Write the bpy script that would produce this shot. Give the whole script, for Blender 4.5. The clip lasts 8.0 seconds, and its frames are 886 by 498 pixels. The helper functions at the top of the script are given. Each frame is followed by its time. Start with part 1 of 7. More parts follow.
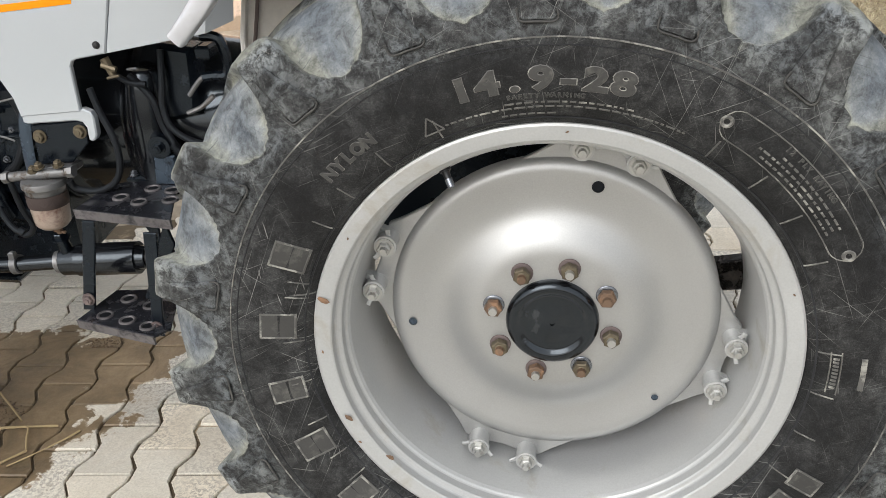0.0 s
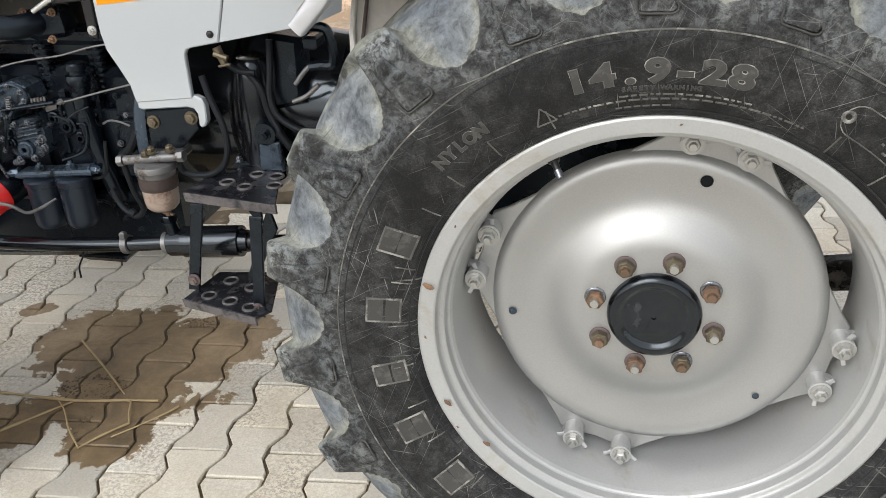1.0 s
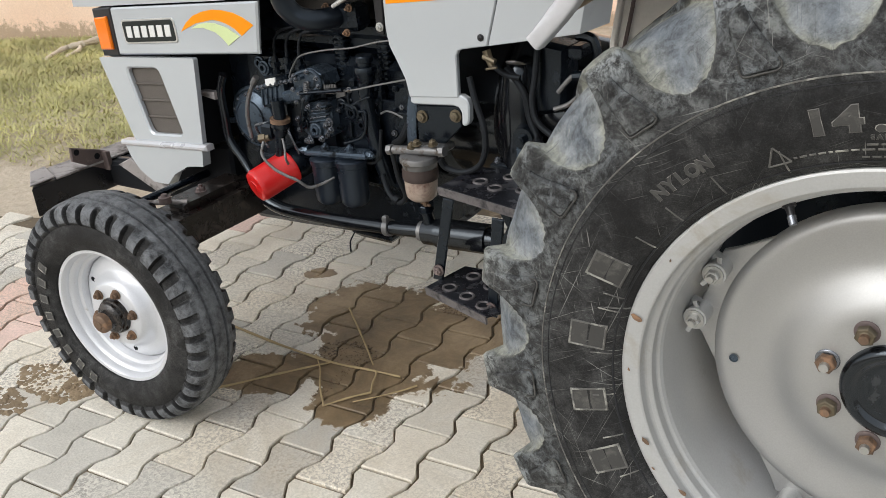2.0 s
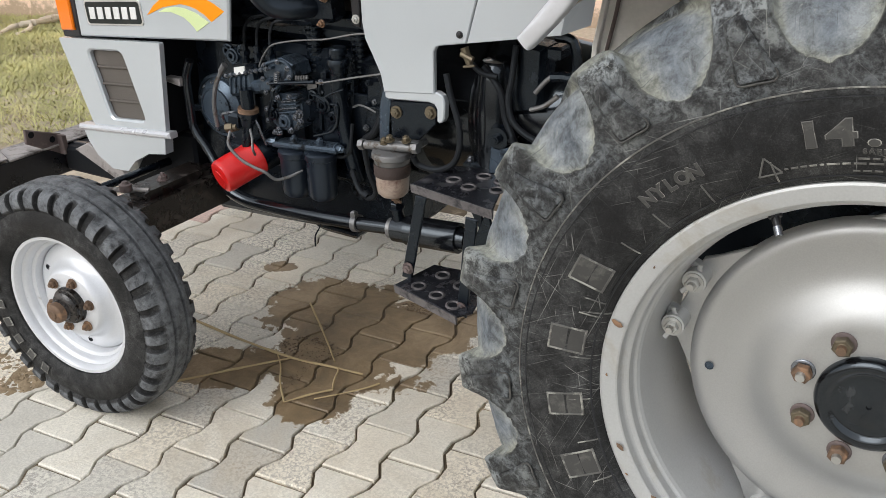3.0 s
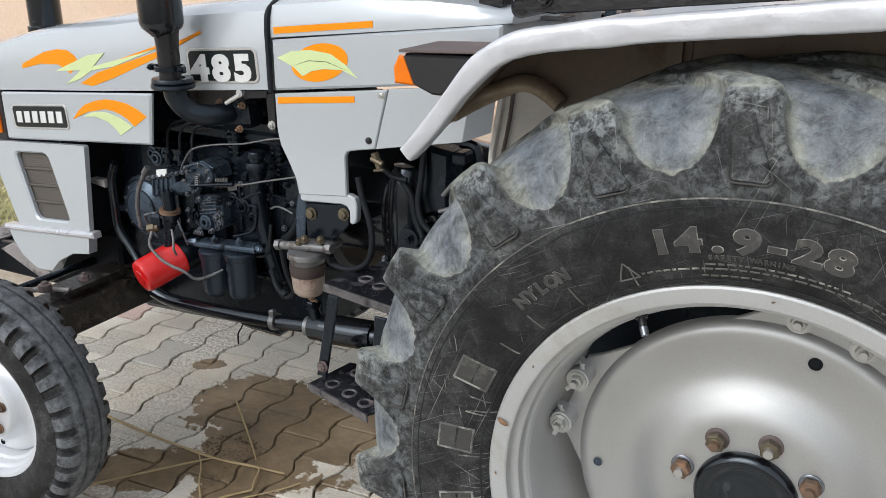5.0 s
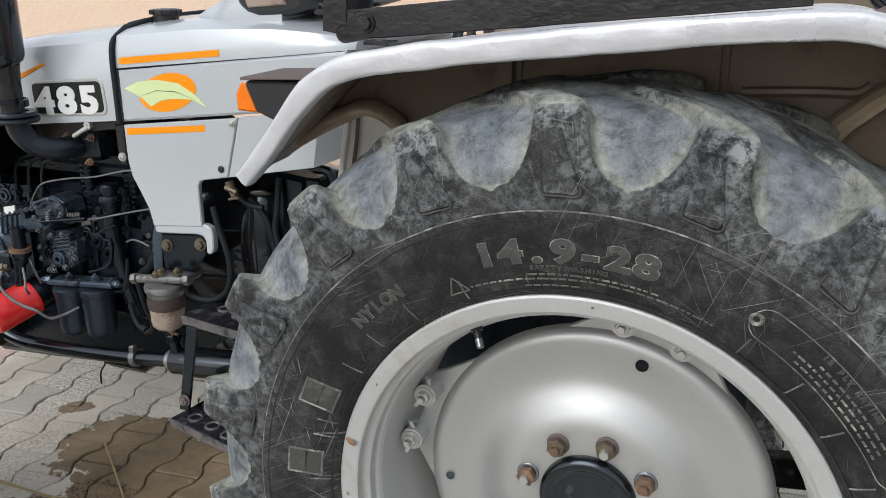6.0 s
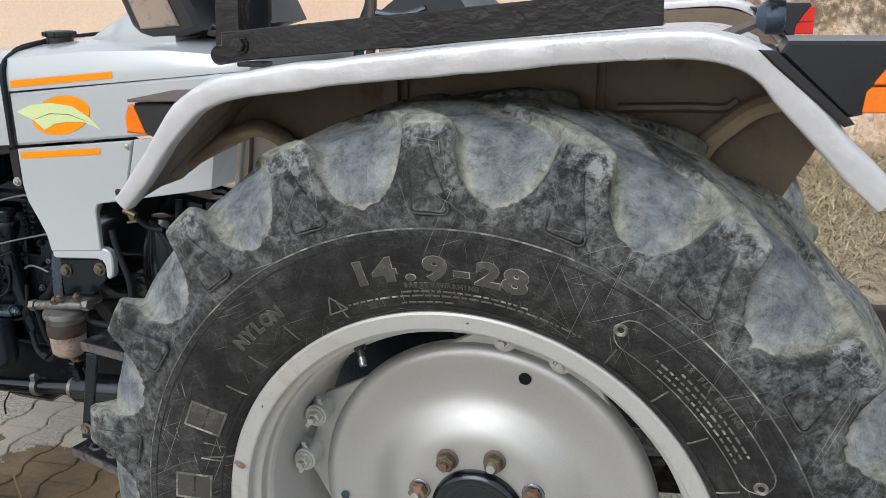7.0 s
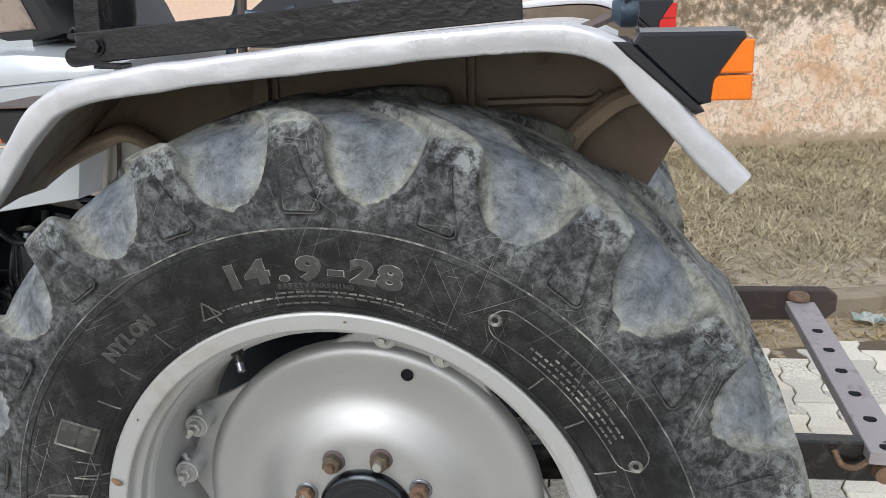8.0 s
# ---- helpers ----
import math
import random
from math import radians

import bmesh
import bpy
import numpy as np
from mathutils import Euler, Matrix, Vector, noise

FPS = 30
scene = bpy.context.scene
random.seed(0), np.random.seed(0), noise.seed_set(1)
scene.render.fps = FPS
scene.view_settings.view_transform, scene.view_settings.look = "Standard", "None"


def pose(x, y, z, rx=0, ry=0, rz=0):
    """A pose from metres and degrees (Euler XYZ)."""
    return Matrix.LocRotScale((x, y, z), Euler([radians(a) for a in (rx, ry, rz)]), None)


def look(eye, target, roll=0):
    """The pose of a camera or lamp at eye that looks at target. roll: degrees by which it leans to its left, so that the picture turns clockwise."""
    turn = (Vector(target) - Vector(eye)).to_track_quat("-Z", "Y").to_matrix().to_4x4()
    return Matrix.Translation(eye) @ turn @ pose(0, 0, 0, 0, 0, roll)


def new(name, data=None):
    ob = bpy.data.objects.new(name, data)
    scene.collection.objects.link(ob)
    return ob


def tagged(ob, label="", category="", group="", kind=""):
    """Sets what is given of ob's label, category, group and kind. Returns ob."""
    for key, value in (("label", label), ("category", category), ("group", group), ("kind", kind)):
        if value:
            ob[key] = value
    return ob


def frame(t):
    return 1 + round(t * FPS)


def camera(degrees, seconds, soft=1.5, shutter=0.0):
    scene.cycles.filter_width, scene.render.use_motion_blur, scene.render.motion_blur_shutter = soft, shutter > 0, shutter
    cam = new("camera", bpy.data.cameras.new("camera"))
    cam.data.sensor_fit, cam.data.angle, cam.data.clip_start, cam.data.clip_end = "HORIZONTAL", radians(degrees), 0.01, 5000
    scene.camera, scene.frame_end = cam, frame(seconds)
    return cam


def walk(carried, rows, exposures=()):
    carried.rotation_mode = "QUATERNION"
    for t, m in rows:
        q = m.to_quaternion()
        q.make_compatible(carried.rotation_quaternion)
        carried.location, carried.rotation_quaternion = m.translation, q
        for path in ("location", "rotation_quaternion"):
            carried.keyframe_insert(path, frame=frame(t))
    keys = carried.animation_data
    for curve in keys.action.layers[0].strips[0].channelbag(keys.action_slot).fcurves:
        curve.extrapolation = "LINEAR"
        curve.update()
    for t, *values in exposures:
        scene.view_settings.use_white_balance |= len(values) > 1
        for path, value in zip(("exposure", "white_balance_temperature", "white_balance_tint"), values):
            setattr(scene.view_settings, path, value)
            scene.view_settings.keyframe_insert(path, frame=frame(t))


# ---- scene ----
cam = camera(53.5, 8.0, soft=0.7)
PATH = [
    (0, (0.006, -1.14, 1.434), (-0.254, 0.633, 0.546), -1.8),
    (0.5, (-0.054, -1.181, 1.442), (-0.381, 0.581, 0.552), -2.3),
    (1, (-0.041, -1.169, 1.436), (-0.463, 0.57, 0.542), -2.5),
    (1.5, (0.062, -1.119, 1.448), (-0.657, 0.529, 0.573), -2.1),
    (2, (0.08, -1.089, 1.45), (-0.965, 0.38, 0.584), -3.8),
    (2.2, (0.088, -1.074, 1.464), (-1.0, 0.36, 0.593), -4.7),
    (3.5, (-0.005, -1.108, 1.44), (-0.879, 0.465, 0.567), 1.6),
    (4, (0.06, -1.089, 1.456), (-0.823, 0.489, 0.601), 1.8),
    (4.2, (0.092, -1.086, 1.464), (-0.796, 0.503, 0.636), 1.9),
    (5.3, (0.159, -1.066, 1.484), (-0.733, 0.602, 0.834), -0.7),
    (5.5, (0.179, -1.063, 1.484), (-0.67, 0.632, 0.846), -0.6),
    (6, (0.234, -1.054, 1.478), (-0.475, 0.707, 0.85), -0.0),
    (6.5, (0.274, -1.046, 1.473), (-0.378, 0.737, 0.844), 0.3),
    (7, (0.325, -1.029, 1.483), (-0.27, 0.786, 0.89), -0.2),
    (7.5, (0.37, -1.017, 1.481), (-0.026, 0.857, 0.906), -0.3),
    (8, (0.353, -1.023, 1.475), (-0.013, 0.853, 0.886), -0.6),
]
walk(cam, [(t, look(eye, target, roll)) for t, eye, target, roll in PATH],
     [(0.0, 0.50, 6400, 10), (1.0, 0.53, 6400, 10), (2.0, 0.29, 6400, 10), (3.5, 0.35, 6300, 10), (4.0, 0.35, 6300, 10), (5.5, 0.27, 6100, 10), (6.5, 0.26, 6250, 10), (8.0, 0.30, 6120, 10)])

# ---- world and light: bright overcast sky with a weak, very wide sun ----
world = bpy.data.worlds.new("world")
scene.world = world
world.use_nodes = True
wn = world.node_tree
sky = wn.nodes.new("ShaderNodeTexSky")
sky.sky_type = "NISHITA"
sky.sun_disc = False
sky.sun_elevation, sky.sun_rotation = radians(36), radians(200)
sky.air_density, sky.dust_density, sky.ozone_density = 1.0, 3.0, 1.0
soft_sky = wn.nodes.new("ShaderNodeHueSaturation")
soft_sky.inputs["Saturation"].default_value = 0.5
wn.links.new(sky.outputs[0], soft_sky.inputs["Color"])
cloud = wn.nodes.new("ShaderNodeMix")
cloud.data_type = "RGBA"
cloud.inputs[0].default_value = 0.6
cloud.inputs[7].default_value = (6.3, 6.3, 6.3, 1)
wn.links.new(soft_sky.outputs[0], cloud.inputs[6])
wn.links.new(cloud.outputs[2], wn.nodes["Background"].inputs[0])
wn.nodes["Background"].inputs[1].default_value = 0.15

sun_data = bpy.data.lights.new("sun", "SUN")
sun_data.energy, sun_data.angle, sun_data.color = 1.15, radians(40), (1.0, 0.99, 0.975)
sun = new("sun", sun_data)
sun.matrix_world = pose(0, 0, 6, 54, 0, -20)
scene.view_settings.exposure = 0.45

# ---- materials ----
def shader(name):
    m = bpy.data.materials.new(name)
    m.use_nodes = True
    return m, m.node_tree, m.node_tree.nodes["Principled BSDF"]


def noise_node(t, scale, detail=4.0, rough=0.55, space="Position", distort=0.0):
    geo = t.nodes.new("ShaderNodeNewGeometry" if space == "Position" else "ShaderNodeTexCoord")
    n = t.nodes.new("ShaderNodeTexNoise")
    n.inputs["Scale"].default_value, n.inputs["Detail"].default_value = scale, detail
    n.inputs["Roughness"].default_value, n.inputs["Distortion"].default_value = rough, distort
    t.links.new(geo.outputs["Position" if space == "Position" else "Object"], n.inputs["Vector"])
    return n.outputs["Fac"]


def ramp(t, value, stops):
    r = t.nodes.new("ShaderNodeValToRGB")
    while len(r.color_ramp.elements) < len(stops):
        r.color_ramp.elements.new(0.5)
    for e, (p, c) in zip(r.color_ramp.elements, stops):
        e.position, e.color = p, (*c, 1) if len(c) == 3 else c
    t.links.new(value, r.inputs[0])
    return r.outputs[0]


def grey(v):
    return (v, v, v)


def mixed(t, fac, a, b, mode="MIX"):
    m = t.nodes.new("ShaderNodeMix")
    m.data_type, m.blend_type = "RGBA", mode
    for sock, v in ((m.inputs[0], fac), (m.inputs[6], a), (m.inputs[7], b)):
        if isinstance(v, (int, float)):
            sock.default_value = v
        elif isinstance(v, tuple):
            sock.default_value = (*v, 1) if len(v) == 3 else v
        else:
            t.links.new(v, sock)
    return m.outputs[2]


def calc(t, op, a, b=0.0):
    m = t.nodes.new("ShaderNodeMath")
    m.operation = op
    for sock, v in ((m.inputs[0], a), (m.inputs[1], b)):
        if isinstance(v, (int, float)):
            sock.default_value = v
        else:
            t.links.new(v, sock)
    return m.outputs[0]


def bumped(t, p, height, strength, distance=0.002):
    b = t.nodes.new("ShaderNodeBump")
    b.inputs["Strength"].default_value, b.inputs["Distance"].default_value = strength, distance
    t.links.new(height, b.inputs["Height"])
    t.links.new(b.outputs[0], p.inputs["Normal"])


def worn(name, base, rough=0.5, metal=0.0, stain=None, stain_at=0.62, stain_scale=6.0, grain=120.0, vary=0.12, relief=0.08, distance=0.002, coat=0.0, soft=0.1, spec=0.5, even=False, reflection_tint=None):
    """Painted, cast or dusty surface: a broad variation, a fine grain, and patches of the stain colour."""
    m, t, p = shader(name)
    broad = noise_node(t, 3.5, 5, 0.6)
    fine = noise_node(t, grain, 3, 0.6)
    lo, hi = tuple(c * (1 - vary) for c in base), tuple(min(1, c * (1 + vary)) for c in base)
    col = ramp(t, broad, [(0.3, lo), (0.7, hi)])
    col = mixed(t, 0.06 if even else 0.35, col, ramp(t, fine, [(0.3, grey(0.75)), (0.7, grey(1.0))]), "MULTIPLY")
    low, high = (0.01, 0.015) if even else (0.08, 0.1)
    rgh = ramp(t, broad, [(0.3, grey(max(0.05, rough - low))), (0.7, grey(min(1, rough + high)))])
    if stain:
        patch = noise_node(t, stain_scale, 8, 0.68, distort=0.4)
        f = ramp(t, patch, [(stain_at, grey(0)), (min(1, stain_at + soft), grey(1))])
        col = mixed(t, f, col, stain)
        rgh = mixed(t, f, rgh, grey(0.85))
    t.links.new(col, p.inputs["Base Color"])
    t.links.new(rgh, p.inputs["Roughness"])
    p.inputs["Metallic"].default_value = metal
    p.inputs["Coat Weight"].default_value = coat
    p.inputs["Specular IOR Level"].default_value = spec
    # Tints reflections bluish to cancel the warm paving mirrored in black parts.
    if reflection_tint:
        p.inputs["Specular Tint"].default_value = (*reflection_tint, 1)
    bumped(t, p, fine, relief, distance)
    return m


RUBBER = worn("rubber", (0.024, 0.025, 0.027), 0.62, spec=0.3, stain=(0.12, 0.122, 0.12), stain_at=0.56, stain_scale=9, grain=260, vary=0.3, relief=0.25, soft=0.3)
LETTERFACE = worn("lettering_face", (0.055, 0.054, 0.051), 0.65, spec=0.3, stain=(0.11, 0.108, 0.096), stain_at=0.52, stain_scale=40, grain=300, vary=0.35, soft=0.2)
LETTER = worn("scuffed_lettering", (0.10, 0.098, 0.09), 0.7, stain=(0.30, 0.295, 0.26), stain_at=0.5, stain_scale=30, grain=300, vary=0.3)
SILVER = worn("silver_wheel_paint", (0.43, 0.433, 0.427), 0.44, 0.72, stain=(0.33, 0.27, 0.2), stain_at=0.74, stain_scale=14, grain=400, vary=0.05, relief=0.03, coat=0.25)
FRONTSILVER = worn("bright_silver_disc_paint", (0.66, 0.675, 0.70), 0.36, 0.35, stain=(0.40, 0.37, 0.33), stain_at=0.68, stain_scale=16, grain=300, vary=0.05, relief=0.05, coat=0.15)
RIMPAINT = worn("silver_rim_paint", (0.445, 0.451, 0.445), 0.38, 0.3, stain=(0.36, 0.335, 0.285), stain_at=0.58, stain_scale=10, soft=0.2, grain=300, vary=0.06, relief=0.05, coat=0.15)
BODY = worn("pearl_grey_paint", (0.475, 0.508, 0.53), 0.26, 0.2, grain=500, vary=0.012, relief=0.004, coat=0.7, even=True)
FENDERPAINT = worn("brushed_silver_paint", (0.56, 0.567, 0.59), 0.30, 0.35, grain=45, vary=0.05, relief=0.28, distance=0.004, coat=0.25, stain=(0.45, 0.43, 0.42), stain_at=0.64, stain_scale=16, soft=0.2)
RIBTAN = worn("dusty_tan_steel", (0.36, 0.285, 0.20), 0.36, 0.3, stain=(0.17, 0.12, 0.075), stain_at=0.55, stain_scale=14, grain=150, vary=0.2, soft=0.25)
UNDER = worn("dusty_underside", (0.185, 0.142, 0.102), 0.40, 0.2, stain=(0.10, 0.068, 0.043), stain_at=0.54, stain_scale=9, grain=150, vary=0.22, soft=0.25, relief=0.15)
BLACK = worn("black_engine_paint", (0.0032, 0.0046, 0.0075), spec=0.5, rough=0.24, metal=0.0, stain=(0.010, 0.0125, 0.017), stain_at=0.6, stain_scale=14, grain=200, vary=0.3, relief=0.2, reflection_tint=(0.74, 0.88, 1.0))
GLOSSBLACK = worn("glossy_black_paint", (0.006, 0.0065, 0.008), 0.18, 0.0, stain=(0.035, 0.035, 0.035), stain_at=0.64, stain_scale=18, grain=200, vary=0.3, relief=0.06, coat=0.3, reflection_tint=(0.74, 0.88, 1.0))
BARBLACK = worn("chipped_black_paint", (0.012, 0.012, 0.014), spec=0.5, rough=0.26, metal=0.0, stain=(0.15, 0.135, 0.125), stain_at=0.66, stain_scale=42, grain=70, vary=0.35, relief=0.35, distance=0.003)
STEPBLACK = worn("worn_step_paint", (0.012, 0.0125, 0.016), spec=0.5, rough=0.22, metal=0.1, stain=(0.14, 0.138, 0.145), stain_at=0.53, stain_scale=26, grain=160, vary=0.3, relief=0.3, soft=0.35)
STEPEDGE = worn("rubbed_step_edge", (0.13, 0.12, 0.122), rough=0.42, metal=0.2, stain=(0.025, 0.024, 0.026), stain_at=0.47, stain_scale=34, grain=160, vary=0.25, relief=0.3, soft=0.2)
# Black for iron, and for shade painted into holes and the open nose.
DARK = worn("matt_black_iron", (0.006, 0.006, 0.007), spec=0.2, rough=0.7, metal=0.0, grain=120, vary=0.3, relief=0.3, reflection_tint=(0.74, 0.88, 1.0))
IRON = worn("greasy_grey_iron", (0.060, 0.080, 0.105), 0.25, 0.4, stain=(0.006, 0.006, 0.007), stain_at=0.52, stain_scale=18, grain=180, vary=0.25, relief=0.25, reflection_tint=(0.74, 0.88, 1.0))
BOLT = worn("greasy_bolt_steel", (0.20, 0.213, 0.235), 0.22, 0.8, stain=(0.02, 0.02, 0.02), stain_at=0.55, stain_scale=50, grain=300, vary=0.2)
STEEL = worn("bright_bolt_steel", (0.5, 0.5, 0.48), 0.35, 0.8, stain=(0.2, 0.15, 0.1), stain_at=0.6, stain_scale=60, grain=300, vary=0.15)
RUST = worn("rusty_steel", (0.17, 0.11, 0.072), 0.6, 0.4, stain=(0.29, 0.175, 0.105), stain_at=0.5, stain_scale=40, grain=300, vary=0.35, relief=0.5)
OLDRUST = worn("brown_weathered_steel", (0.13, 0.10, 0.095), 0.62, 0.3, stain=(0.24, 0.19, 0.17), stain_at=0.55, stain_scale=14, grain=200, vary=0.25, relief=0.4)
DARKRUST = worn("dark_rusty_steel", (0.055, 0.040, 0.036), 0.6, 0.3, stain=(0.14, 0.095, 0.075), stain_at=0.54, stain_scale=22, grain=200, vary=0.3, relief=0.5, soft=0.2)
BRASS = worn("dull_brass", (0.15, 0.125, 0.085), 0.5, 0.7, grain=200, vary=0.2)
RED = worn("red_filter_paint", (0.62, 0.012, 0.012), 0.36, 0.0, grain=300, vary=0.08, relief=0.03, coat=0.2)
ORANGE = worn("orange_decal", (0.88, 0.285, 0.004), 0.4, 0.0, spec=0.2, grain=300, vary=0.04, relief=0.01)
LIME = worn("pale_lime_decal", (0.61, 0.71, 0.36), 0.35, 0.0, grain=300, vary=0.04, relief=0.01)
GREEN = worn("dark_green_plate", (0.003, 0.008, 0.008), 0.3, 0.0, grain=300, vary=0.1, relief=0.01)
CREAM = worn("pale_dusty_sheet", (0.74, 0.72, 0.68), 0.7, stain=(0.48, 0.40, 0.31), stain_at=0.64, stain_scale=8, soft=0.2)
WHITE = worn("white_plate_letter", (0.80, 0.81, 0.80), 0.3, 0.3, grain=300, vary=0.06, relief=0.01)
CHROME = worn("plate_border_silver", (0.62, 0.62, 0.6), 0.3, 0.7, grain=300, vary=0.08)
LENS = worn("amber_lamp_lens", (0.85, 0.19, 0.004), 0.14, 0.0, grain=300, vary=0.1, relief=0.02, coat=0.5)
REDLENS = worn("red_lamp_lens", (0.6, 0.01, 0.008), 0.14, 0.0, grain=300, vary=0.1, relief=0.02, coat=0.5)
LAMPBLACK = worn("smooth_black_lamp_plastic", (0.010, 0.012, 0.017), 0.3, 0.0, grain=400, vary=0.1, relief=0.03)
PLASTIC = worn("black_plastic", (0.012, 0.012, 0.014), 0.4, 0.0, grain=400, vary=0.2, relief=0.1)
BOWL = worn("brown_stained_bowl", (0.30, 0.235, 0.19), 0.3, 0.0, stain=(0.085, 0.025, 0.015), stain_at=0.46, stain_scale=18, grain=200, vary=0.2, relief=0.05, coat=0.4, soft=0.2)
MESH = worn("grey_grille_mesh", (0.13, 0.115, 0.10), 0.7, 0.2, grain=600, vary=0.2, relief=0.8, distance=0.003)
FILTER = worn("dark_blue_filter_can", (0.012, 0.016, 0.024), 0.3, 0.1, stain=(0.05, 0.05, 0.052), stain_at=0.62, stain_scale=16, grain=200, vary=0.2, reflection_tint=(0.74, 0.88, 1.0))
HOSE = worn("black_rubber_hose", (0.010, 0.010, 0.011), spec=0.3, rough=0.6, metal=0.0, grain=260, vary=0.3, relief=0.2, reflection_tint=(0.74, 0.88, 1.0))
PIPE = worn("grey_steel_line", (0.19, 0.19, 0.19), 0.4, 0.6, stain=(0.1, 0.08, 0.06), stain_at=0.55, stain_scale=30)
WORNTOP = worn("scuffed_grey_steel", (0.30, 0.28, 0.27), 0.6, 0.2, stain=(0.06, 0.05, 0.045), stain_at=0.5, stain_scale=12, grain=160, vary=0.2, relief=0.3, soft=0.15)
WORNSTEEL = worn("lilac_grey_steel", (0.37, 0.335, 0.345), 0.5, 0.3, stain=(0.22, 0.17, 0.155), stain_at=0.56, stain_scale=14, grain=200, vary=0.15, relief=0.25, soft=0.2)
OILY = worn("oil_wet_iron", (0.010, 0.008, 0.007), 0.28, 0.0, stain=(0.085, 0.07, 0.06), stain_at=0.54, stain_scale=22, grain=120, vary=0.3, relief=0.5, soft=0.15)
PAPER = worn("white_plastic_scrap", (0.75, 0.78, 0.76), 0.5, stain=(0.25, 0.5, 0.4), stain_at=0.55, stain_scale=20)
STRAW = worn("dry_straw", (0.42, 0.32, 0.17), 0.8, 0.0, grain=200, vary=0.2)
PALEWOOD = worn("bleached_wood", (0.66, 0.58, 0.46), 0.8, 0.0, stain=(0.36, 0.28, 0.19), stain_at=0.55, stain_scale=20, grain=120, vary=0.2)


def scratches(t, col, turns, strength, colour, patchy=None):
    """Fine straight scratches in several directions across a surface that faces along y."""
    tex = t.nodes.new("ShaderNodeTexCoord")
    for k, (turn, along, across, cut) in enumerate(turns):
        mp = t.nodes.new("ShaderNodeMapping")
        mp.vector_type = "TEXTURE"
        mp.inputs["Location"].default_value = (0.37 * k, 0.0, 0.21 * k)
        mp.inputs["Rotation"].default_value = (0, radians(turn), 0)
        mp.inputs["Scale"].default_value = (1 / along, 0.2, 1 / across)
        t.links.new(tex.outputs["Object"], mp.inputs["Vector"])
        n = t.nodes.new("ShaderNodeTexNoise")
        n.inputs["Scale"].default_value, n.inputs["Detail"].default_value, n.inputs["Distortion"].default_value = 1.0, 1.0, 0.25
        t.links.new(mp.outputs[0], n.inputs["Vector"])
        f = ramp(t, n.outputs["Fac"], [(cut, grey(0)), (cut + 0.05, grey(strength))])
        col = mixed(t, calc(t, "MULTIPLY", f, patchy) if patchy else f, col, colour)
    return col


SCRATCH = [(35, 5, 520, 0.70), (112, 4, 560, 0.70), (-22, 7, 500, 0.695), (68, 3.5, 600, 0.715), (150, 6, 520, 0.71), (5, 10, 400, 0.715), (82, 16, 380, 0.72)]


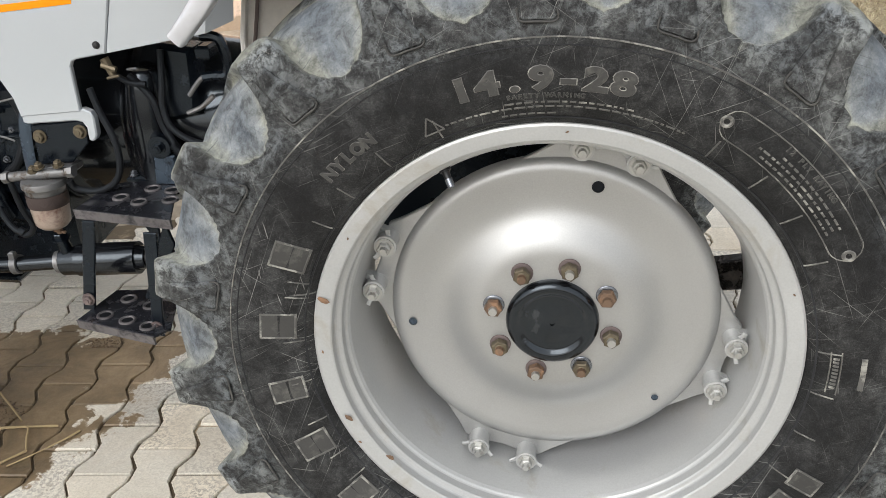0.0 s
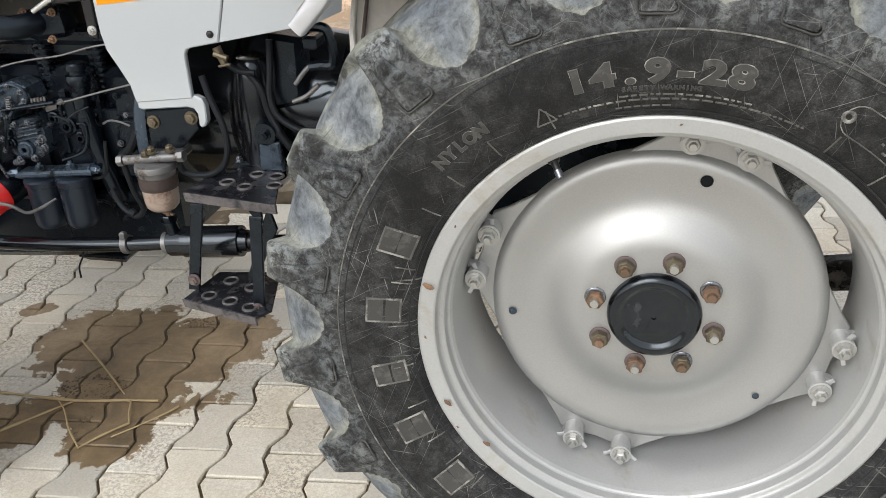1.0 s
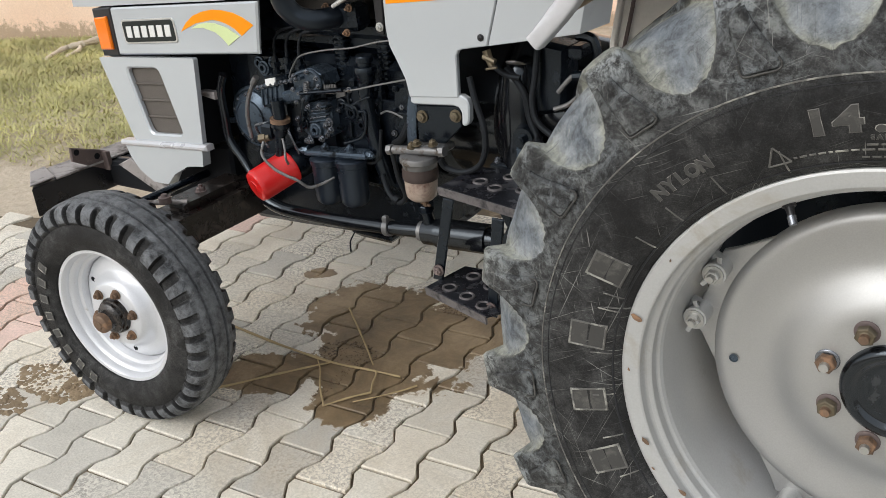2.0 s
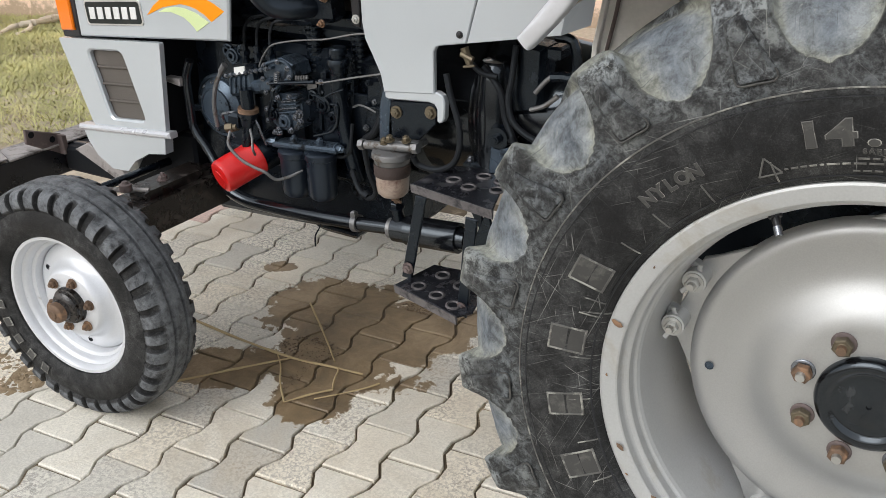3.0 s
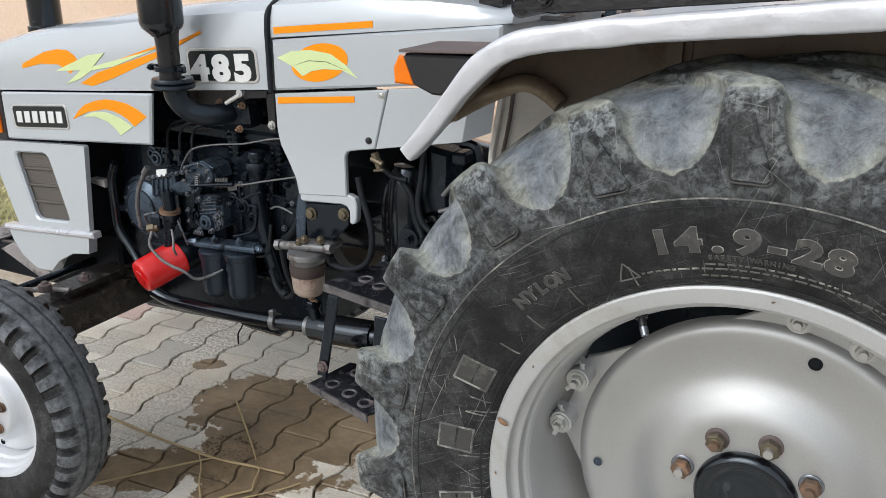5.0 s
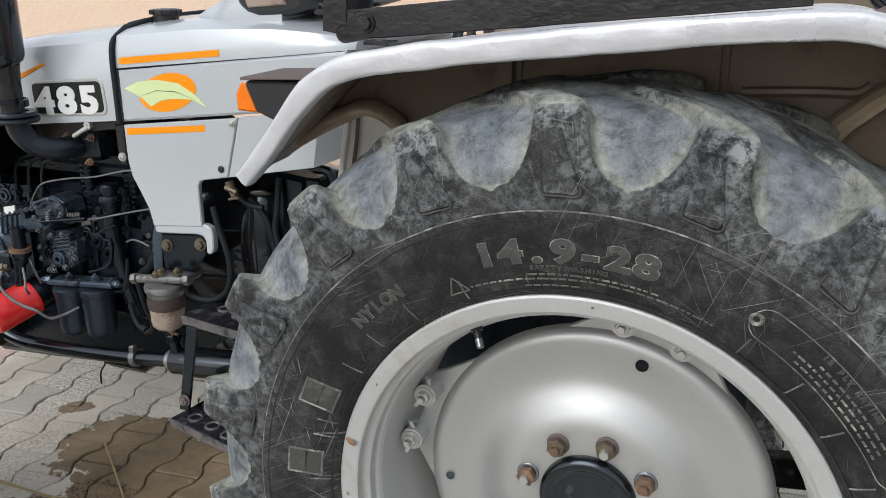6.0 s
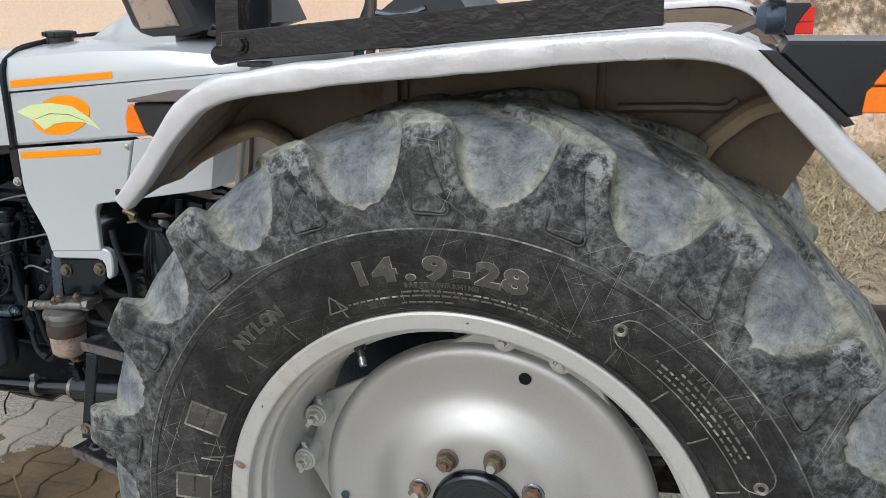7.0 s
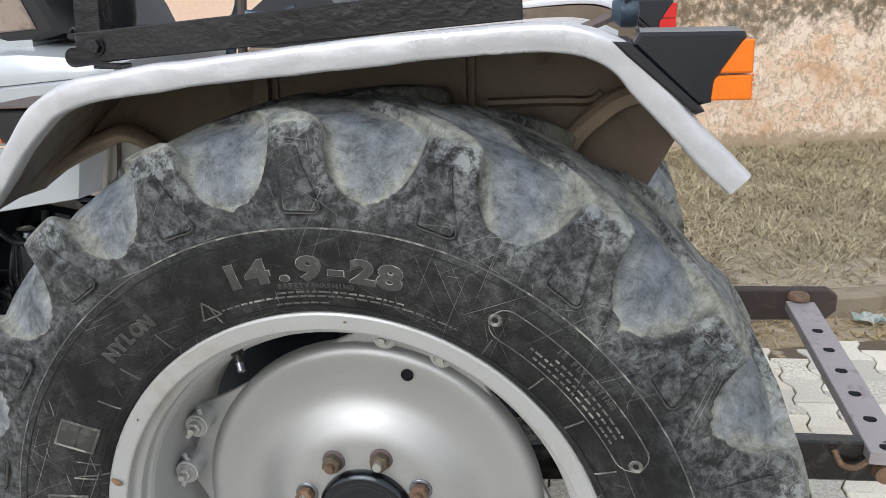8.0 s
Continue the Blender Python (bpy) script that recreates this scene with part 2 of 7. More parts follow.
def tyre_material(name, tones, bare=1.0, dusty=0.0):
    """Black rubber with pale scratches and scuffs, a thin film of dust, and dry mud in the hollows of the tread, of other tones at their edges."""
    m, t, p = shader(name)
    at, fl = t.nodes.new("ShaderNodeAttribute"), t.nodes.new("ShaderNodeAttribute")
    at.attribute_name, fl.attribute_name = "dirt", "film"
    broad, fine, mid = noise_node(t, 6, 6, 0.65, "Object"), noise_node(t, 420, 4, 0.7, "Object"), noise_node(t, 34, 9, 0.74, "Object", 0.3)
    col = ramp(t, broad, [(0.3, (0.006, 0.006, 0.0062)), (0.7, (0.018, 0.018, 0.0182))])
    patchy = ramp(t, broad, [(0.40, grey(0.08)), (0.62, grey(1))])
    col = mixed(t, calc(t, "MULTIPLY", ramp(t, mid, [(0.44, grey(0)), (0.70, grey(0.8))]), patchy), col, (0.085, 0.086, 0.085))
    col = mixed(t, 0.6, col, ramp(t, fine, [(0.3, grey(0.35)), (0.52, grey(0.95)), (0.66, grey(2.3))]), "MULTIPLY")
    col = scratches(t, col, SCRATCH, 0.65 * bare, (0.30, 0.30, 0.285), patchy)
    # dust film, rubbed off in streaks
    film = calc(t, "ADD", fl.outputs["Fac"], dusty)
    wisp = noise_node(t, 60, 10, 0.78, "Object", 0.35)
    drift = ramp(t, noise_node(t, 15, 8, 0.7, "Object", 0.4), [(0.38, grey(0.16)), (0.60, grey(1.25))])
    rubbed = calc(t, "MULTIPLY", calc(t, "MULTIPLY", film, drift), ramp(t, wisp, [(0.42, grey(0.02)), (0.50, grey(0.5)), (0.56, grey(1.1))]))
    dust = ramp(t, broad, [(0.35, (0.19, 0.21, 0.226)), (0.6, (0.262, 0.277, 0.268))])
    col = mixed(t, rubbed, col, dust)
    col = scratches(t, col, SCRATCH_SHORT, 0.5 * bare, (0.36, 0.36, 0.32), calc(t, "MULTIPLY", film, drift))
    cloud = noise_node(t, 11, 7, 0.66, "Object", 0.2)
    tone = calc(t, "ADD", at.outputs["Fac"], calc(t, "MULTIPLY", calc(t, "SUBTRACT", cloud, 0.5), 1.1))
    mud = ramp(t, tone, tones)
    mud = mixed(t, 0.75, mud, ramp(t, mid, [(0.36, grey(0.22)), (0.47, grey(0.8)), (0.64, grey(1.5))]), "MULTIPLY")
    mud = mixed(t, 0.5, mud, ramp(t, fine, [(0.3, grey(0.65)), (0.7, grey(1.2))]), "MULTIPLY")
    mud = scratches(t, mud, SCRATCH_SHORT, 0.6, (0.07, 0.075, 0.085))
    mud = mixed(t, ramp(t, wisp, [(0.60, grey(0)), (0.68, grey(0.5))]), mud, (0.36, 0.365, 0.32))
    edge = calc(t, "ADD", at.outputs["Fac"], calc(t, "MULTIPLY", calc(t, "SUBTRACT", mid, 0.5), 0.10))
    f = ramp(t, edge, [(0.36, grey(0.0)), (0.45, grey(0.22)), (0.48, grey(0.35)), (0.50, grey(0.9)), (1.0, grey(0.92))])
    col = mixed(t, f, col, mud)
    t.links.new(col, p.inputs["Base Color"])
    t.links.new(mixed(t, f, grey(0.55), grey(0.8)), p.inputs["Roughness"])
    p.inputs["Specular IOR Level"].default_value = 0.22
    bumped(t, p, mixed(t, 0.5, fine, mid), 0.6, 0.003)
    return m


SCRATCH_SHORT = [(20, 12, 620, 0.70), (-48, 15, 600, 0.70), (78, 14, 600, 0.70), (128, 11, 640, 0.71)]
TYRE = tyre_material("muddy_tyre_rubber", [(0.35, (0.20, 0.20, 0.165)), (0.52, (0.27, 0.277, 0.24)), (0.68, (0.215, 0.23, 0.233)), (1.0, (0.145, 0.163, 0.182))])
BARFIN = tyre_material("dusty_fin_rubber", [(0.0, (0.1, 0.1, 0.1)), (1.0, (0.1, 0.1, 0.1))], 1.0, 0.42)
FRONTTYRE = tyre_material("dusty_front_tyre_rubber", [(0.2, (0.075, 0.08, 0.086)), (0.6, (0.15, 0.157, 0.165)), (1.0, (0.12, 0.125, 0.13))], 0.3)


def paver_material(name="concrete_paver", tint=(1.0, 1.0, 1.0)):
    """Pale concrete, each block of its own tone; sandy dirt, and one wet brown patch beneath the tractor."""
    m, t, p = shader(name)
    info = t.nodes.new("ShaderNodeObjectInfo")
    geo = t.nodes.new("ShaderNodeNewGeometry")
    rnd = calc(t, "FRACT", calc(t, "ADD", info.outputs["Random"], geo.outputs["Random Per Island"]))
    tone = ramp(t, rnd, [(0.0, (0.56, 0.54, 0.48)), (0.2, (0.66, 0.63, 0.555)), (0.4, (0.76, 0.72, 0.62)), (0.7, (0.86, 0.815, 0.705)), (1.0, (0.85, 0.775, 0.635))])
    tone = mixed(t, 1.0, tone, tint, "MULTIPLY")
    broad = noise_node(t, 4.0, 6, 0.65)
    fine = noise_node(t, 170, 4, 0.7)
    pits = noise_node(t, 60, 2, 0.5)
    col = mixed(t, 0.8, tone, ramp(t, broad, [(0.3, grey(0.78)), (0.7, grey(1.08))]), "MULTIPLY")
    col = mixed(t, 0.6, col, ramp(t, fine, [(0.32, grey(0.62)), (0.6, grey(1.0))]), "MULTIPLY")
    speck = noise_node(t, 95, 5, 0.75, distort=0.4)
    some = calc(t, "MULTIPLY", ramp(t, calc(t, "FRACT", calc(t, "MULTIPLY", rnd, 7.3)), [(0.35, grey(0.25)), (0.55, grey(1))]), ramp(t, broad, [(0.38, grey(0.2)), (0.6, grey(1))]))
    col = mixed(t, calc(t, "MULTIPLY", ramp(t, speck, [(0.47, grey(0)), (0.56, grey(0.75))]), some), col, (0.25, 0.235, 0.21))
    dirt = noise_node(t, 1.7, 7, 0.7, distort=0.6)
    col = mixed(t, ramp(t, dirt, [(0.50, grey(0)), (0.70, grey(0.6))]), col, (0.46, 0.385, 0.28))
    # the wet patch: an uneven blot with its own outline
    sep = t.nodes.new("ShaderNodeSeparateXYZ")
    t.links.new(geo.outputs["Position"], sep.inputs[0])
    edge = mixed(t, 0.45, noise_node(t, 3.2, 7, 0.62, distort=0.5), noise_node(t, 17, 6, 0.65, distort=0.4))
    out = None
    for cx, cy, rx, ry, turn in WET:
        c, s = math.cos(radians(turn)), math.sin(radians(turn))
        dx, dy = calc(t, "SUBTRACT", sep.outputs[0], cx), calc(t, "SUBTRACT", sep.outputs[1], cy)
        u = calc(t, "DIVIDE", calc(t, "ADD", calc(t, "MULTIPLY", dx, c), calc(t, "MULTIPLY", dy, s)), rx)
        v = calc(t, "DIVIDE", calc(t, "SUBTRACT", calc(t, "MULTIPLY", dy, c), calc(t, "MULTIPLY", dx, s)), ry)
        d = calc(t, "SQRT", calc(t, "ADD", calc(t, "MULTIPLY", u, u), calc(t, "MULTIPLY", v, v)))
        out = d if out is None else calc(t, "MINIMUM", out, d)
    blot = calc(t, "ADD", out, calc(t, "MULTIPLY", calc(t, "SUBTRACT", edge, 0.5), 2.2))
    dryness = calc(t, "ADD", blot, calc(t, "MULTIPLY", calc(t, "SUBTRACT", rnd, 0.5), 0.35))
    wet = ramp(t, dryness, [(0.94, grey(1)), (0.985, grey(0))])
    mud = ramp(t, noise_node(t, 5, 8, 0.72, distort=0.5), [(0.33, (0.070, 0.044, 0.018)), (0.5, (0.172, 0.115, 0.054)), (0.68, (0.30, 0.215, 0.118))])
    damp = ramp(t, dryness, [(0.97, grey(0.45)), (1.13, grey(0))])
    col = mixed(t, damp, col, (0.40, 0.31, 0.20))
    col = mixed(t, calc(t, "MULTIPLY", wet, 0.9), col, mud)
    t.links.new(col, p.inputs["Base Color"])
    t.links.new(mixed(t, wet, grey(0.85), grey(0.5)), p.inputs["Roughness"])
    bumped(t, p, mixed(t, 0.5, fine, pits), 0.45, 0.004)
    return m


WET = [(-1.50, 0.88, 0.35, 0.20, 4), (-1.42, 0.62, 0.25, 0.21, 0), (-1.70, 0.40, 0.20, 0.10, 22), (-1.36, 0.43, 0.13, 0.12, 0), (-1.96, 1.00, 0.07, 0.045, 20), (-1.26, 1.0, 0.15, 0.09, -10)]
PAVER = paver_material()
PINKPAVER = paver_material("pink_concrete_paver", (0.97, 0.76, 0.76))


def soil_material():
    m, t, p = shader("dry_soil")
    a, b = noise_node(t, 2.2, 8, 0.7), noise_node(t, 30, 5, 0.7)
    col = ramp(t, a, [(0.3, (0.34, 0.275, 0.195)), (0.55, (0.50, 0.43, 0.335)), (0.75, (0.43, 0.37, 0.26))])
    col = mixed(t, 0.6, col, ramp(t, b, [(0.3, grey(0.6)), (0.7, grey(1.1))]), "MULTIPLY")
    t.links.new(col, p.inputs["Base Color"])
    p.inputs["Roughness"].default_value = 0.95
    bumped(t, p, b, 0.6, 0.02)
    return m


SOIL = soil_material()
JOINT = worn("sandy_joint", (0.125, 0.097, 0.063), 0.95, stain=(0.37, 0.30, 0.20), stain_at=0.55, stain_scale=5, grain=200, vary=0.25, relief=0.4)


def grass_material():
    """Dry stalks, each of its own tone from brown to pale straw, with duller and greener patches."""
    m, t, p = shader("dry_grass")
    geo = t.nodes.new("ShaderNodeNewGeometry")
    patch = noise_node(t, 1.6, 7, 0.68)
    col = ramp(t, geo.outputs["Random Per Island"], [(0.0, (0.13, 0.095, 0.055)), (0.35, (0.34, 0.275, 0.165)), (0.7, (0.50, 0.43, 0.28)), (1.0, (0.66, 0.60, 0.40))])
    col = mixed(t, ramp(t, patch, [(0.48, grey(0)), (0.66, grey(0.55))]), col, (0.27, 0.225, 0.13))
    t.links.new(col, p.inputs["Base Color"])
    p.inputs["Roughness"].default_value = 0.85
    return m


GRASSDRY = grass_material()
GRASSGREEN = worn("pale_green_grass", (0.51, 0.49, 0.22), 0.8, stain=(0.70, 0.60, 0.34), stain_at=0.5, stain_scale=1.2, grain=80, vary=0.3, soft=0.25)
KERB = worn("grey_kerb_concrete", (0.26, 0.215, 0.155), 0.9, stain=(0.12, 0.095, 0.062), stain_at=0.5, stain_scale=5, grain=90, vary=0.2, relief=0.5, soft=0.2)


def plaster_material():
    """Peach limewash: plain to the left, flaking to bare pinkish plaster to the right; mould along the top, damp at the foot."""
    m, t, p = shader("peeling_peach_plaster")
    a = noise_node(t, 0.9, 8, 0.66, distort=0.3)
    b = noise_node(t, 13.0, 12, 0.70, distort=0.15)
    c = noise_node(t, 3.0, 10, 0.7, distort=0.15)
    fine = noise_node(t, 70, 6, 0.75)
    col = ramp(t, a, [(0.3, (0.81, 0.58, 0.43)), (0.7, (0.87, 0.68, 0.54))])
    geo = t.nodes.new("ShaderNodeNewGeometry")
    sep = t.nodes.new("ShaderNodeSeparateXYZ")
    t.links.new(geo.outputs["Position"], sep.inputs[0])
    # More orange to the right; the left is painted paler for its overexposed look.
    orange_right = ramp(t, calc(t, "ADD", calc(t, "MULTIPLY", sep.outputs[0], 0.1), 0.6), [(0.45, grey(0)), (0.7, grey(1))])
    col = mixed(t, orange_right, col, ramp(t, a, [(0.3, (0.76, 0.51, 0.335)), (0.7, (0.83, 0.62, 0.455))]))
    along = ramp(t, calc(t, "ADD", calc(t, "MULTIPLY", sep.outputs[0], 0.1), 0.6), [(0.42, grey(0.0)), (0.66, grey(0.17))])
    peel = calc(t, "ADD", b, along)
    col = mixed(t, ramp(t, calc(t, "ADD", c, along), [(0.58, grey(0)), (0.66, grey(0.7))]), col, (0.75, 0.575, 0.42))
    col = mixed(t, ramp(t, peel, [(0.665, grey(0)), (0.68, grey(0.7))]), col, (0.84, 0.70, 0.55))
    col = mixed(t, ramp(t, peel, [(0.715, grey(0)), (0.735, grey(0.8))]), col, (0.44, 0.34, 0.24))
    flake = noise_node(t, 5.5, 10, 0.7, distort=0.5)
    old = ramp(t, along, [(0.10, grey(0)), (0.15, grey(1))])
    bare_ = noise_node(t, 2.4, 12, 0.74, distort=0.3)
    col = mixed(t, calc(t, "MULTIPLY", old, ramp(t, bare_, [(0.50, grey(0)), (0.53, grey(0.85))])), col, (0.87, 0.74, 0.60))
    col = mixed(t, calc(t, "MULTIPLY", old, ramp(t, bare_, [(0.38, grey(0.7)), (0.44, grey(0))])), col, (0.62, 0.36, 0.20))
    col = mixed(t, calc(t, "MULTIPLY", old, ramp(t, flake, [(0.475, grey(0)), (0.492, grey(0.75)), (0.503, grey(0.75)), (0.512, grey(0))])), col, (0.40, 0.27, 0.17))
    col = mixed(t, calc(t, "MULTIPLY", old, ramp(t, flake, [(0.60, grey(0)), (0.62, grey(0.7))])), col, (0.46, 0.38, 0.26))
    # mould along the coping and damp at the foot, with ragged edges
    rough_h = calc(t, "ADD", sep.outputs[2], calc(t, "MULTIPLY", calc(t, "SUBTRACT", c, 0.5), 1.1))
    col = mixed(t, calc(t, "MULTIPLY", ramp(t, calc(t, "MULTIPLY", rough_h, 0.4), [(0.41, grey(0)), (0.46, grey(0.9))]), ramp(t, along, [(0.10, grey(0)), (0.16, grey(1))])), col, ramp(t, b, [(0.35, (0.06, 0.05, 0.03)), (0.5, (0.22, 0.17, 0.11)), (0.62, (0.72, 0.57, 0.43))]))
    col = mixed(t, ramp(t, calc(t, "ADD", sep.outputs[2], calc(t, "MULTIPLY", calc(t, "SUBTRACT", b, 0.5), 0.5)), [(0.16, grey(0.8)), (0.22, grey(0))]), col, (0.36, 0.27, 0.18))
    col = mixed(t, 0.5, col, ramp(t, fine, [(0.3, grey(0.72)), (0.7, grey(1.08))]), "MULTIPLY")
    t.links.new(col, p.inputs["Base Color"])
    p.inputs["Roughness"].default_value = 0.92
    bumped(t, p, peel, 0.3, 0.012)
    return m


PLASTER = plaster_material()

# ---- mesh tools ----
def finish(name, bm, material, smooth=True, sharp=35):
    bmesh.ops.recalc_face_normals(bm, faces=bm.faces)
    me = bpy.data.meshes.new(name)
    bm.to_mesh(me)
    bm.free()
    for m in material if isinstance(material, (list, tuple)) else [material]:
        me.materials.append(m)
    if smooth:
        me.polygons.foreach_set("use_smooth", [True] * len(me.polygons))
        me.set_sharp_from_angle(angle=radians(sharp))
    return me


def part(name, bm, material, parent, label="", sharp=35):
    ob = new(name, finish(name, bm, material, True, sharp))
    ob.parent = parent
    return tagged(ob, label)


def thing(name, bm, material, label, category, group="", kind=""):
    return tagged(new(name, finish(name, bm, material)), label, category, group, kind)


def mesh(*makers):
    bm = bmesh.new()
    for f in makers:
        f(bm)
    return bm


def loft(bm, rings, closed=True, caps=True):
    """Skin between rings of points, all of one length."""
    vs = [[bm.verts.new(p) for p in ring] for ring in rings]
    n = len(vs[0])
    for a, b in zip(vs, vs[1:]):
        for i in range(n if closed else n - 1):
            j = (i + 1) % n
            bm.faces.new((a[i], a[j], b[j], b[i]))
    if caps and closed:
        bm.faces.new(vs[0][::-1])
        bm.faces.new(vs[-1])
    return vs


def lathe(bm, profile, centre=(0, 0, 0), seg=48, axis="y", turn=0.0):
    """Profile of (radius, along the axis) turned full round."""
    rings = []
    for r, a in profile:
        ring = []
        for i in range(seg):
            th = 2 * math.pi * i / seg + turn
            c, s = r * math.cos(th), r * math.sin(th)
            p = {"y": (c, a, s), "z": (c, s, a), "x": (a, c, s)}[axis]
            ring.append(Vector(p) + Vector(centre))
        rings.append(ring)
    loft(bm, rings, caps=False)
    bmesh.ops.remove_doubles(bm, verts=bm.verts, dist=1e-6)


def rod(bm, a, b, r0, r1=None, seg=16, turn=0.0):
    a, b = Vector(a), Vector(b)
    q = (b - a).to_track_quat("Z", "Y")
    r1 = r0 if r1 is None else r1
    loft(bm, [[p + q @ Vector((r * math.cos(t), r * math.sin(t), 0)) for t in [2 * math.pi * i / seg + turn for i in range(seg)]] for p, r in ((a, r0), (b, r1))])


def smooth_path(points, steps=6):
    """Catmull-Rom through the points."""
    pts = [Vector(p) for p in points]
    pts = [2 * pts[0] - pts[1], *pts, 2 * pts[-1] - pts[-2]]
    out = []
    for p0, p1, p2, p3 in zip(pts, pts[1:], pts[2:], pts[3:]):
        for i in range(steps):
            t = i / steps
            out.append(0.5 * (2 * p1 + (p2 - p0) * t + (2 * p0 - 5 * p1 + 4 * p2 - p3) * t * t + (3 * p1 - p0 - 3 * p2 + p3) * t ** 3))
    return [*out, pts[-2]]


def tube(bm, points, r, seg=10, steps=6, squash=1.0, wobble=0.0):
    """A round tube along a smooth path. r: one radius or one for each end."""
    path = smooth_path(points, steps) if steps else [Vector(p) for p in points]
    rings, up = [], Vector((0.13, 0.97, 0.2)).normalized()
    for i, p in enumerate(path):
        d = (path[min(i + 1, len(path) - 1)] - path[max(i - 1, 0)]).normalized()
        side = d.cross(up).normalized()
        nrm = side.cross(d).normalized()
        f = i / (len(path) - 1)
        rr = r if isinstance(r, float) else r[0] + (r[1] - r[0]) * f
        rr *= 1 + wobble * noise.noise(p * 23)
        rings.append([p + (side * math.cos(t) + nrm * squash * math.sin(t)) * rr for t in [2 * math.pi * k / seg for k in range(seg)]])
    loft(bm, rings)


def slab(bm, outline, y0, y1, edge=0.0, axis="y"):
    """A plate of outline (two coordinates) between y0 and y1 with small chamfers; axis: the way it is thick."""
    def put(u, v, w):
        return {"y": (u, w, v), "z": (u, v, w), "x": (w, u, v)}[axis]
    area = sum(a[0] * b[1] - b[0] * a[1] for a, b in zip(outline, outline[1:] + outline[:1]))
    pts = outline if area > 0 else outline[::-1]
    n = len(pts)
    inner = []
    for i in range(n):
        a, b, c = Vector(pts[i - 1]), Vector(pts[i]), Vector(pts[(i + 1) % n])
        d1, d2 = (b - a).normalized(), (c - b).normalized()
        m = Vector((-d1.y - d2.y, d1.x + d2.x))
        m = m.normalized() * edge / max(0.3, math.sqrt(max(0.05, (1 + d1.dot(d2)) / 2))) if m.length > 1e-6 else Vector((0, 0))
        inner.append((b.x + m.x, b.y + m.y))
    s = 1 if y1 > y0 else -1
    if edge:
        loft(bm, [[put(*p, y0) for p in inner], [put(*p, y0 + s * edge) for p in pts], [put(*p, y1 - s * edge) for p in pts], [put(*p, y1) for p in inner]])
    else:
        loft(bm, [[put(*p, y0) for p in pts], [put(*p, y1) for p in pts]])


def block(bm, centre, size, edge=0.004, turn=None):
    """A chamfered box; turn: degrees about x, y, z."""
    w, d, h = (s / 2 for s in size)
    sub = bmesh.new()
    slab(sub, [(-w, -d), (w, -d), (w, d), (-w, d)], -h, h, min(edge, w * 0.8, d * 0.8, h * 0.8), "z")
    sub.transform(pose(*centre, *(turn or (0, 0, 0))))
    tmp = bpy.data.meshes.new("tmp")
    sub.to_mesh(tmp)
    sub.free()
    bm.from_mesh(tmp)
    bpy.data.meshes.remove(tmp)


def rounded(x0, z0, x1, z1, r, n=5):
    """Outline of a rectangle with round corners."""
    out = []
    for cx, cz, a0 in ((x1 - r, z1 - r, 0), (x0 + r, z1 - r, 90), (x0 + r, z0 + r, 180), (x1 - r, z0 + r, 270)):
        out += [(cx + r * math.cos(radians(a0 + 90 * k / n)), cz + r * math.sin(radians(a0 + 90 * k / n))) for k in range(n + 1)]
    return out


def hexnut(bm, p, way, r=0.015, h=0.014, bolt=0.008, out=0.01, washer=True, turn=0.0):
    p, way = Vector(p), Vector(way).normalized()
    if washer:
        rod(bm, p, p + way * 0.003, r * 1.35, seg=20)
    q = p + way * 0.003
    rod(bm, q, q + way * h * 0.85, r, seg=6, turn=turn)
    rod(bm, q + way * h * 0.85, q + way * h, r, r * 0.86, seg=6, turn=turn)
    rod(bm, q + way * h, q + way * (h + out), bolt, bolt * 0.8, seg=10)


def empty(name, at, label, category):
    ob = new(name)
    ob.location = at
    ob.empty_display_size = 0.2
    return tagged(ob, label, category)


def letters(text, size, bold=0.02):
    """The outlines of a text in the built-in font as flat mesh data, origin at its lower middle."""
    cu = bpy.data.curves.new("letters", "FONT")
    cu.offset = size * bold
    cu.body, cu.size, cu.align_x, cu.resolution_u = text, size, "CENTER", 3
    ob = bpy.data.objects.new("letters", cu)
    me = bpy.data.meshes.new_from_object(ob)
    bpy.data.objects.remove(ob)
    return me


def add_mesh(bm, me, m):
    """Append mesh data to bm through a matrix."""
    n = len(bm.verts)
    bm.from_mesh(me)
    bm.verts.ensure_lookup_table()
    bmesh.ops.transform(bm, matrix=m, verts=bm.verts[n:])


def thick_mesh(me, depth):
    """Flat text mesh made solid by depth along +z."""
    bm = bmesh.new()
    bm.from_mesh(me)
    got = bmesh.ops.extrude_face_region(bm, geom=bm.faces[:])
    bmesh.ops.translate(bm, vec=(0, 0, depth), verts=[v for v in got["geom"] if isinstance(v, bmesh.types.BMVert)])
    bm.to_mesh(me)
    bm.free()
    return me

# ---- ground, kerb, wall ----
def kerb_y(x):
    return 2.56 + 0.375 * x


def wall_y(x):
    return 5.97 + 0.443 * x


def ground_height(x, y):
    """The verge rises a little beyond the kerb."""
    d = y - kerb_y(x)
    return -0.045 + (0.13 * min(1.0, d / 0.5) + 0.02 * noise.noise((x * 1.5, y * 1.5, 0)) if d > 0 else 0.0)


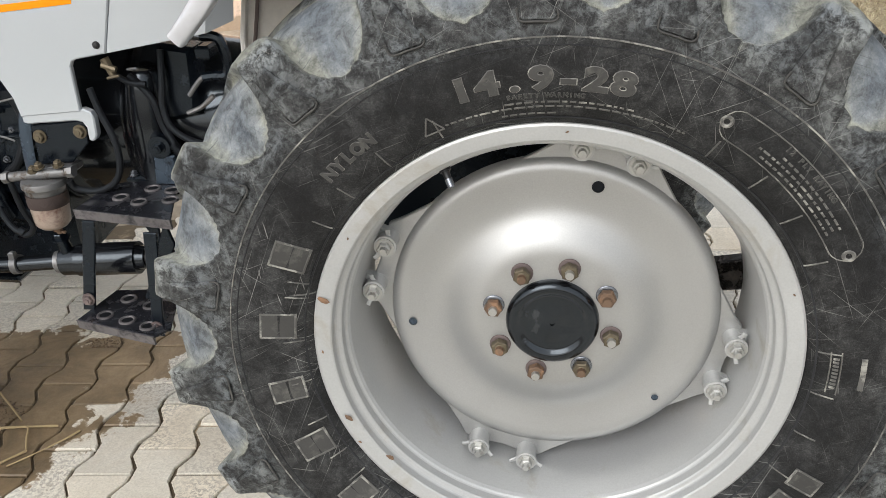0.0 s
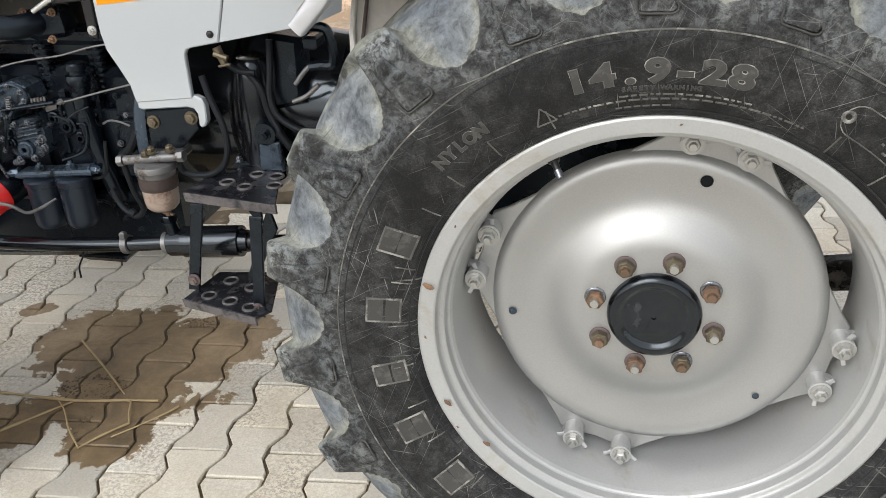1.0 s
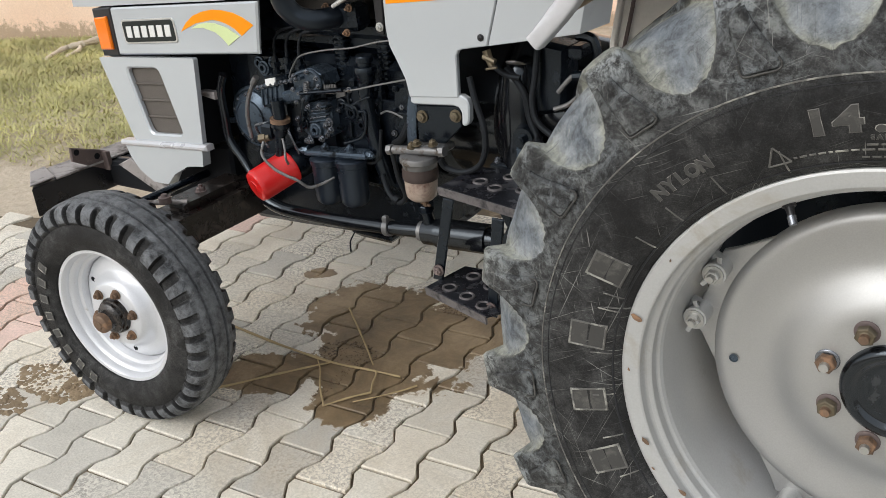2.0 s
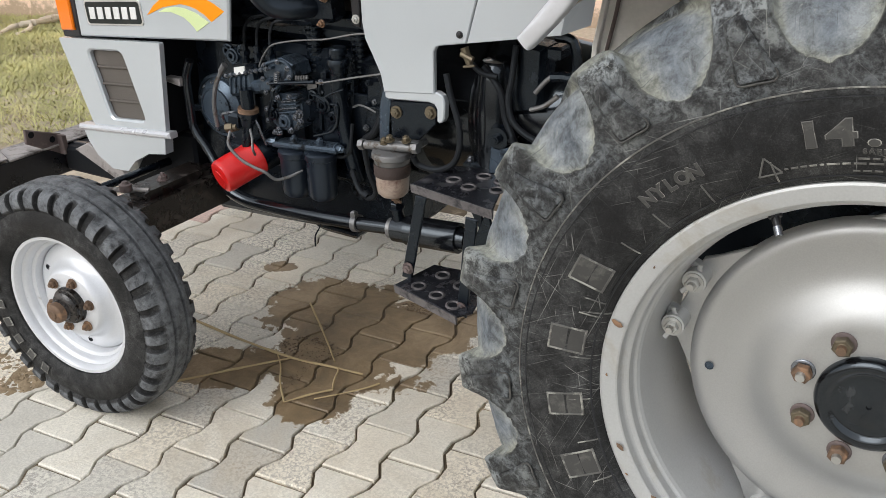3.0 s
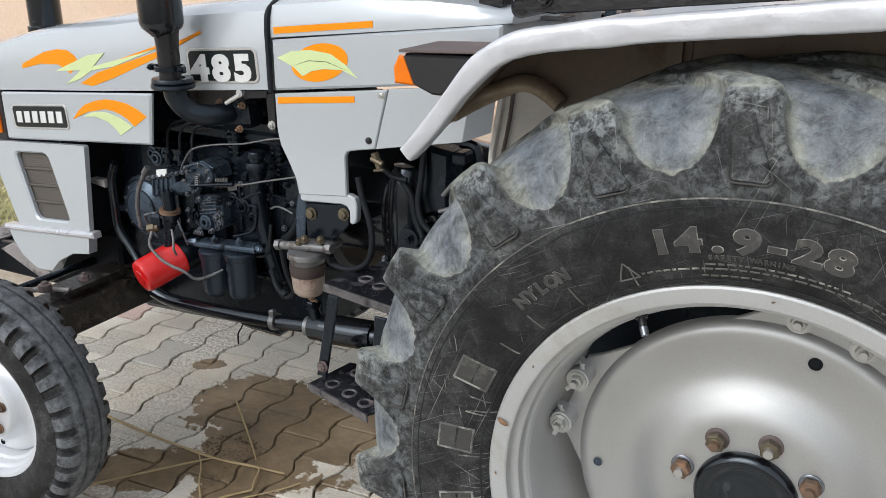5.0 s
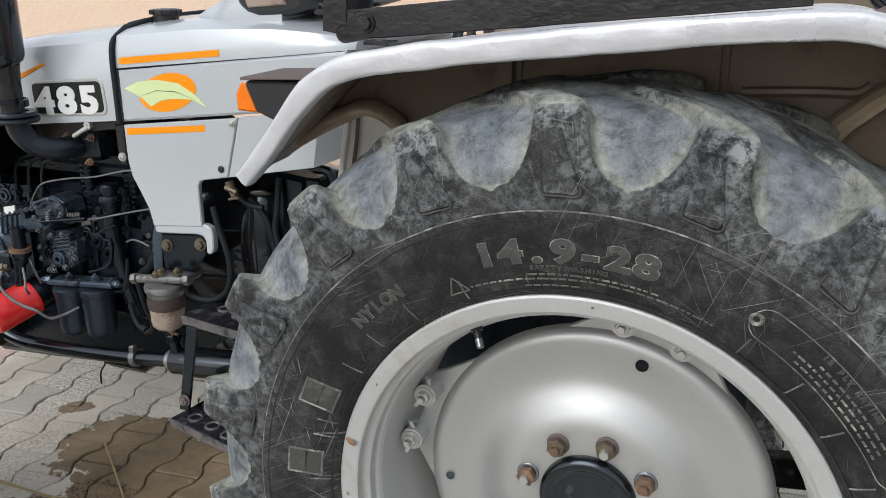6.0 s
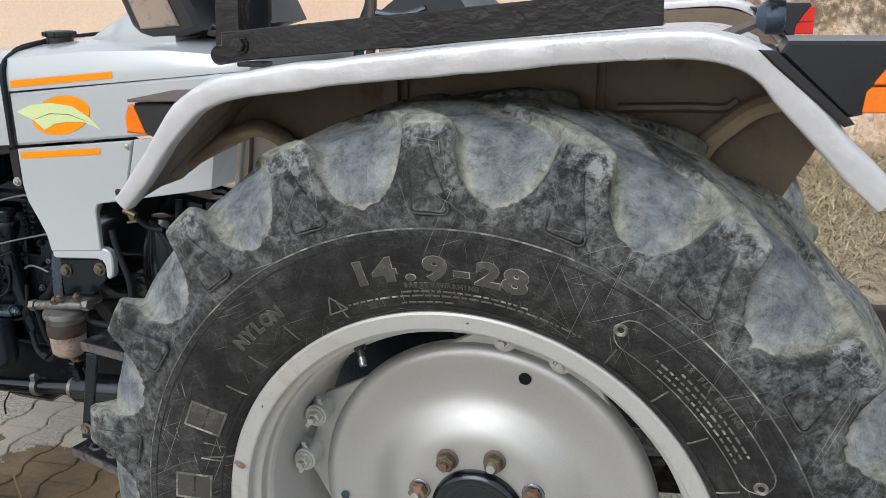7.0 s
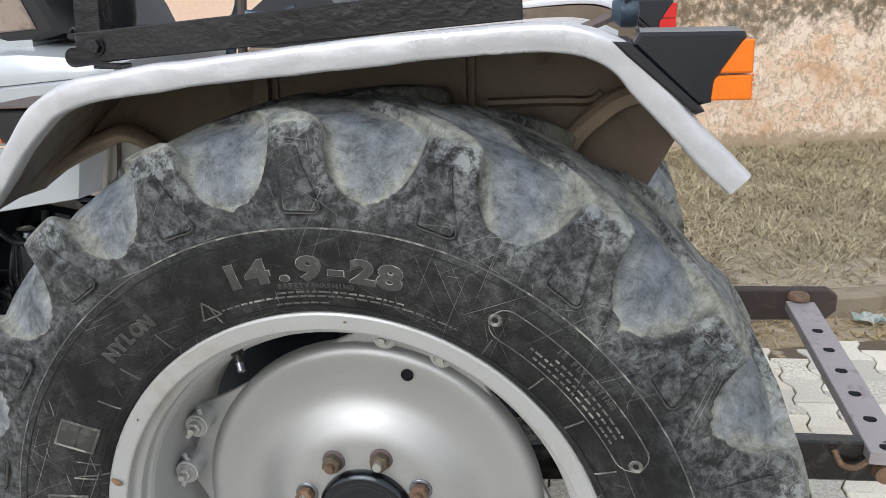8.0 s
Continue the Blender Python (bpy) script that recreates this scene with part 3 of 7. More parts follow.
def ground_sheet(bm):
    xs = [-300, -80, -30, -14, *[-10 + 0.4 * i for i in range(41)], 9, 14, 30, 80, 300]
    ys = [-300, -80, -30, -10, -5, *[-3 + 0.3 * i for i in range(46)], 14, 30, 80, 300]
    vs = [[bm.verts.new((x, y, ground_height(x, y))) for x in xs] for y in ys]
    for a, b in zip(vs, vs[1:]):
        for i in range(len(xs) - 1):
            bm.faces.new((a[i], a[i + 1], b[i + 1], b[i]))


ground = thing("ground", mesh(ground_sheet), SOIL, "dry sandy soil with thin trampled grass", "ground", kind="structure")

def pave_y(x):
    """The ragged far edge of the paving: further back beneath the tractor."""
    return kerb_y(x) - 0.42 + 0.36 * max(0.0, min(1.0, (x + 3.1) / 0.5)) * max(0.0, min(1.0, -x / 0.4))


bed = bmesh.new()
bv = [bed.verts.new(p) for p in ((-9, -8, -0.009), (6, -8, -0.009), *[(x, pave_y(x), -0.009) for x in (6, 0, -0.4, -2.6, -3.1, -9)])]
bed.faces.new(bv)
pavement = thing("pavement", bed, JOINT, "pale concrete block paving with sandy joints", "paving", kind="structure")


def kerb_run(bm):
    rings = []
    for i in range(50):
        x = -1.5 + i * 0.2
        n = 0.012 * noise.noise((x * 3, 0, 0))
        y = kerb_y(x)
        rings.append([(x, y - 0.06 + n, -0.06), (x, y - 0.055 + n, 0.05 + n), (x, y - 0.03, 0.062 + n), (x, y + 0.07, 0.062 + n), (x, y + 0.09, 0.02)])
    loft(bm, rings)


thing("kerb", mesh(kerb_run), KERB, "low weathered concrete kerb edging the verge", "kerb", kind="structure")


def wall_run(bm):
    rings = []
    for i in range(70):
        x = -16 + i * 0.45
        y = wall_y(x)
        n = 0.02 * noise.noise((x, 0, 3))
        rings.append([(x, y + n, -0.2), (x, y + n, 2.1), (x + 0.05, y + 0.3, 2.1), (x + 0.05, y + 0.3, -0.2)])
    loft(bm, rings)


thing("wall_back", mesh(wall_run), PLASTER, "peach limewashed boundary wall, plaster peeling in patches", "wall", kind="structure")

# ---- the tractor and its wheels ----
BASE = Vector((-0.9, 0.84, 0.0))
tractor = empty("tractor", BASE, "pearl-grey farm tractor with orange stripes and muddy tyres on the paving", "tractor")
UNDO = Matrix.Translation(-BASE)


def piece(name, bm, material, label="", sharp=35):
    """A part directly under the tractor, built in world places."""
    ob = part(name, bm, material, tractor, label, sharp)
    ob.matrix_parent_inverse = UNDO
    return ob


def blend_profile(points, n):
    """n + 1 even steps along a line of points."""
    pts = [Vector(p) for p in points]
    run = [0.0]
    for a, b in zip(pts, pts[1:]):
        run.append(run[-1] + (b - a).length)
    out = []
    for i in range(n + 1):
        s = run[-1] * i / n
        k = max(j for j in range(len(run)) if run[j] <= s + 1e-9)
        k = min(k, len(pts) - 2)
        out.append(pts[k].lerp(pts[k + 1], (s - run[k]) / (run[k + 1] - run[k])))
    return out


def smooth01(x):
    x = max(0.0, min(1.0, x))
    return x * x * (3 - 2 * x)


SIDEWALL = [(0.374, 0.046), (0.384, 0.027), (0.400, 0.016), (0.430, 0.005), (0.460, 0.0), (0.500, -0.002), (0.530, 0.0), (0.56, 0.0), (0.60, 0.003)]


def side_y(r):
    """How far in the near sidewall lies at a radius."""
    for (r0, y0), (r1, y1) in zip(SIDEWALL, SIDEWALL[1:]):
        if r <= r1:
            return y0 + (y1 - y0) * (r - r0) / (r1 - r0)
    return 0.0


def rear_tyre_mesh(lugs=19, per=64, width=0.38, first=131.7, floor=-0.667, steps=30):
    """Ribbed tractor tyre: near sidewall at y = 0. Bars lean from the shoulder to the middle, with scooped hollows between them."""
    side = blend_profile(SIDEWALL[:7], 14)
    bar = blend_profile([(0.530, 0.0), (0.560, 0.004), (0.600, 0.010), (0.626, 0.014), (0.641, 0.021), (0.649, 0.042), (0.651, 0.08), (0.650, 0.13), (0.648, 0.19)], steps)
    dip = blend_profile([(0.530, 0.002), (0.546, 0.008), (0.566, 0.016), (0.590, 0.029), (0.611, 0.047), (0.628, 0.070), (0.635, 0.10), (0.635, 0.14), (0.635, 0.19)], steps)
    top = len(bar) - 1
    n, pitch = lugs * per, 2 * math.pi / lugs
    verts, dust, films = [], [], []

    run = [0.0]
    for a, b in zip(bar, bar[1:]):
        run.append(run[-1] + (b - a).length)

    def lean(k):
        return max(0.0, run[k] - 0.122) * 0.95 / 0.65

    def inside(th, k, start):
        """How far a point lies within its bar, in metres: below zero in the hollow."""
        off = (th - start + pitch / 2) % pitch - pitch / 2
        turn = math.degrees(th) % 360
        foot = 0.008 + 0.012 * math.exp(-((turn - 58) / 30) ** 2) + 0.026 * math.exp(-((turn - 24) / 11) ** 2)
        rise = min(1.0, max(0.0, (run[k] - foot) / 0.088))
        hollow = 0.064 * math.sqrt(1 - (1 - rise) ** 2) + 0.012 * smooth01((bar[k][1] - 0.01) / 0.05)
        return pitch * 0.62 / 2 - hollow - abs(off) * 0.62, off, rise

    def bar_mask(th, k, start):
        e, off, rise = inside(th, k, start)
        crisp = 0.005 + 0.004 * rise if off < 0 else 0.006 + 0.013 * rise
        return smooth01(e / crisp + 0.5) if k else 1.0

    rows = [("s", r, y) for r, y in side] + [("t", k, 0) for k in range(1, top + 1)] + [("u", k, 0) for k in range(top - 1, 0, -1)] + [("s", r, width - y) for r, y in side[::-1]]
    for kind, a, b in rows:
        for i in range(n):
            th = 2 * math.pi * i / n
            if kind == "s":
                r, y, low, thin = a, b, 0.0, 0.02 + 0.44 * smooth01((a - 0.480) / 0.06)
            else:
                st = radians(first) + (0 if kind == "t" else pitch / 2)
                m = bar_mask(th, a, st)
                e = inside(th, a, st)[0]
                m = max(m, smooth01((a / top - 0.70) / 0.24))
                p = dip[a].lerp(bar[a], m)
                low = max(0.0, min(1.0, 0.5 - e * (9.0 if e < 0 else 24.0)))
                # Mud and film fade towards the crown, painting in the fender's shade there.
                crest = 0.50 * smooth01((run[a] - 0.085) / 0.03) * (1 - 0.25 * smooth01((run[a] - 0.16) / 0.05))
                low = max(low, crest) * (1 - 0.35 * smooth01((p[1] - 0.085) / 0.06))
                thin = (0.44 + 0.72 * smooth01((run[a] - 0.06) / 0.05)) * (1 - 0.25 * smooth01((p[1] - 0.10) / 0.06))
                r, y = p[0], p[1] if kind == "t" else width - p[1]
                th += lean(a)
            wave = noise.noise((r * math.cos(th) * 14, y * 14, r * math.sin(th) * 14)) + 0.4 * noise.noise((r * math.cos(th) * 45, y * 45, r * math.sin(th) * 45))
            r += 0.003 * wave * (1 if kind != "s" else 0.2)
            z = r * math.sin(th)
            if z < floor + 0.02:
                y += (0.012 if y > width / 2 else -0.012) * min(1, (floor + 0.02 - z) / 0.02) * (0.2 if 0.06 < y < width - 0.06 else 1)
                z = max(z, floor)
            verts.append((r * math.cos(th), y, z))
            dust.append(low)
            films.append(thin)
    faces = []
    for j in range(len(rows) - 1):
        for i in range(n):
            faces.append((j * n + i, j * n + (i + 1) % n, (j + 1) * n + (i + 1) % n, (j + 1) * n + i))
    me = bpy.data.meshes.new("tyre")
    me.from_pydata(verts, [], faces)
    me.materials.append(TYRE)
    me.attributes.new("dirt", "FLOAT", "POINT").data.foreach_set("value", dust)
    me.attributes.new("film", "FLOAT", "POINT").data.foreach_set("value", films)
    me.polygons.foreach_set("use_smooth", [True] * len(faces))
    me.set_sharp_from_angle(angle=radians(60))
    me.update()
    return me


def on_wheel(deg, r, y):
    """Pose on a near sidewall: x along the rim clockwise, y outwards, z to the viewer."""
    t = radians(deg)
    m = Matrix(((math.sin(t), math.cos(t), 0, r * math.cos(t)), (0, 0, -1, y), (-math.cos(t), math.sin(t), 0, r * math.sin(t)), (0, 0, 0, 1)))
    return m


def hug(bm):
    """Lay marks that were built about y = 0 onto the curve of the near sidewall."""
    for v in bm.verts:
        v.co.y += side_y(math.hypot(v.co.x, v.co.z))


def outline_mesh(ch, size, r):
    """The edge of a character as a thin raised bead."""
    cu = bpy.data.curves.new("letters", "FONT")
    cu.offset = size * 0.04
    cu.body, cu.size, cu.align_x, cu.resolution_u, cu.fill_mode, cu.bevel_depth, cu.bevel_resolution = ch, size, "CENTER", 3, "NONE", r, 0
    ob = bpy.data.objects.new("letters", cu)
    me = bpy.data.meshes.new_from_object(ob)
    bpy.data.objects.remove(ob)
    return me


def arc_text(parent, name, text, size, start, end, r, label, depth=0.0012, wide=1.0):
    """Raised characters along an arc, each a part: a low face with a scuffed bead round it."""
    n = len(text)
    for i, ch in enumerate(text):
        if ch == "_":
            continue
        deg = start + (end - start) * i / (n - 1)
        m = on_wheel(deg, r, 0) @ Matrix.Diagonal((wide, 1, 1, 1))
        bm = bmesh.new()
        add_mesh(bm, outline_mesh(ch, size, size * 0.022), m)
        k = len(bm.faces)
        add_mesh(bm, thick_mesh(letters(ch, size, 0.04), depth), m)
        bm.faces.ensure_lookup_table()
        for f in bm.faces[k:]:
            f.material_index = 1
        hug(bm)
        part(name, bm, [LETTER, LETTERFACE], parent, label)


def arc_bar(bm, a0, a1, r, y, w=0.002, h=0.0015, steps=0):
    """A thin raised line along an arc."""
    n = steps or max(2, int(abs(a1 - a0) / 3))
    rings = []
    for i in range(n + 1):
        t = radians(a0 + (a1 - a0) * i / n)
        c, s = math.cos(t), math.sin(t)
        rings.append([((r - w) * c, y, (r - w) * s), ((r - w * 0.6) * c, y - h, (r - w * 0.6) * s), ((r + w * 0.6) * c, y - h, (r + w * 0.6) * s), ((r + w) * c, y, (r + w) * s)])
    loft(bm, rings)


def frame_block(bm, m, w, h, t=0.0035, d=0.002):
    """A raised hollow block: four bars round a sunk middle."""
    sub = bmesh.new()
    block(sub, (0, t / 2, d / 2), (w, t, d), 0.0006)
    block(sub, (0, h - t / 2, d / 2), (w, t, d), 0.0006)
    block(sub, (-w / 2 + t / 2, h / 2, d / 2), (t, h - 2 * t, d), 0.0006)
    block(sub, (w / 2 - t / 2, h / 2, d / 2), (t, h - 2 * t, d), 0.0006)
    k = len(sub.faces)
    block(sub, (0, h / 2, d * 0.35), (w - 2 * t, h - 2 * t, d * 0.7), 0.0003)
    sub.faces.ensure_lookup_table()
    for f in sub.faces[k:]:
        f.material_index = 1
    me = bpy.data.meshes.new("tmp")
    sub.to_mesh(me)
    sub.free()
    add_mesh(bm, me, m)


RIM_PROFILE = [(0.372, 0.052), (0.3815, 0.045), (0.3825, 0.036), (0.3805, 0.0300), (0.377, 0.0285), (0.366, 0.0300), (0.3555, 0.0325), (0.3530, 0.0345), (0.3523, 0.048), (0.3510, 0.0505),
               (0.3485, 0.0525), (0.3435, 0.0545), (0.3415, 0.0565), (0.3405, 0.071), (0.3390, 0.0735), (0.3360, 0.076), (0.333, 0.082), (0.327, 0.115), (0.325, 0.16), (0.325, 0.22), (0.327, 0.26),
               (0.335, 0.30), (0.355, 0.33), (0.381, 0.345), (0.386, 0.335), (0.365, 0.32), (0.345, 0.29), (0.333, 0.25), (0.333, 0.12), (0.349, 0.085), (0.356, 0.07), (0.372, 0.052)]
DISC_PROFILE = [(0.030, 0.139), (0.118, 0.139), (0.130, 0.1405), (0.145, 0.1455), (0.162, 0.1545), (0.178, 0.1625), (0.192, 0.1665), (0.206, 0.1675), (0.225, 0.1655), (0.245, 0.1615), (0.258, 0.1595),
                (0.266, 0.1605), (0.274, 0.165), (0.278, 0.172), (0.279, 0.186), (0.262, 0.190), (0.2, 0.190), (0.03, 0.16), (0.030, 0.139)]
CLAMPS = (155.4, 172.2, 83.0, 66.2, -7.5, -24.3, -97.5, -114.5)


def rear_wheel():
    rim = piece("rear_wheel", mesh(lambda b: lathe(b, RIM_PROFILE, seg=128)), RIMPAINT, "silver-painted steel rim with chipped edge", 14)
    rim.matrix_basis = pose(0, 0, 0.667)
    ob = new("tyre", rear_tyre_mesh())
    ob.parent = rim
    tagged(ob, "large worn black tractor tyre with dusty tread hollows")

    def disc(bm):
        lathe(bm, DISC_PROFILE, seg=96)
        # plate with four lobes behind the dish
        pts = []
        for k in range(4):
            c = 163.8 - 90 * k
            for d, r in ((17, 0.301), (13, 0.3165), (7, 0.314), (0, 0.308), (-7, 0.314), (-13, 0.3165), (-17, 0.301)):
                pts.append((r * math.cos(radians(c + d)), r * math.sin(radians(c + d))))
        slab(bm, pts, 0.174, 0.185, 0.002)
    part("wheel_disc", mesh(disc), SILVER, rim, "silver dished wheel disc")
    part("hub_cap", mesh(lambda b: lathe(b, [(0.0, 0.129), (0.003, 0.129), (0.004, 0.1265), (0.036, 0.1275), (0.050, 0.1295), (0.054, 0.128), (0.058, 0.1245), (0.064, 0.1225), (0.070, 0.1235), (0.0755, 0.128), (0.078, 0.135), (0.078, 0.142)], seg=64)), GLOSSBLACK, rim, "glossy black domed hub cap")
    for k in range(8):
        a = radians(30.5 + 45 * k)
        p = (0.1015 * math.cos(a), 0.139, 0.1015 * math.sin(a))
        part("nut_washer", mesh(lambda b: lathe(b, [(0.010, -0.003), (0.0165, -0.003), (0.018, -0.002), (0.0185, 0.001)], p, 24)), OLDRUST if k % 3 else BOLT, rim, "dull steel washer")
        part("wheel_nut", mesh(lambda b: hexnut(b, (p[0], p[1] - 0.003, p[2]), (0, -1, 0), 0.0152, 0.013, 0.0095, 0.001, washer=False, turn=k * 0.7)), RUST if k in (0, 3, 5) else BRASS, rim, "rusty hexagonal wheel nut" if k in (0, 3, 5) else "darkened hexagonal wheel nut")
        part("stud_end", mesh(lambda b: rod(b, (p[0], p[1] - 0.015, p[2]), (p[0], p[1] - 0.0275, p[2]), 0.0082, 0.0070, 14)), STEEL if k % 2 else RUST, rim, "worn stud end")
    # Closed faces, not openings: the hole's inner shade is given by their dark colour.
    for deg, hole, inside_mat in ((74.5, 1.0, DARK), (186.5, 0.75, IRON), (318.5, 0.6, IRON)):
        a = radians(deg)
        part("disc_hole", mesh(lambda b: lathe(b, [(0.0, 0.0), (0.008 * hole, 0.0), (0.0085 * hole, -0.001), (0.010 * hole, -0.001)], (0.243 * math.cos(a), 0.1605, 0.243 * math.sin(a)), 20)), inside_mat, rim, "flat dark spot standing for a hole in the disc")
    for deg in CLAMPS:
        a = radians(deg)
        u, tng = Vector((math.cos(a), 0, math.sin(a))), Vector((-math.sin(a), 0, math.cos(a)))

        c = u * 0.306

        def clamp(bm):
            rod(bm, c + Vector((0, 0.182, 0)), c + Vector((0, 0.145, 0)), 0.0185, 0.0175, 24)
            rod(bm, c + Vector((0, 0.145, 0)), c + Vector((0, 0.138, 0)), 0.0195, 0.0190, 24)
            block(bm, c + u * 0.012 + Vector((0, 0.170, 0)), (0.036, 0.016, 0.026), 0.004, (0, 90 - deg, 0))
        part("rim_clamp", mesh(clamp), RIMPAINT, rim, "silver rim clamp boss")
        part("clamp_nut", mesh(lambda b: hexnut(b, c + Vector((0, 0.138, 0)), (0, -1, 0), 0.0115, 0.010, 0.007, 0.008)), STEEL, rim, "bright hexagonal clamp nut")
        for s in (-1, 1):
            part("clamp_tab", mesh(lambda b: tube(b, [c + tng * s * 0.014 + Vector((0, 0.148, 0)), c + tng * s * 0.022 + u * 0.005 + Vector((0, 0.144, 0)), c + tng * s * 0.030 + u * 0.008 + Vector((0, 0.142, 0))], 0.0042, 8, 4, 0.6)), RIMPAINT, rim, "bent locking tab")
    for deg, r, w in ((166.8, 0.368, 0.0115), (-157.0, 0.364, 0.009), (-140, 0.352, 0.010), (-172, 0.36, 0.005), (-60, 0.355, 0.007), (160, 0.357, 0.004), (148, 0.366, 0.003), (-178, 0.368, 0.004), (-149, 0.372, 0.004), (110, 0.36, 0.003), (88, 0.369, 0.003), (45, 0.362, 0.004), (20, 0.37, 0.003), (-20, 0.358, 0.004), (-80, 0.366, 0.004)):
        bm = bmesh.new()
        ring = [(w * (0.6 + 0.5 * random.random()) * math.cos(radians(40 * k)) * (0.9 if w > 0.011 else 1.0), w * 0.55 * (0.6 + 0.5 * random.random()) * math.sin(radians(40 * k)), 0) for k in range(9)]
        loft(bm, [ring, [(x * 0.7, y * 0.7, 0.0008) for x, y, z in ring]])
        bm.transform(on_wheel(deg, r, 0.0275 if r > 0.362 else 0.0335) @ pose(0, 0, 0, 0, 0, 80 if w > 0.011 else 20))
        part("rust_patch", bm, RUST, rim, "flaked rusty chip in the rim paint")
    a = radians(119.4)
    v = Vector((0.337 * math.cos(a), 0.070, 0.337 * math.sin(a)))

    def valve(bm):
        rod(bm, v - d * 0.006, v + d * 0.004, 0.010, 0.009, 14)
        rod(bm, v + d * 0.004, v + d * 0.017, 0.006, 0.005, 12)
    d = Vector((-math.cos(a) * 0.8, -0.5, -math.sin(a) * 0.8)).normalized()
    stem = part("valve_stem", mesh(valve), PLASTIC, rim, "black rubber valve stem")
    cap = part("valve_cap", mesh(lambda b: rod(b, v + d * 0.017, v + d * 0.030, 0.0062, 0.0058, 12)), BOLT, rim, "small steel valve cap")
    # lettering and lines on the sidewall
    arc_text(rim, "size_character", "14.9-28", 0.045, 106.8, 79.3, 0.437, "raised tyre size lettering", wide=1.42)
    arc_text(rim, "ply_character", "NYLON", 0.026, 136.3, 126.2, 0.437, "small raised lettering")
    arc_text(rim, "warning_character", "SAFETY_WARNING", 0.0095, 99.0, 85.8, 0.4245, "tiny raised warning lettering")
    arc_text(rim, "rating_character", "12 PLY RATING".replace(" ", "_"), 0.010, 50.0, 38.0, 0.4655, "small raised lettering")
    for deg, w in ((156.8, 0.046), (173.8, 0.046), (-169.9, 0.042), (-154.7, 0.046), (-138.5, 0.046), (-122.0, 0.046), (-106.0, 0.046)):
        bm = mesh(lambda b: frame_block(b, on_wheel(deg, 0.404, 0), w, 0.056, 0.0032, 0.003))
        hug(bm)
        part("maker_mark", bm, [LETTER, LETTERFACE], rim, "raised outlined block on the sidewall")
    for deg in (-26.0, -32.5, -39.0, -45.5, -52.0):
        bm = mesh(lambda b: frame_block(b, on_wheel(deg, 0.425, 0), 0.034, 0.046, 0.003, 0.003))
        hug(bm)
        part("maker_mark", bm, [LETTER, LETTERFACE], rim, "raised outlined block on the sidewall")
    for r, w, h in ((0.507, 0.0012, 0.0016), (0.4965, 0.0008, 0.0010), (0.3925, 0.0015, 0.002)):
        bm = mesh(lambda b: arc_bar(b, 0, 360, r, 0, w, h, 200))
        hug(bm)
        part("sidewall_line", bm, LETTER if r > 0.5 else RUBBER, rim)
    for deg in TICKS:
        bm = mesh(lambda b: block(b, (0, 0, 0), (0.0022, 0.034, 0.003), 0.0006))
        bmesh.ops.subdivide_edges(bm, edges=[e for e in bm.edges if e.calc_length() > 0.02], cuts=3)
        bm.transform(on_wheel(deg, 0.408, 0))
        hug(bm)
        part("sidewall_tick", bm, LETTER, rim)
    # fin on the end of each bar: leaning, narrower towards the tread
    for k in range(19):
        deg = 131.7 + 360 / 19 * k - 0.3
        bm = mesh(lambda b: slab(b, [(0.030, -0.024), (0.027, -0.030), (0.022, -0.032), (-0.018, -0.030), (-0.022, -0.027), (-0.022, -0.020), (-0.024, 0.030), (-0.023, 0.052), (0.002, 0.054), (0.008, 0.030)], -0.022, 0.0045, 0.004, "z"))
        bm.transform(on_wheel(deg, 0.558, 0))
        for v in bm.verts:
            r = math.hypot(v.co.x, v.co.z)
            v.co.y += 0.010 * smooth01((r - 0.55) / 0.06) - 0.001
        part("bar_fin", bm, BARFIN, rim, "scuffed trapezoid fin on the bar end")
        lip = mesh(lambda b: tube(b, [(-0.0235, -0.012, 0.0035), (-0.0225, -0.024, 0.0035), (-0.017, -0.0295, 0.0035), (0.004, -0.0305, 0.0035), (0.022, -0.0315, 0.0035), (0.029, -0.026, 0.0035), (0.0275, -0.016, 0.0035)], 0.0016, 6, 3))
        lip.transform(on_wheel(deg, 0.558, 0))
        for v in lip.verts:
            v.co.y += 0.010 * smooth01((math.hypot(v.co.x, v.co.z) - 0.55) / 0.06) - 0.001
        part("fin_lip", lip, LETTERFACE, rim, "rubbed pale lip of the fin")

    def small_print(bm):
        for r, a0, a1 in ((0.4175, 100, 77), (0.4105, 112, 66), (0.400, 101, 92)):
            x = a0
            while x > a1:
                w = random.uniform(0.5, 2.2)
                arc_bar(bm, x, x - w, r, 0, 0.0015, 0.0010, 2)
                x -= w + 0.45
        # curved data plate with a round at each end
        for r in (0.430, 0.475):
            arc_bar(bm, 59.5, 28.5, r, 0, 0.0010, 0.0012)
        for deg in (61.0, 27.0):
            lathe(bm, [(0.004, 0.0), (0.006, -0.002), (0.008, -0.002), (0.0095, 0.0)], (0.452 * math.cos(radians(deg)), 0, 0.452 * math.sin(radians(deg))), 16)
            for k in range(8):
                a0, a1 = (radians(deg + (90 if deg > 40 else -90) + 180 * (j / 8 - 0.5)) for j in (k, k + 1))
                c = Vector((0.4525 * math.cos(radians(deg - (2 if deg > 40 else -2))), 0, 0.4525 * math.sin(radians(deg - (2 if deg > 40 else -2)))))
                rod(bm, c + 0.0225 * Vector((math.cos(a0), 0, math.sin(a0))), c + 0.0225 * Vector((math.cos(a1), 0, math.sin(a1))), 0.0009, seg=5)
        for r in (0.438, 0.447, 0.456):
            x = 55.0 - random.uniform(0, 6)
            while x > 33:
                w = random.uniform(0.5, 1.4)
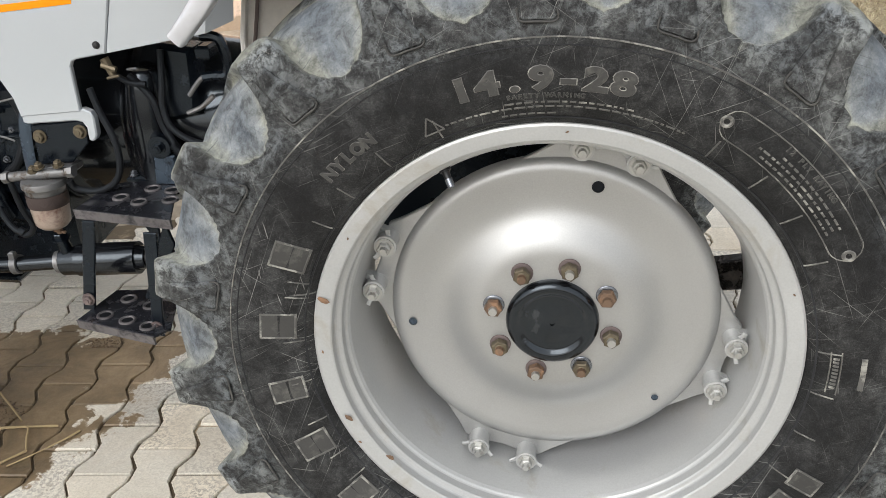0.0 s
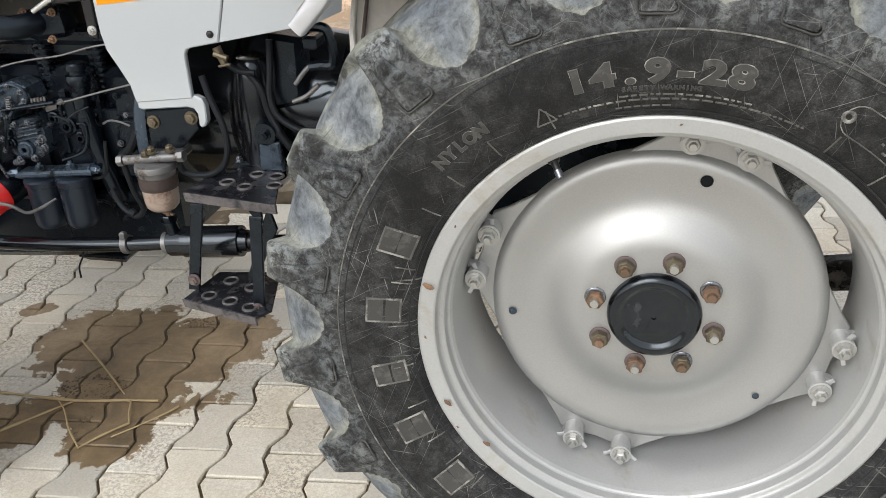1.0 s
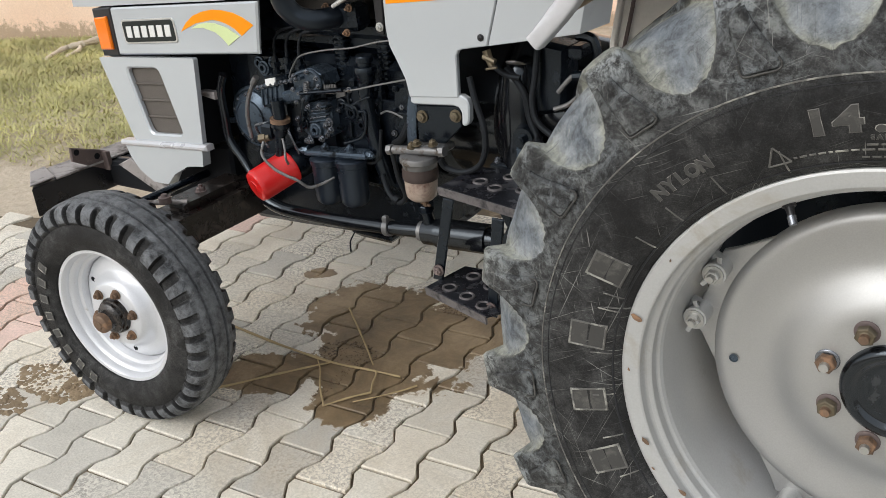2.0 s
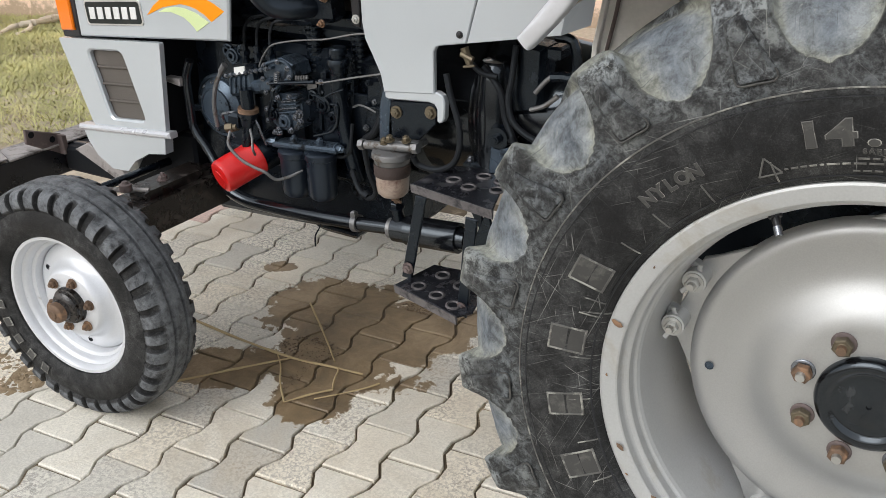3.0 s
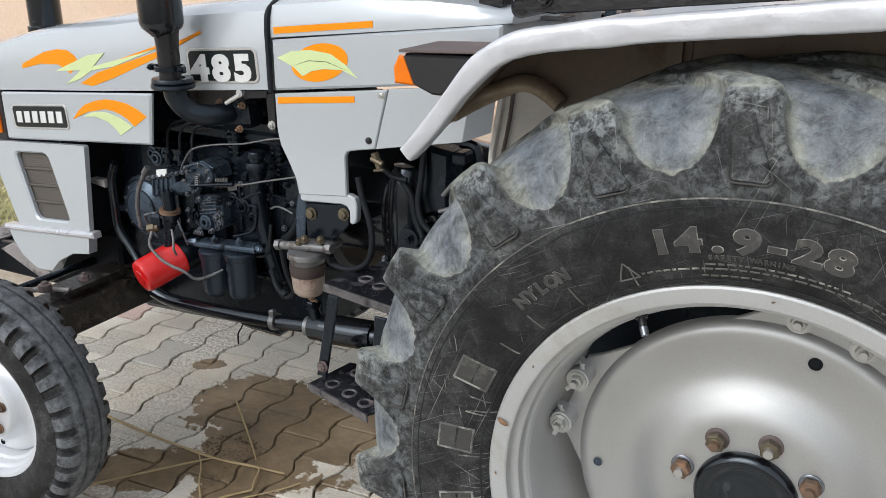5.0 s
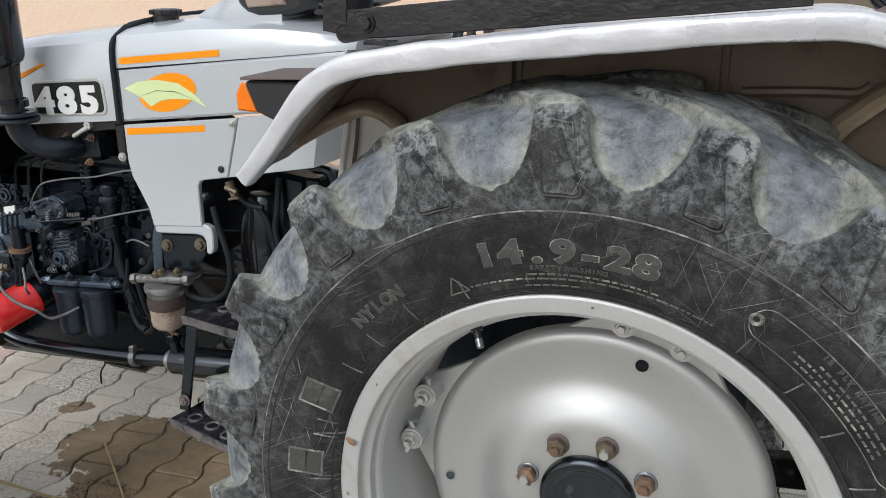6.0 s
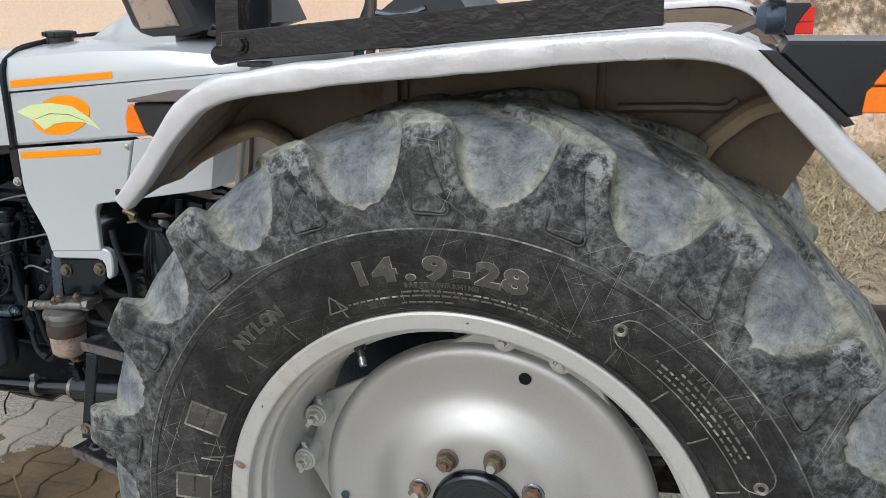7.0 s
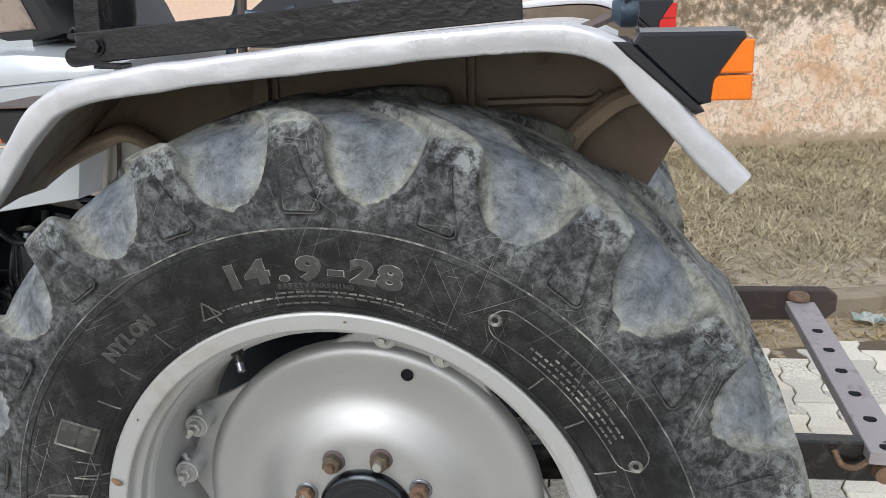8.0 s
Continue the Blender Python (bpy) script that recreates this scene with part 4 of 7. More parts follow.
                arc_bar(bm, x, x - w, r, 0, 0.0016, 0.0010, 2)
                x -= w + 0.5
        # small serial plate and arrow
        for k in range(9):
            arc_bar(bm, 4.6 - k * 0.85, 4.6 - k * 0.85 - 0.5, 0.418, 0, 0.004, 0.0012, 2)
        arc_bar(bm, 6.0, -4.0, 0.411, 0, 0.001, 0.0012)
        arc_bar(bm, 6.0, -4.0, 0.425, 0, 0.001, 0.0012)
        arc_bar(bm, 5.0, -2.0, 0.455, 0, 0.004, 0.0014)
        # warning triangle
        for i in range(3):
            p, q = (on_wheel(114.6, 0.404, 0) @ Vector((0.017 * math.cos(radians(90 + 120 * j)), 0.011 + 0.017 * math.sin(radians(90 + 120 * j)), 0)) for j in (i, i + 1))
            rod(bm, p, q, 0.0014, seg=6)
        hug(bm)
    tagged(part("sidewall_print", mesh(small_print), LETTER, rim), kind="stuff")
    return rim


TICKS = (166.5, 162.6, 147.0, 137.8, 126.7, 113.8, 59.6, 48.5, 38.1, 27.0, 5.4, -5.1, -16, -27, -38, -49, 178, -171, -160, -149.8, -142.5, -133.9, -122, -111, -100)
near_rear = rear_wheel()


def twin(ob, m, parent):
    """The same wheel on the other side, sharing the meshes."""
    other = new(ob.name.split(".")[0], ob.data)
    other.parent, other.matrix_parent_inverse, other.matrix_basis = parent, ob.matrix_parent_inverse, m
    if "label" in ob:
        tagged(other, ob["label"])
    for c in ob.children:
        twin(c, c.matrix_basis.copy(), other)
    return other


twin(near_rear, pose(-0.075, 1.68, 0.667, 0, 0, 180), tractor)


def front_tyre_mesh(lugs=36, per=10, width=0.155):
    prof = blend_profile([(0.194, 0.028), (0.200, 0.012), (0.225, 0.0), (0.252, 0.0), (0.272, 0.006)], 6)
    shoulder = blend_profile([(0.272, 0.006), (0.279, -0.001), (0.295, -0.001), (0.310, 0.005), (0.319, 0.016), (0.3235, 0.034)], 12)
    crown = blend_profile([(0.3235, 0.034), (0.3255, 0.0375), (0.327, 0.044), (0.3275, 0.050), (0.318, 0.0515), (0.318, 0.0585), (0.3278, 0.060), (0.328, 0.0775)], 14)
    half = [("s", p) for p in prof] + [("h", p) for p in shoulder[1:]] + [("c", p) for p in crown[1:]]
    rows = half + [(k, Vector((p[0], width - p[1]))) for k, p in half[-2::-1]]
    n = lugs * per
    verts, faces, dust = [], [], []
    for j, (k, (r, y)) in enumerate(rows):
        far = y > width / 2
        for i in range(n):
            rr, yy = r, y
            f = (i / per + (0.5 if far else 0) + (0.25 if (i // per) % 3 == 1 else 0) * 0.2) % 1.0
            low = 0.12
            if k == "h":
                cut = (1.0 if f < 0.30 else 0.0) * (1 - smooth01((min(y, width - y) - 0.012) / 0.02))
                ramp_in = smooth01((r - 0.272) / 0.008)
                rr -= 0.010 * cut * ramp_in
                yy += (-0.009 if far else 0.009) * cut * ramp_in
                low = 0.38 * ramp_in * (1 - cut) + 0.12
            elif k == "c":
                low = 0.52
            th = 2 * math.pi * i / n + (0.02 * (r - 0.27) / 0.05 if k == "h" else 0.02 if k == "c" else 0)
            verts.append((rr * math.cos(th), yy, max(rr * math.sin(th), -0.322)))
            dust.append(low)
    for j in range(len(rows) - 1):
        for i in range(n):
            faces.append((j * n + i, j * n + (i + 1) % n, (j + 1) * n + (i + 1) % n, (j + 1) * n + i))
    me = bpy.data.meshes.new("tyre")
    me.from_pydata(verts, [], faces)
    me.materials.append(FRONTTYRE)
    me.attributes.new("dirt", "FLOAT", "POINT").data.foreach_set("value", dust)
    me.polygons.foreach_set("use_smooth", [True] * len(faces))
    me.set_sharp_from_angle(angle=radians(38))
    me.update()
    return me


FRONT_RIM = [(0.190, 0.036), (0.197, 0.030), (0.199, 0.024), (0.196, 0.018), (0.188, 0.019), (0.182, 0.026), (0.180, 0.038), (0.174, 0.041), (0.170, 0.048), (0.168, 0.06), (0.160, 0.064), (0.157, 0.075), (0.155, 0.11),
             (0.170, 0.125), (0.197, 0.135), (0.197, 0.128), (0.163, 0.105), (0.163, 0.072), (0.186, 0.045), (0.190, 0.036)]


def front_wheel():
    rim = piece("front_wheel", mesh(lambda b: lathe(b, FRONT_RIM, seg=72)), FRONTSILVER, "silver-painted front rim")
    rim.matrix_basis = pose(-1.843, 0.055, 0.322, 0, 0, 5.5)
    ob = new("tyre", front_tyre_mesh())
    ob.parent = rim
    tagged(ob, "ribbed grey-black front tyre with worn shoulder blocks")
    part("wheel_disc", mesh(lambda b: lathe(b, [(0.03, 0.034), (0.086, 0.034), (0.092, 0.037), (0.100, 0.050), (0.110, 0.066), (0.118, 0.071), (0.132, 0.0735), (0.146, 0.078), (0.154, 0.084), (0.157, 0.094), (0.12, 0.09), (0.03, 0.05), (0.03, 0.034)], seg=64)), FRONTSILVER, rim, "silver pressed front disc")

    def hub(bm):
        lathe(bm, [(0.0, -0.012), (0.024, -0.012), (0.028, -0.006), (0.029, 0.004), (0.038, 0.007), (0.043, 0.012), (0.044, 0.020), (0.049, 0.022), (0.051, 0.028), (0.052, 0.040)], seg=40)
    part("front_hub", mesh(hub), OILY, rim, "greasy brown front hub with rusty cap")
    part("hub_grease_cap", mesh(lambda b: lathe(b, [(0.0, -0.030), (0.011, -0.030), (0.013, -0.027), (0.021, -0.026), (0.026, -0.022), (0.0275, -0.016), (0.0275, -0.002)], seg=32)), RUST, rim, "rusty grease cap")
    for k in range(6):
        a = radians(12 + 60 * k)
        part("wheel_nut", mesh(lambda b: hexnut(b, (0.070 * math.cos(a), 0.033, 0.070 * math.sin(a)), (0, -1, 0), 0.0105, 0.010, 0.006, 0.005, turn=k)), RUST, rim, "rusty hexagonal wheel nut")
    # Uncut disc: three black spots paint the shade of its holes.
    for k in range(3):
        a = radians(28 + 120 * k)
        part("disc_hole", mesh(lambda b: lathe(b, [(0.0, 0.0), (0.0055, 0.0), (0.007, -0.001), (0.008, 0.0)], (0.128 * math.cos(a), 0.0722, 0.128 * math.sin(a)), 16)), DARK, rim, "flat dark spot standing for a hole in the disc")
    for k in range(8):
        part("maker_mark", mesh(lambda b: frame_block(b, on_wheel(150 + 13.0 * k, 0.222, -0.0005), 0.026, 0.030, 0.003, 0.003)), [LETTER, LETTERFACE], rim, "raised outlined block on the sidewall")
    return rim


near_front = front_wheel()
twin(near_front, pose(-1.86, 1.625, 0.322, 0, 0, 185.5), tractor)

# ---- bodywork ----
SIDE, FAR, MID = 0.545, 1.135, 0.84


def shell(bm, stations, n=11):
    """Bonnet skin: at each station x, side foot z, shoulder z, crown z, half width; closed below."""
    rings = []
    for x, zf, zs, zc, w in stations:
        ring = [(x, MID - w * 0.93, zf - 0.004), (x, MID - w, zf), (x, MID - w, (zf + zs) / 2), (x, MID - w * 0.992, zs)]
        for k in range(1, n):
            a = math.pi * k / n
            c = -math.cos(a)
            ring.append((x, MID + w * 0.992 * (abs(c) ** 0.72) * (1 if c > 0 else -1), zs + (zc - zs) * math.sin(a) ** 0.62))
        ring += [(x, MID + w * 0.992, zs), (x, MID + w, (zf + zs) / 2), (x, MID + w, zf), (x, MID + w * 0.93, zf - 0.004)]
        rings.append(ring)
    loft(bm, rings)


def flat(outline, y=SIDE, proud=0.0012):
    """A thin sticker on the near side."""
    return mesh(lambda b: slab(b, outline, y - proud, y + 0.0006, 0.0))


bonnet = piece("bonnet", mesh(lambda b: shell(b, [(-2.46, 1.02, 1.06, 1.09, 0.24), (-2.42, 1.018, 1.08, 1.13, 0.285), (-2.30, 1.026, 1.12, 1.172, 0.293), (-2.1, 1.043, 1.165, 1.215, 0.295), (-1.8, 1.066, 1.205, 1.265, 0.295), (-1.5, 1.094, 1.245, 1.308, 0.295), (-1.222, 1.120, 1.27, 1.338, 0.295)])), BODY, "pearl-grey sloping bonnet")
SWOOSH = [
    (ORANGE, [(-2.108, 1.116), (-2.01, 1.155), (-1.955, 1.166), (-1.915, 1.166), (-1.889, 1.154), (-1.87, 1.131), (-1.912, 1.104), (-1.955, 1.125), (-2.03, 1.122), (-2.111, 1.103)], 0.0012),
    (ORANGE, [(-1.876, 1.08), (-1.804, 1.115), (-1.582, 1.183), (-1.426, 1.244), (-1.422, 1.239), (-1.585, 1.167), (-1.75, 1.103), (-1.829, 1.077)], 0.0012),
    (ORANGE, [(-1.776, 1.138), (-1.58, 1.198), (-1.509, 1.224), (-1.51, 1.216), (-1.581, 1.192)], 0.0012),
    (LIME, [(-1.934, 1.073), (-1.868, 1.116), (-1.972, 1.106), (-1.835, 1.158), (-1.77, 1.168), (-1.818, 1.13), (-1.581, 1.19), (-1.743, 1.135), (-1.826, 1.119), (-1.879, 1.091)], 0.002),
]
for colour, pts, up in SWOOSH:
    part("decal", flat(pts, SIDE, up), colour, bonnet, "orange swoosh sticker" if colour is ORANGE else "pale lime swoosh sticker")


def tilted(x0, z0, x1, z1, r, deg):
    """Rounded rectangle turned about its middle."""
    cx, cz, a = (x0 + x1) / 2, (z0 + z1) / 2, radians(deg)
    return [(cx + (x - cx) * math.cos(a) - (z - cz) * math.sin(a), cz + (x - cx) * math.sin(a) + (z - cz) * math.cos(a)) for x, z in rounded(x0, z0, x1, z1, r)]


part("model_plate_border", mesh(lambda b: slab(b, tilted(-1.474, 1.124, -1.250, 1.208, 0.016, 4.5), SIDE - 0.003, SIDE + 0.002, 0.001)), CHROME, bonnet, "silver rim of the model plate")
part("model_plate", mesh(lambda b: slab(b, tilted(-1.467, 1.130, -1.257, 1.202, 0.012, 4.5), SIDE - 0.0045, SIDE - 0.001, 0.001)), GREEN, bonnet, "dark green model plate")
for k, ch in enumerate("485"):
    bm = bmesh.new()
    x = -1.429 + 0.068 * k
    add_mesh(bm, thick_mesh(letters(ch, 0.098, 0.055), 0.002), Matrix.Translation((x, SIDE - 0.0042, 1.1315 + (x + 1.36) * 0.079)) @ pose(0, 0, 0, 90, 0, 0) @ pose(0, 0, 0, 0, 0, 4.5) @ Matrix.Diagonal((1.10, 0.86, 1, 1)))
    part("model_digit", bm, WHITE, bonnet, "white raised digit")

tank = piece("tank_cover", mesh(lambda b: shell(b, [(-1.208, 1.241, 1.285, 1.344, 0.295), (-1.0, 1.262, 1.308, 1.360, 0.295), (-0.8, 1.2825, 1.318, 1.362, 0.295), (-0.70, 1.293, 1.318, 1.352, 0.294), (-0.63, 1.300, 1.315, 1.335, 0.285), (-0.61, 1.302, 1.312, 1.325, 0.27)])), BODY, "pearl-grey rounded tank cover")
part("dash_shroud", mesh(lambda b: shell(b, [(-1.09, 1.340, 1.343, 1.350, 0.16), (-1.03, 1.345, 1.355, 1.378, 0.20), (-0.95, 1.345, 1.375, 1.420, 0.23), (-0.88, 1.345, 1.395, 1.460, 0.24), (-0.80, 1.345, 1.41, 1.490, 0.24)])), BODY, tank, "pearl-grey shroud rising to the dashboard")
part("stripe", flat([(-1.198, 1.250), (-0.926, 1.279), (-0.926, 1.293), (-1.198, 1.265)]), ORANGE, tank, "orange stripe sticker")


def filler(bm):
    lathe(bm, [(0.0, 0.035), (0.030, 0.035), (0.034, 0.031), (0.034, 0.024), (0.029, 0.022), (0.029, 0.0), (0.040, -0.002), (0.040, -0.008)], (-1.145, 0.655, 1.332), 28, "z")
    for k in range(10):
        a = 2 * math.pi * k / 10
        block(bm, (-1.145 + 0.034 * math.cos(a), 0.655 + 0.034 * math.sin(a), 1.3605), (0.006, 0.008, 0.011), 0.002, (0, 0, math.degrees(a)))


part("filler_cap", mesh(filler), PLASTIC, tank, "black ribbed filler cap")
seal = piece("bonnet_seal", mesh(lambda b: tube(b, [(-1.2145, 0.541, 1.115), (-1.2145, 0.541, 1.20), (-1.2145, 0.541, 1.262), (-1.214, 0.548, 1.298), (-1.213, 0.575, 1.318), (-1.213, 0.63, 1.335), (-1.213, 0.84, 1.345), (-1.213, 1.05, 1.335), (-1.213, 1.139, 1.262), (-1.213, 1.139, 1.12)], 0.0065, 8, 5)), HOSE, "black rubber seal strip")
tagged(part("cap_strap", mesh(lambda b: tube(b, [(-1.214, 0.552, 1.305), (-1.203, 0.585, 1.325), (-1.185, 0.615, 1.338), (-1.172, 0.645, 1.345)], 0.006, 8, 5)), HOSE, seal), "black rubber strap")

upper = piece("upper_side_panel", mesh(lambda b: slab(b, [(-1.207, 1.119), (-0.80, 1.165), (-0.62, 1.185), (-0.62, 1.300), (-0.80, 1.281), (-1.207, 1.236)], SIDE - 0.002, FAR + 0.002, 0.006)), BODY, "pearl-grey panel below the tank cover")
LEAF = [(-1.071 + 0.078 * math.cos(radians(18 * k)) + 0.012 * math.sin(radians(18 * k)), 1.194 + 0.044 * math.sin(radians(18 * k)) + 0.007 * math.cos(radians(18 * k))) for k in range(20)]
part("leaf_disc", flat(LEAF, SIDE - 0.002), ORANGE, upper, "orange oval sticker")
part("leaf", flat([(-1.19, 1.197), (-1.149, 1.214), (-1.097, 1.221), (-1.039, 1.216), (-0.999, 1.195), (-0.968, 1.168), (-1.008, 1.182), (-1.058, 1.181), (-1.092, 1.174), (-1.119, 1.16), (-1.143, 1.179)], SIDE - 0.002, 0.002), LIME, upper, "pale lime leaf sticker")
part("leaf_vein", flat([(-1.15, 1.180), (-1.10, 1.1975), (-1.05, 1.1982), (-0.99, 1.181), (-1.05, 1.1970), (-1.10, 1.1962)], SIDE - 0.002, 0.0026), GREEN, upper, "thin dark leaf line")
LOWER = [(-1.206, 1.112), (-1.205, 1.03), (-1.198, 0.992), (-1.178, 0.955), (-1.158, 0.915), (-1.150, 0.874), (-1.010, 0.888), (-1.010, 0.985), (-1.004, 0.996), (-0.994, 1.0), (-0.928, 1.012), (-0.892, 1.148)]
lower = piece("lower_side_panel", mesh(lambda b: slab(b, LOWER, SIDE - 0.002, SIDE + 0.012, 0.0025)), BODY, "pearl-grey lower panel with a foot")
part("stripe", flat([(-1.196, 1.090), (-0.978, 1.113), (-0.978, 1.127), (-1.196, 1.105)], SIDE - 0.002), ORANGE, lower, "orange stripe sticker")
part("panel_foot", mesh(lambda b: slab(b, [(-1.150, 0.880), (-1.005, 0.893), (-0.990, 0.886), (-0.984, 0.872), (-0.985, 0.835), (-0.991, 0.824), (-1.000, 0.820), (-1.006, 0.824), (-1.006, 0.852), (-1.013, 0.863), (-1.028, 0.866), (-1.140, 0.857), (-1.150, 0.861)], SIDE + 0.001, SIDE + 0.022, 0.003)), BODY, lower, "rolled pearl-grey foot flange")
rearp = piece("rear_side_panel", mesh(lambda b: slab(b, [(-0.9255, 1.0125), (-0.706, 1.0535), (-0.686, 1.1725), (-0.888, 1.150)], SIDE - 0.001, SIDE + 0.01, 0.001)), BODY, "pearl-grey rear panel")
part("panel_return", mesh(lambda b: loft(b, [[(-0.706, SIDE, 1.0535), (-0.686, SIDE, 1.1725), (-0.686, SIDE + 0.01, 1.1725), (-0.706, SIDE + 0.01, 1.0535)], [(-0.662, 0.59, 1.070), (-0.648, 0.59, 1.178), (-0.652, 0.60, 1.178), (-0.666, 0.60, 1.070)]])), BODY, rearp, "pearl-grey return of the panel, bent inwards")
for x, z in ((-0.906, 1.135), (-0.943, 1.03)):
    part("panel_screw", mesh(lambda b: hexnut(b, (x, SIDE - 0.001, z), (0, -1, 0), 0.006, 0.003, 0.003, 0.001)), STEEL if z > 1.1 else PLASTIC, lower, "small panel screw")

nose = piece("nose_panel", mesh(lambda b: slab(b, [(-1.632, 0.938), (-2.225, 0.888), (-2.225, 1.027), (-1.612, 1.076)], SIDE - 0.004, SIDE + 0.012, 0.005)), BODY, "pearl-grey nose panel")
part("far_nose_panel", mesh(lambda b: slab(b, [(-1.632, 0.938), (-2.225, 0.888), (-2.225, 1.027), (-1.612, 1.076)], FAR - 0.012, FAR + 0.004, 0.005)), BODY, nose)
# Added black filler block that stands for the shade within the open nose.
part("nose_lining", mesh(lambda b: slab(b, [(-1.70, 0.95), (-2.22, 0.90), (-2.22, 1.02), (-1.70, 1.06)], SIDE + 0.014, FAR - 0.014, 0.0)), DARK, nose, "black filler standing for the shade inside the nose")
part("lamp_surround", mesh(lambda b: slab(b, [(-2.222, 0.886), (-2.30, 0.880), (-2.31, 1.020), (-2.222, 1.030)], SIDE - 0.006, FAR + 0.006, 0.004)), PLASTIC, nose, "black headlamp surround")
part("corner_lamp", mesh(lambda b: slab(b, [(-2.238, 0.905), (-2.295, 0.900), (-2.300, 0.995), (-2.240, 1.003)], SIDE - 0.014, SIDE + 0.02, 0.004)), LENS, nose, "amber corner lamp")
part("decal", flat([(-1.923, 0.978), (-1.895, 1.005), (-1.864, 1.025), (-1.825, 1.038), (-1.784, 1.046), (-1.745, 1.046), (-1.705, 1.042), (-1.67, 1.031), (-1.635, 1.014), (-1.683, 0.983), (-1.707, 1.000), (-1.734, 1.011), (-1.76, 1.017), (-1.789, 1.019), (-1.857, 1.005)], SIDE - 0.004), ORANGE, nose, "orange arc sticker")
part("decal", flat([(-1.878, 0.99), (-1.845, 1.004), (-1.81, 1.010), (-1.78, 1.01), (-1.736, 1.001), (-1.692, 0.981), (-1.739, 0.953), (-1.76, 0.972), (-1.784, 0.986), (-1.829, 0.995)], SIDE - 0.004, 0.002), LIME, nose, "pale lime arc sticker")
part("emblem_border", mesh(lambda b: slab(b, tilted(-2.180, 0.936, -1.942, 1.006, 0.012, 5.2), SIDE - 0.007, SIDE, 0.001)), CHROME, nose, "silver rim of the emblem")
part("emblem", mesh(lambda b: slab(b, tilted(-2.174, 0.941, -1.948, 1.001, 0.009, 5.2), SIDE - 0.0085, SIDE - 0.004, 0.001)), GREEN, nose, "dark green emblem plate")
for k in range(6):
    x = -2.147 + 0.0345 * k
    part("emblem_bar", mesh(lambda b: slab(b, [(x - 0.012, 0.953 + (x + 2.06) * 0.09), (x + 0.012, 0.955 + (x + 2.06) * 0.09), (x + 0.012, 0.988 + (x + 2.06) * 0.09), (x - 0.012, 0.986 + (x + 2.06) * 0.09)], SIDE - 0.010, SIDE - 0.007, 0.0008)), WHITE, nose, "plain white bar on the emblem")


def soft_quad(pts, r, n=5):
    """A four-cornered outline with its corners rounded."""
    out = []
    for k in range(4):
        a, b, c = Vector(pts[k - 1]), Vector(pts[k]), Vector(pts[(k + 1) % 4])
        p, q = b + (a - b).normalized() * r, b + (c - b).normalized() * r
        for i in range(n + 1):
            t = i / n
            out.append(tuple(p * (1 - t) ** 2 + b * 2 * t * (1 - t) + q * t * t))
    return out


def cowl_shell(bm):
    """Tapered cowl: a sheet round the slanted, round-cornered grille opening on each side, and a plain front."""
    outer = [(-1.885, 0.908), (-2.318, 0.876), (-2.225, 0.622), (-1.912, 0.648)]
    hole = [(-2.052, 0.864), (-2.196, 0.853), (-2.140, 0.655), (-1.992, 0.668)]
    wide = [(-2.047, 0.870), (-2.203, 0.858), (-2.145, 0.649), (-1.985, 0.663)]
    for y0, y1 in ((SIDE - 0.012, SIDE + 0.004), (FAR + 0.012, FAR - 0.004)):
        s = 1 if y1 > y0 else -1
        rings = [[(x, y, z) for x, z in pts] for pts, y in ((soft_quad(hole, 0.022), y1), (soft_quad(hole, 0.022), y0 + 0.005 * s), (soft_quad(wide, 0.026), y0), (soft_quad(outer, 0.010), y0), (soft_quad([(x * 0.9985 - 0.003, z) for x, z in outer], 0.010), y0 + 0.003 * s), (soft_quad(outer, 0.010), y1))]
        loft(bm, rings, caps=False)
    slab(bm, [(-2.318, 0.876), (-2.225, 0.622), (-2.205, 0.622), (-2.298, 0.876)], SIDE + 0.004, FAR - 0.004, 0.0)


cowl = piece("radiator_cowl", mesh(cowl_shell), BODY, "pearl-grey radiator cowl with slanted side grille")


def grille(bm):
    slab(bm, [(-2.05, 0.868), (-2.20, 0.856), (-2.142, 0.652), (-1.988, 0.665)], SIDE + 0.006, SIDE + 0.010, 0.0)


part("grille_mesh", mesh(grille), MESH, cowl, "grey-brown woven grille mesh")
for k in range(1, 4):
    f = k / 4
    a, b2 = Vector((-2.198 + 0.056 * f, 0, 0.853 - 0.198 * f)), Vector((-2.052 + 0.06 * f, 0, 0.864 - 0.196 * f))
    part("grille_bar", mesh(lambda b: tube(b, [(a.x, SIDE + 0.003, a.z), (b2.x, SIDE + 0.003, b2.z)], 0.0035, 8, 1)), MESH, cowl, "thin grille bar")
part("cowl_lip", mesh(lambda b: slab(b, [(-1.888, 0.654), (-2.287, 0.618), (-2.292, 0.600), (-1.885, 0.636)], SIDE - 0.026, SIDE + 0.012, 0.006)), FENDERPAINT, cowl, "white rolled lip under the cowl")


def nose_base(bm):
    top = [(-1.914, 0.630), (-2.272, 0.597)]
    rings = []
    for y, e in ((SIDE - 0.016, 0.0), (SIDE + 0.002, 0.012), (SIDE + 0.014, 0.014)):
        rings.append([(-1.914, y, 0.636), (-2.276, y, 0.600), (-2.262, y, 0.566), (-2.23, y, 0.525 - e), (-2.17, y, 0.492 - e), (-2.102, y, 0.496 - e), (-2.062, y, 0.535), (-1.994, y, 0.571), (-1.923, y, 0.582)])
    loft(bm, rings)


part("cowl_base", mesh(nose_base), BODY, cowl, "grey cast cowl base with an arched edge")

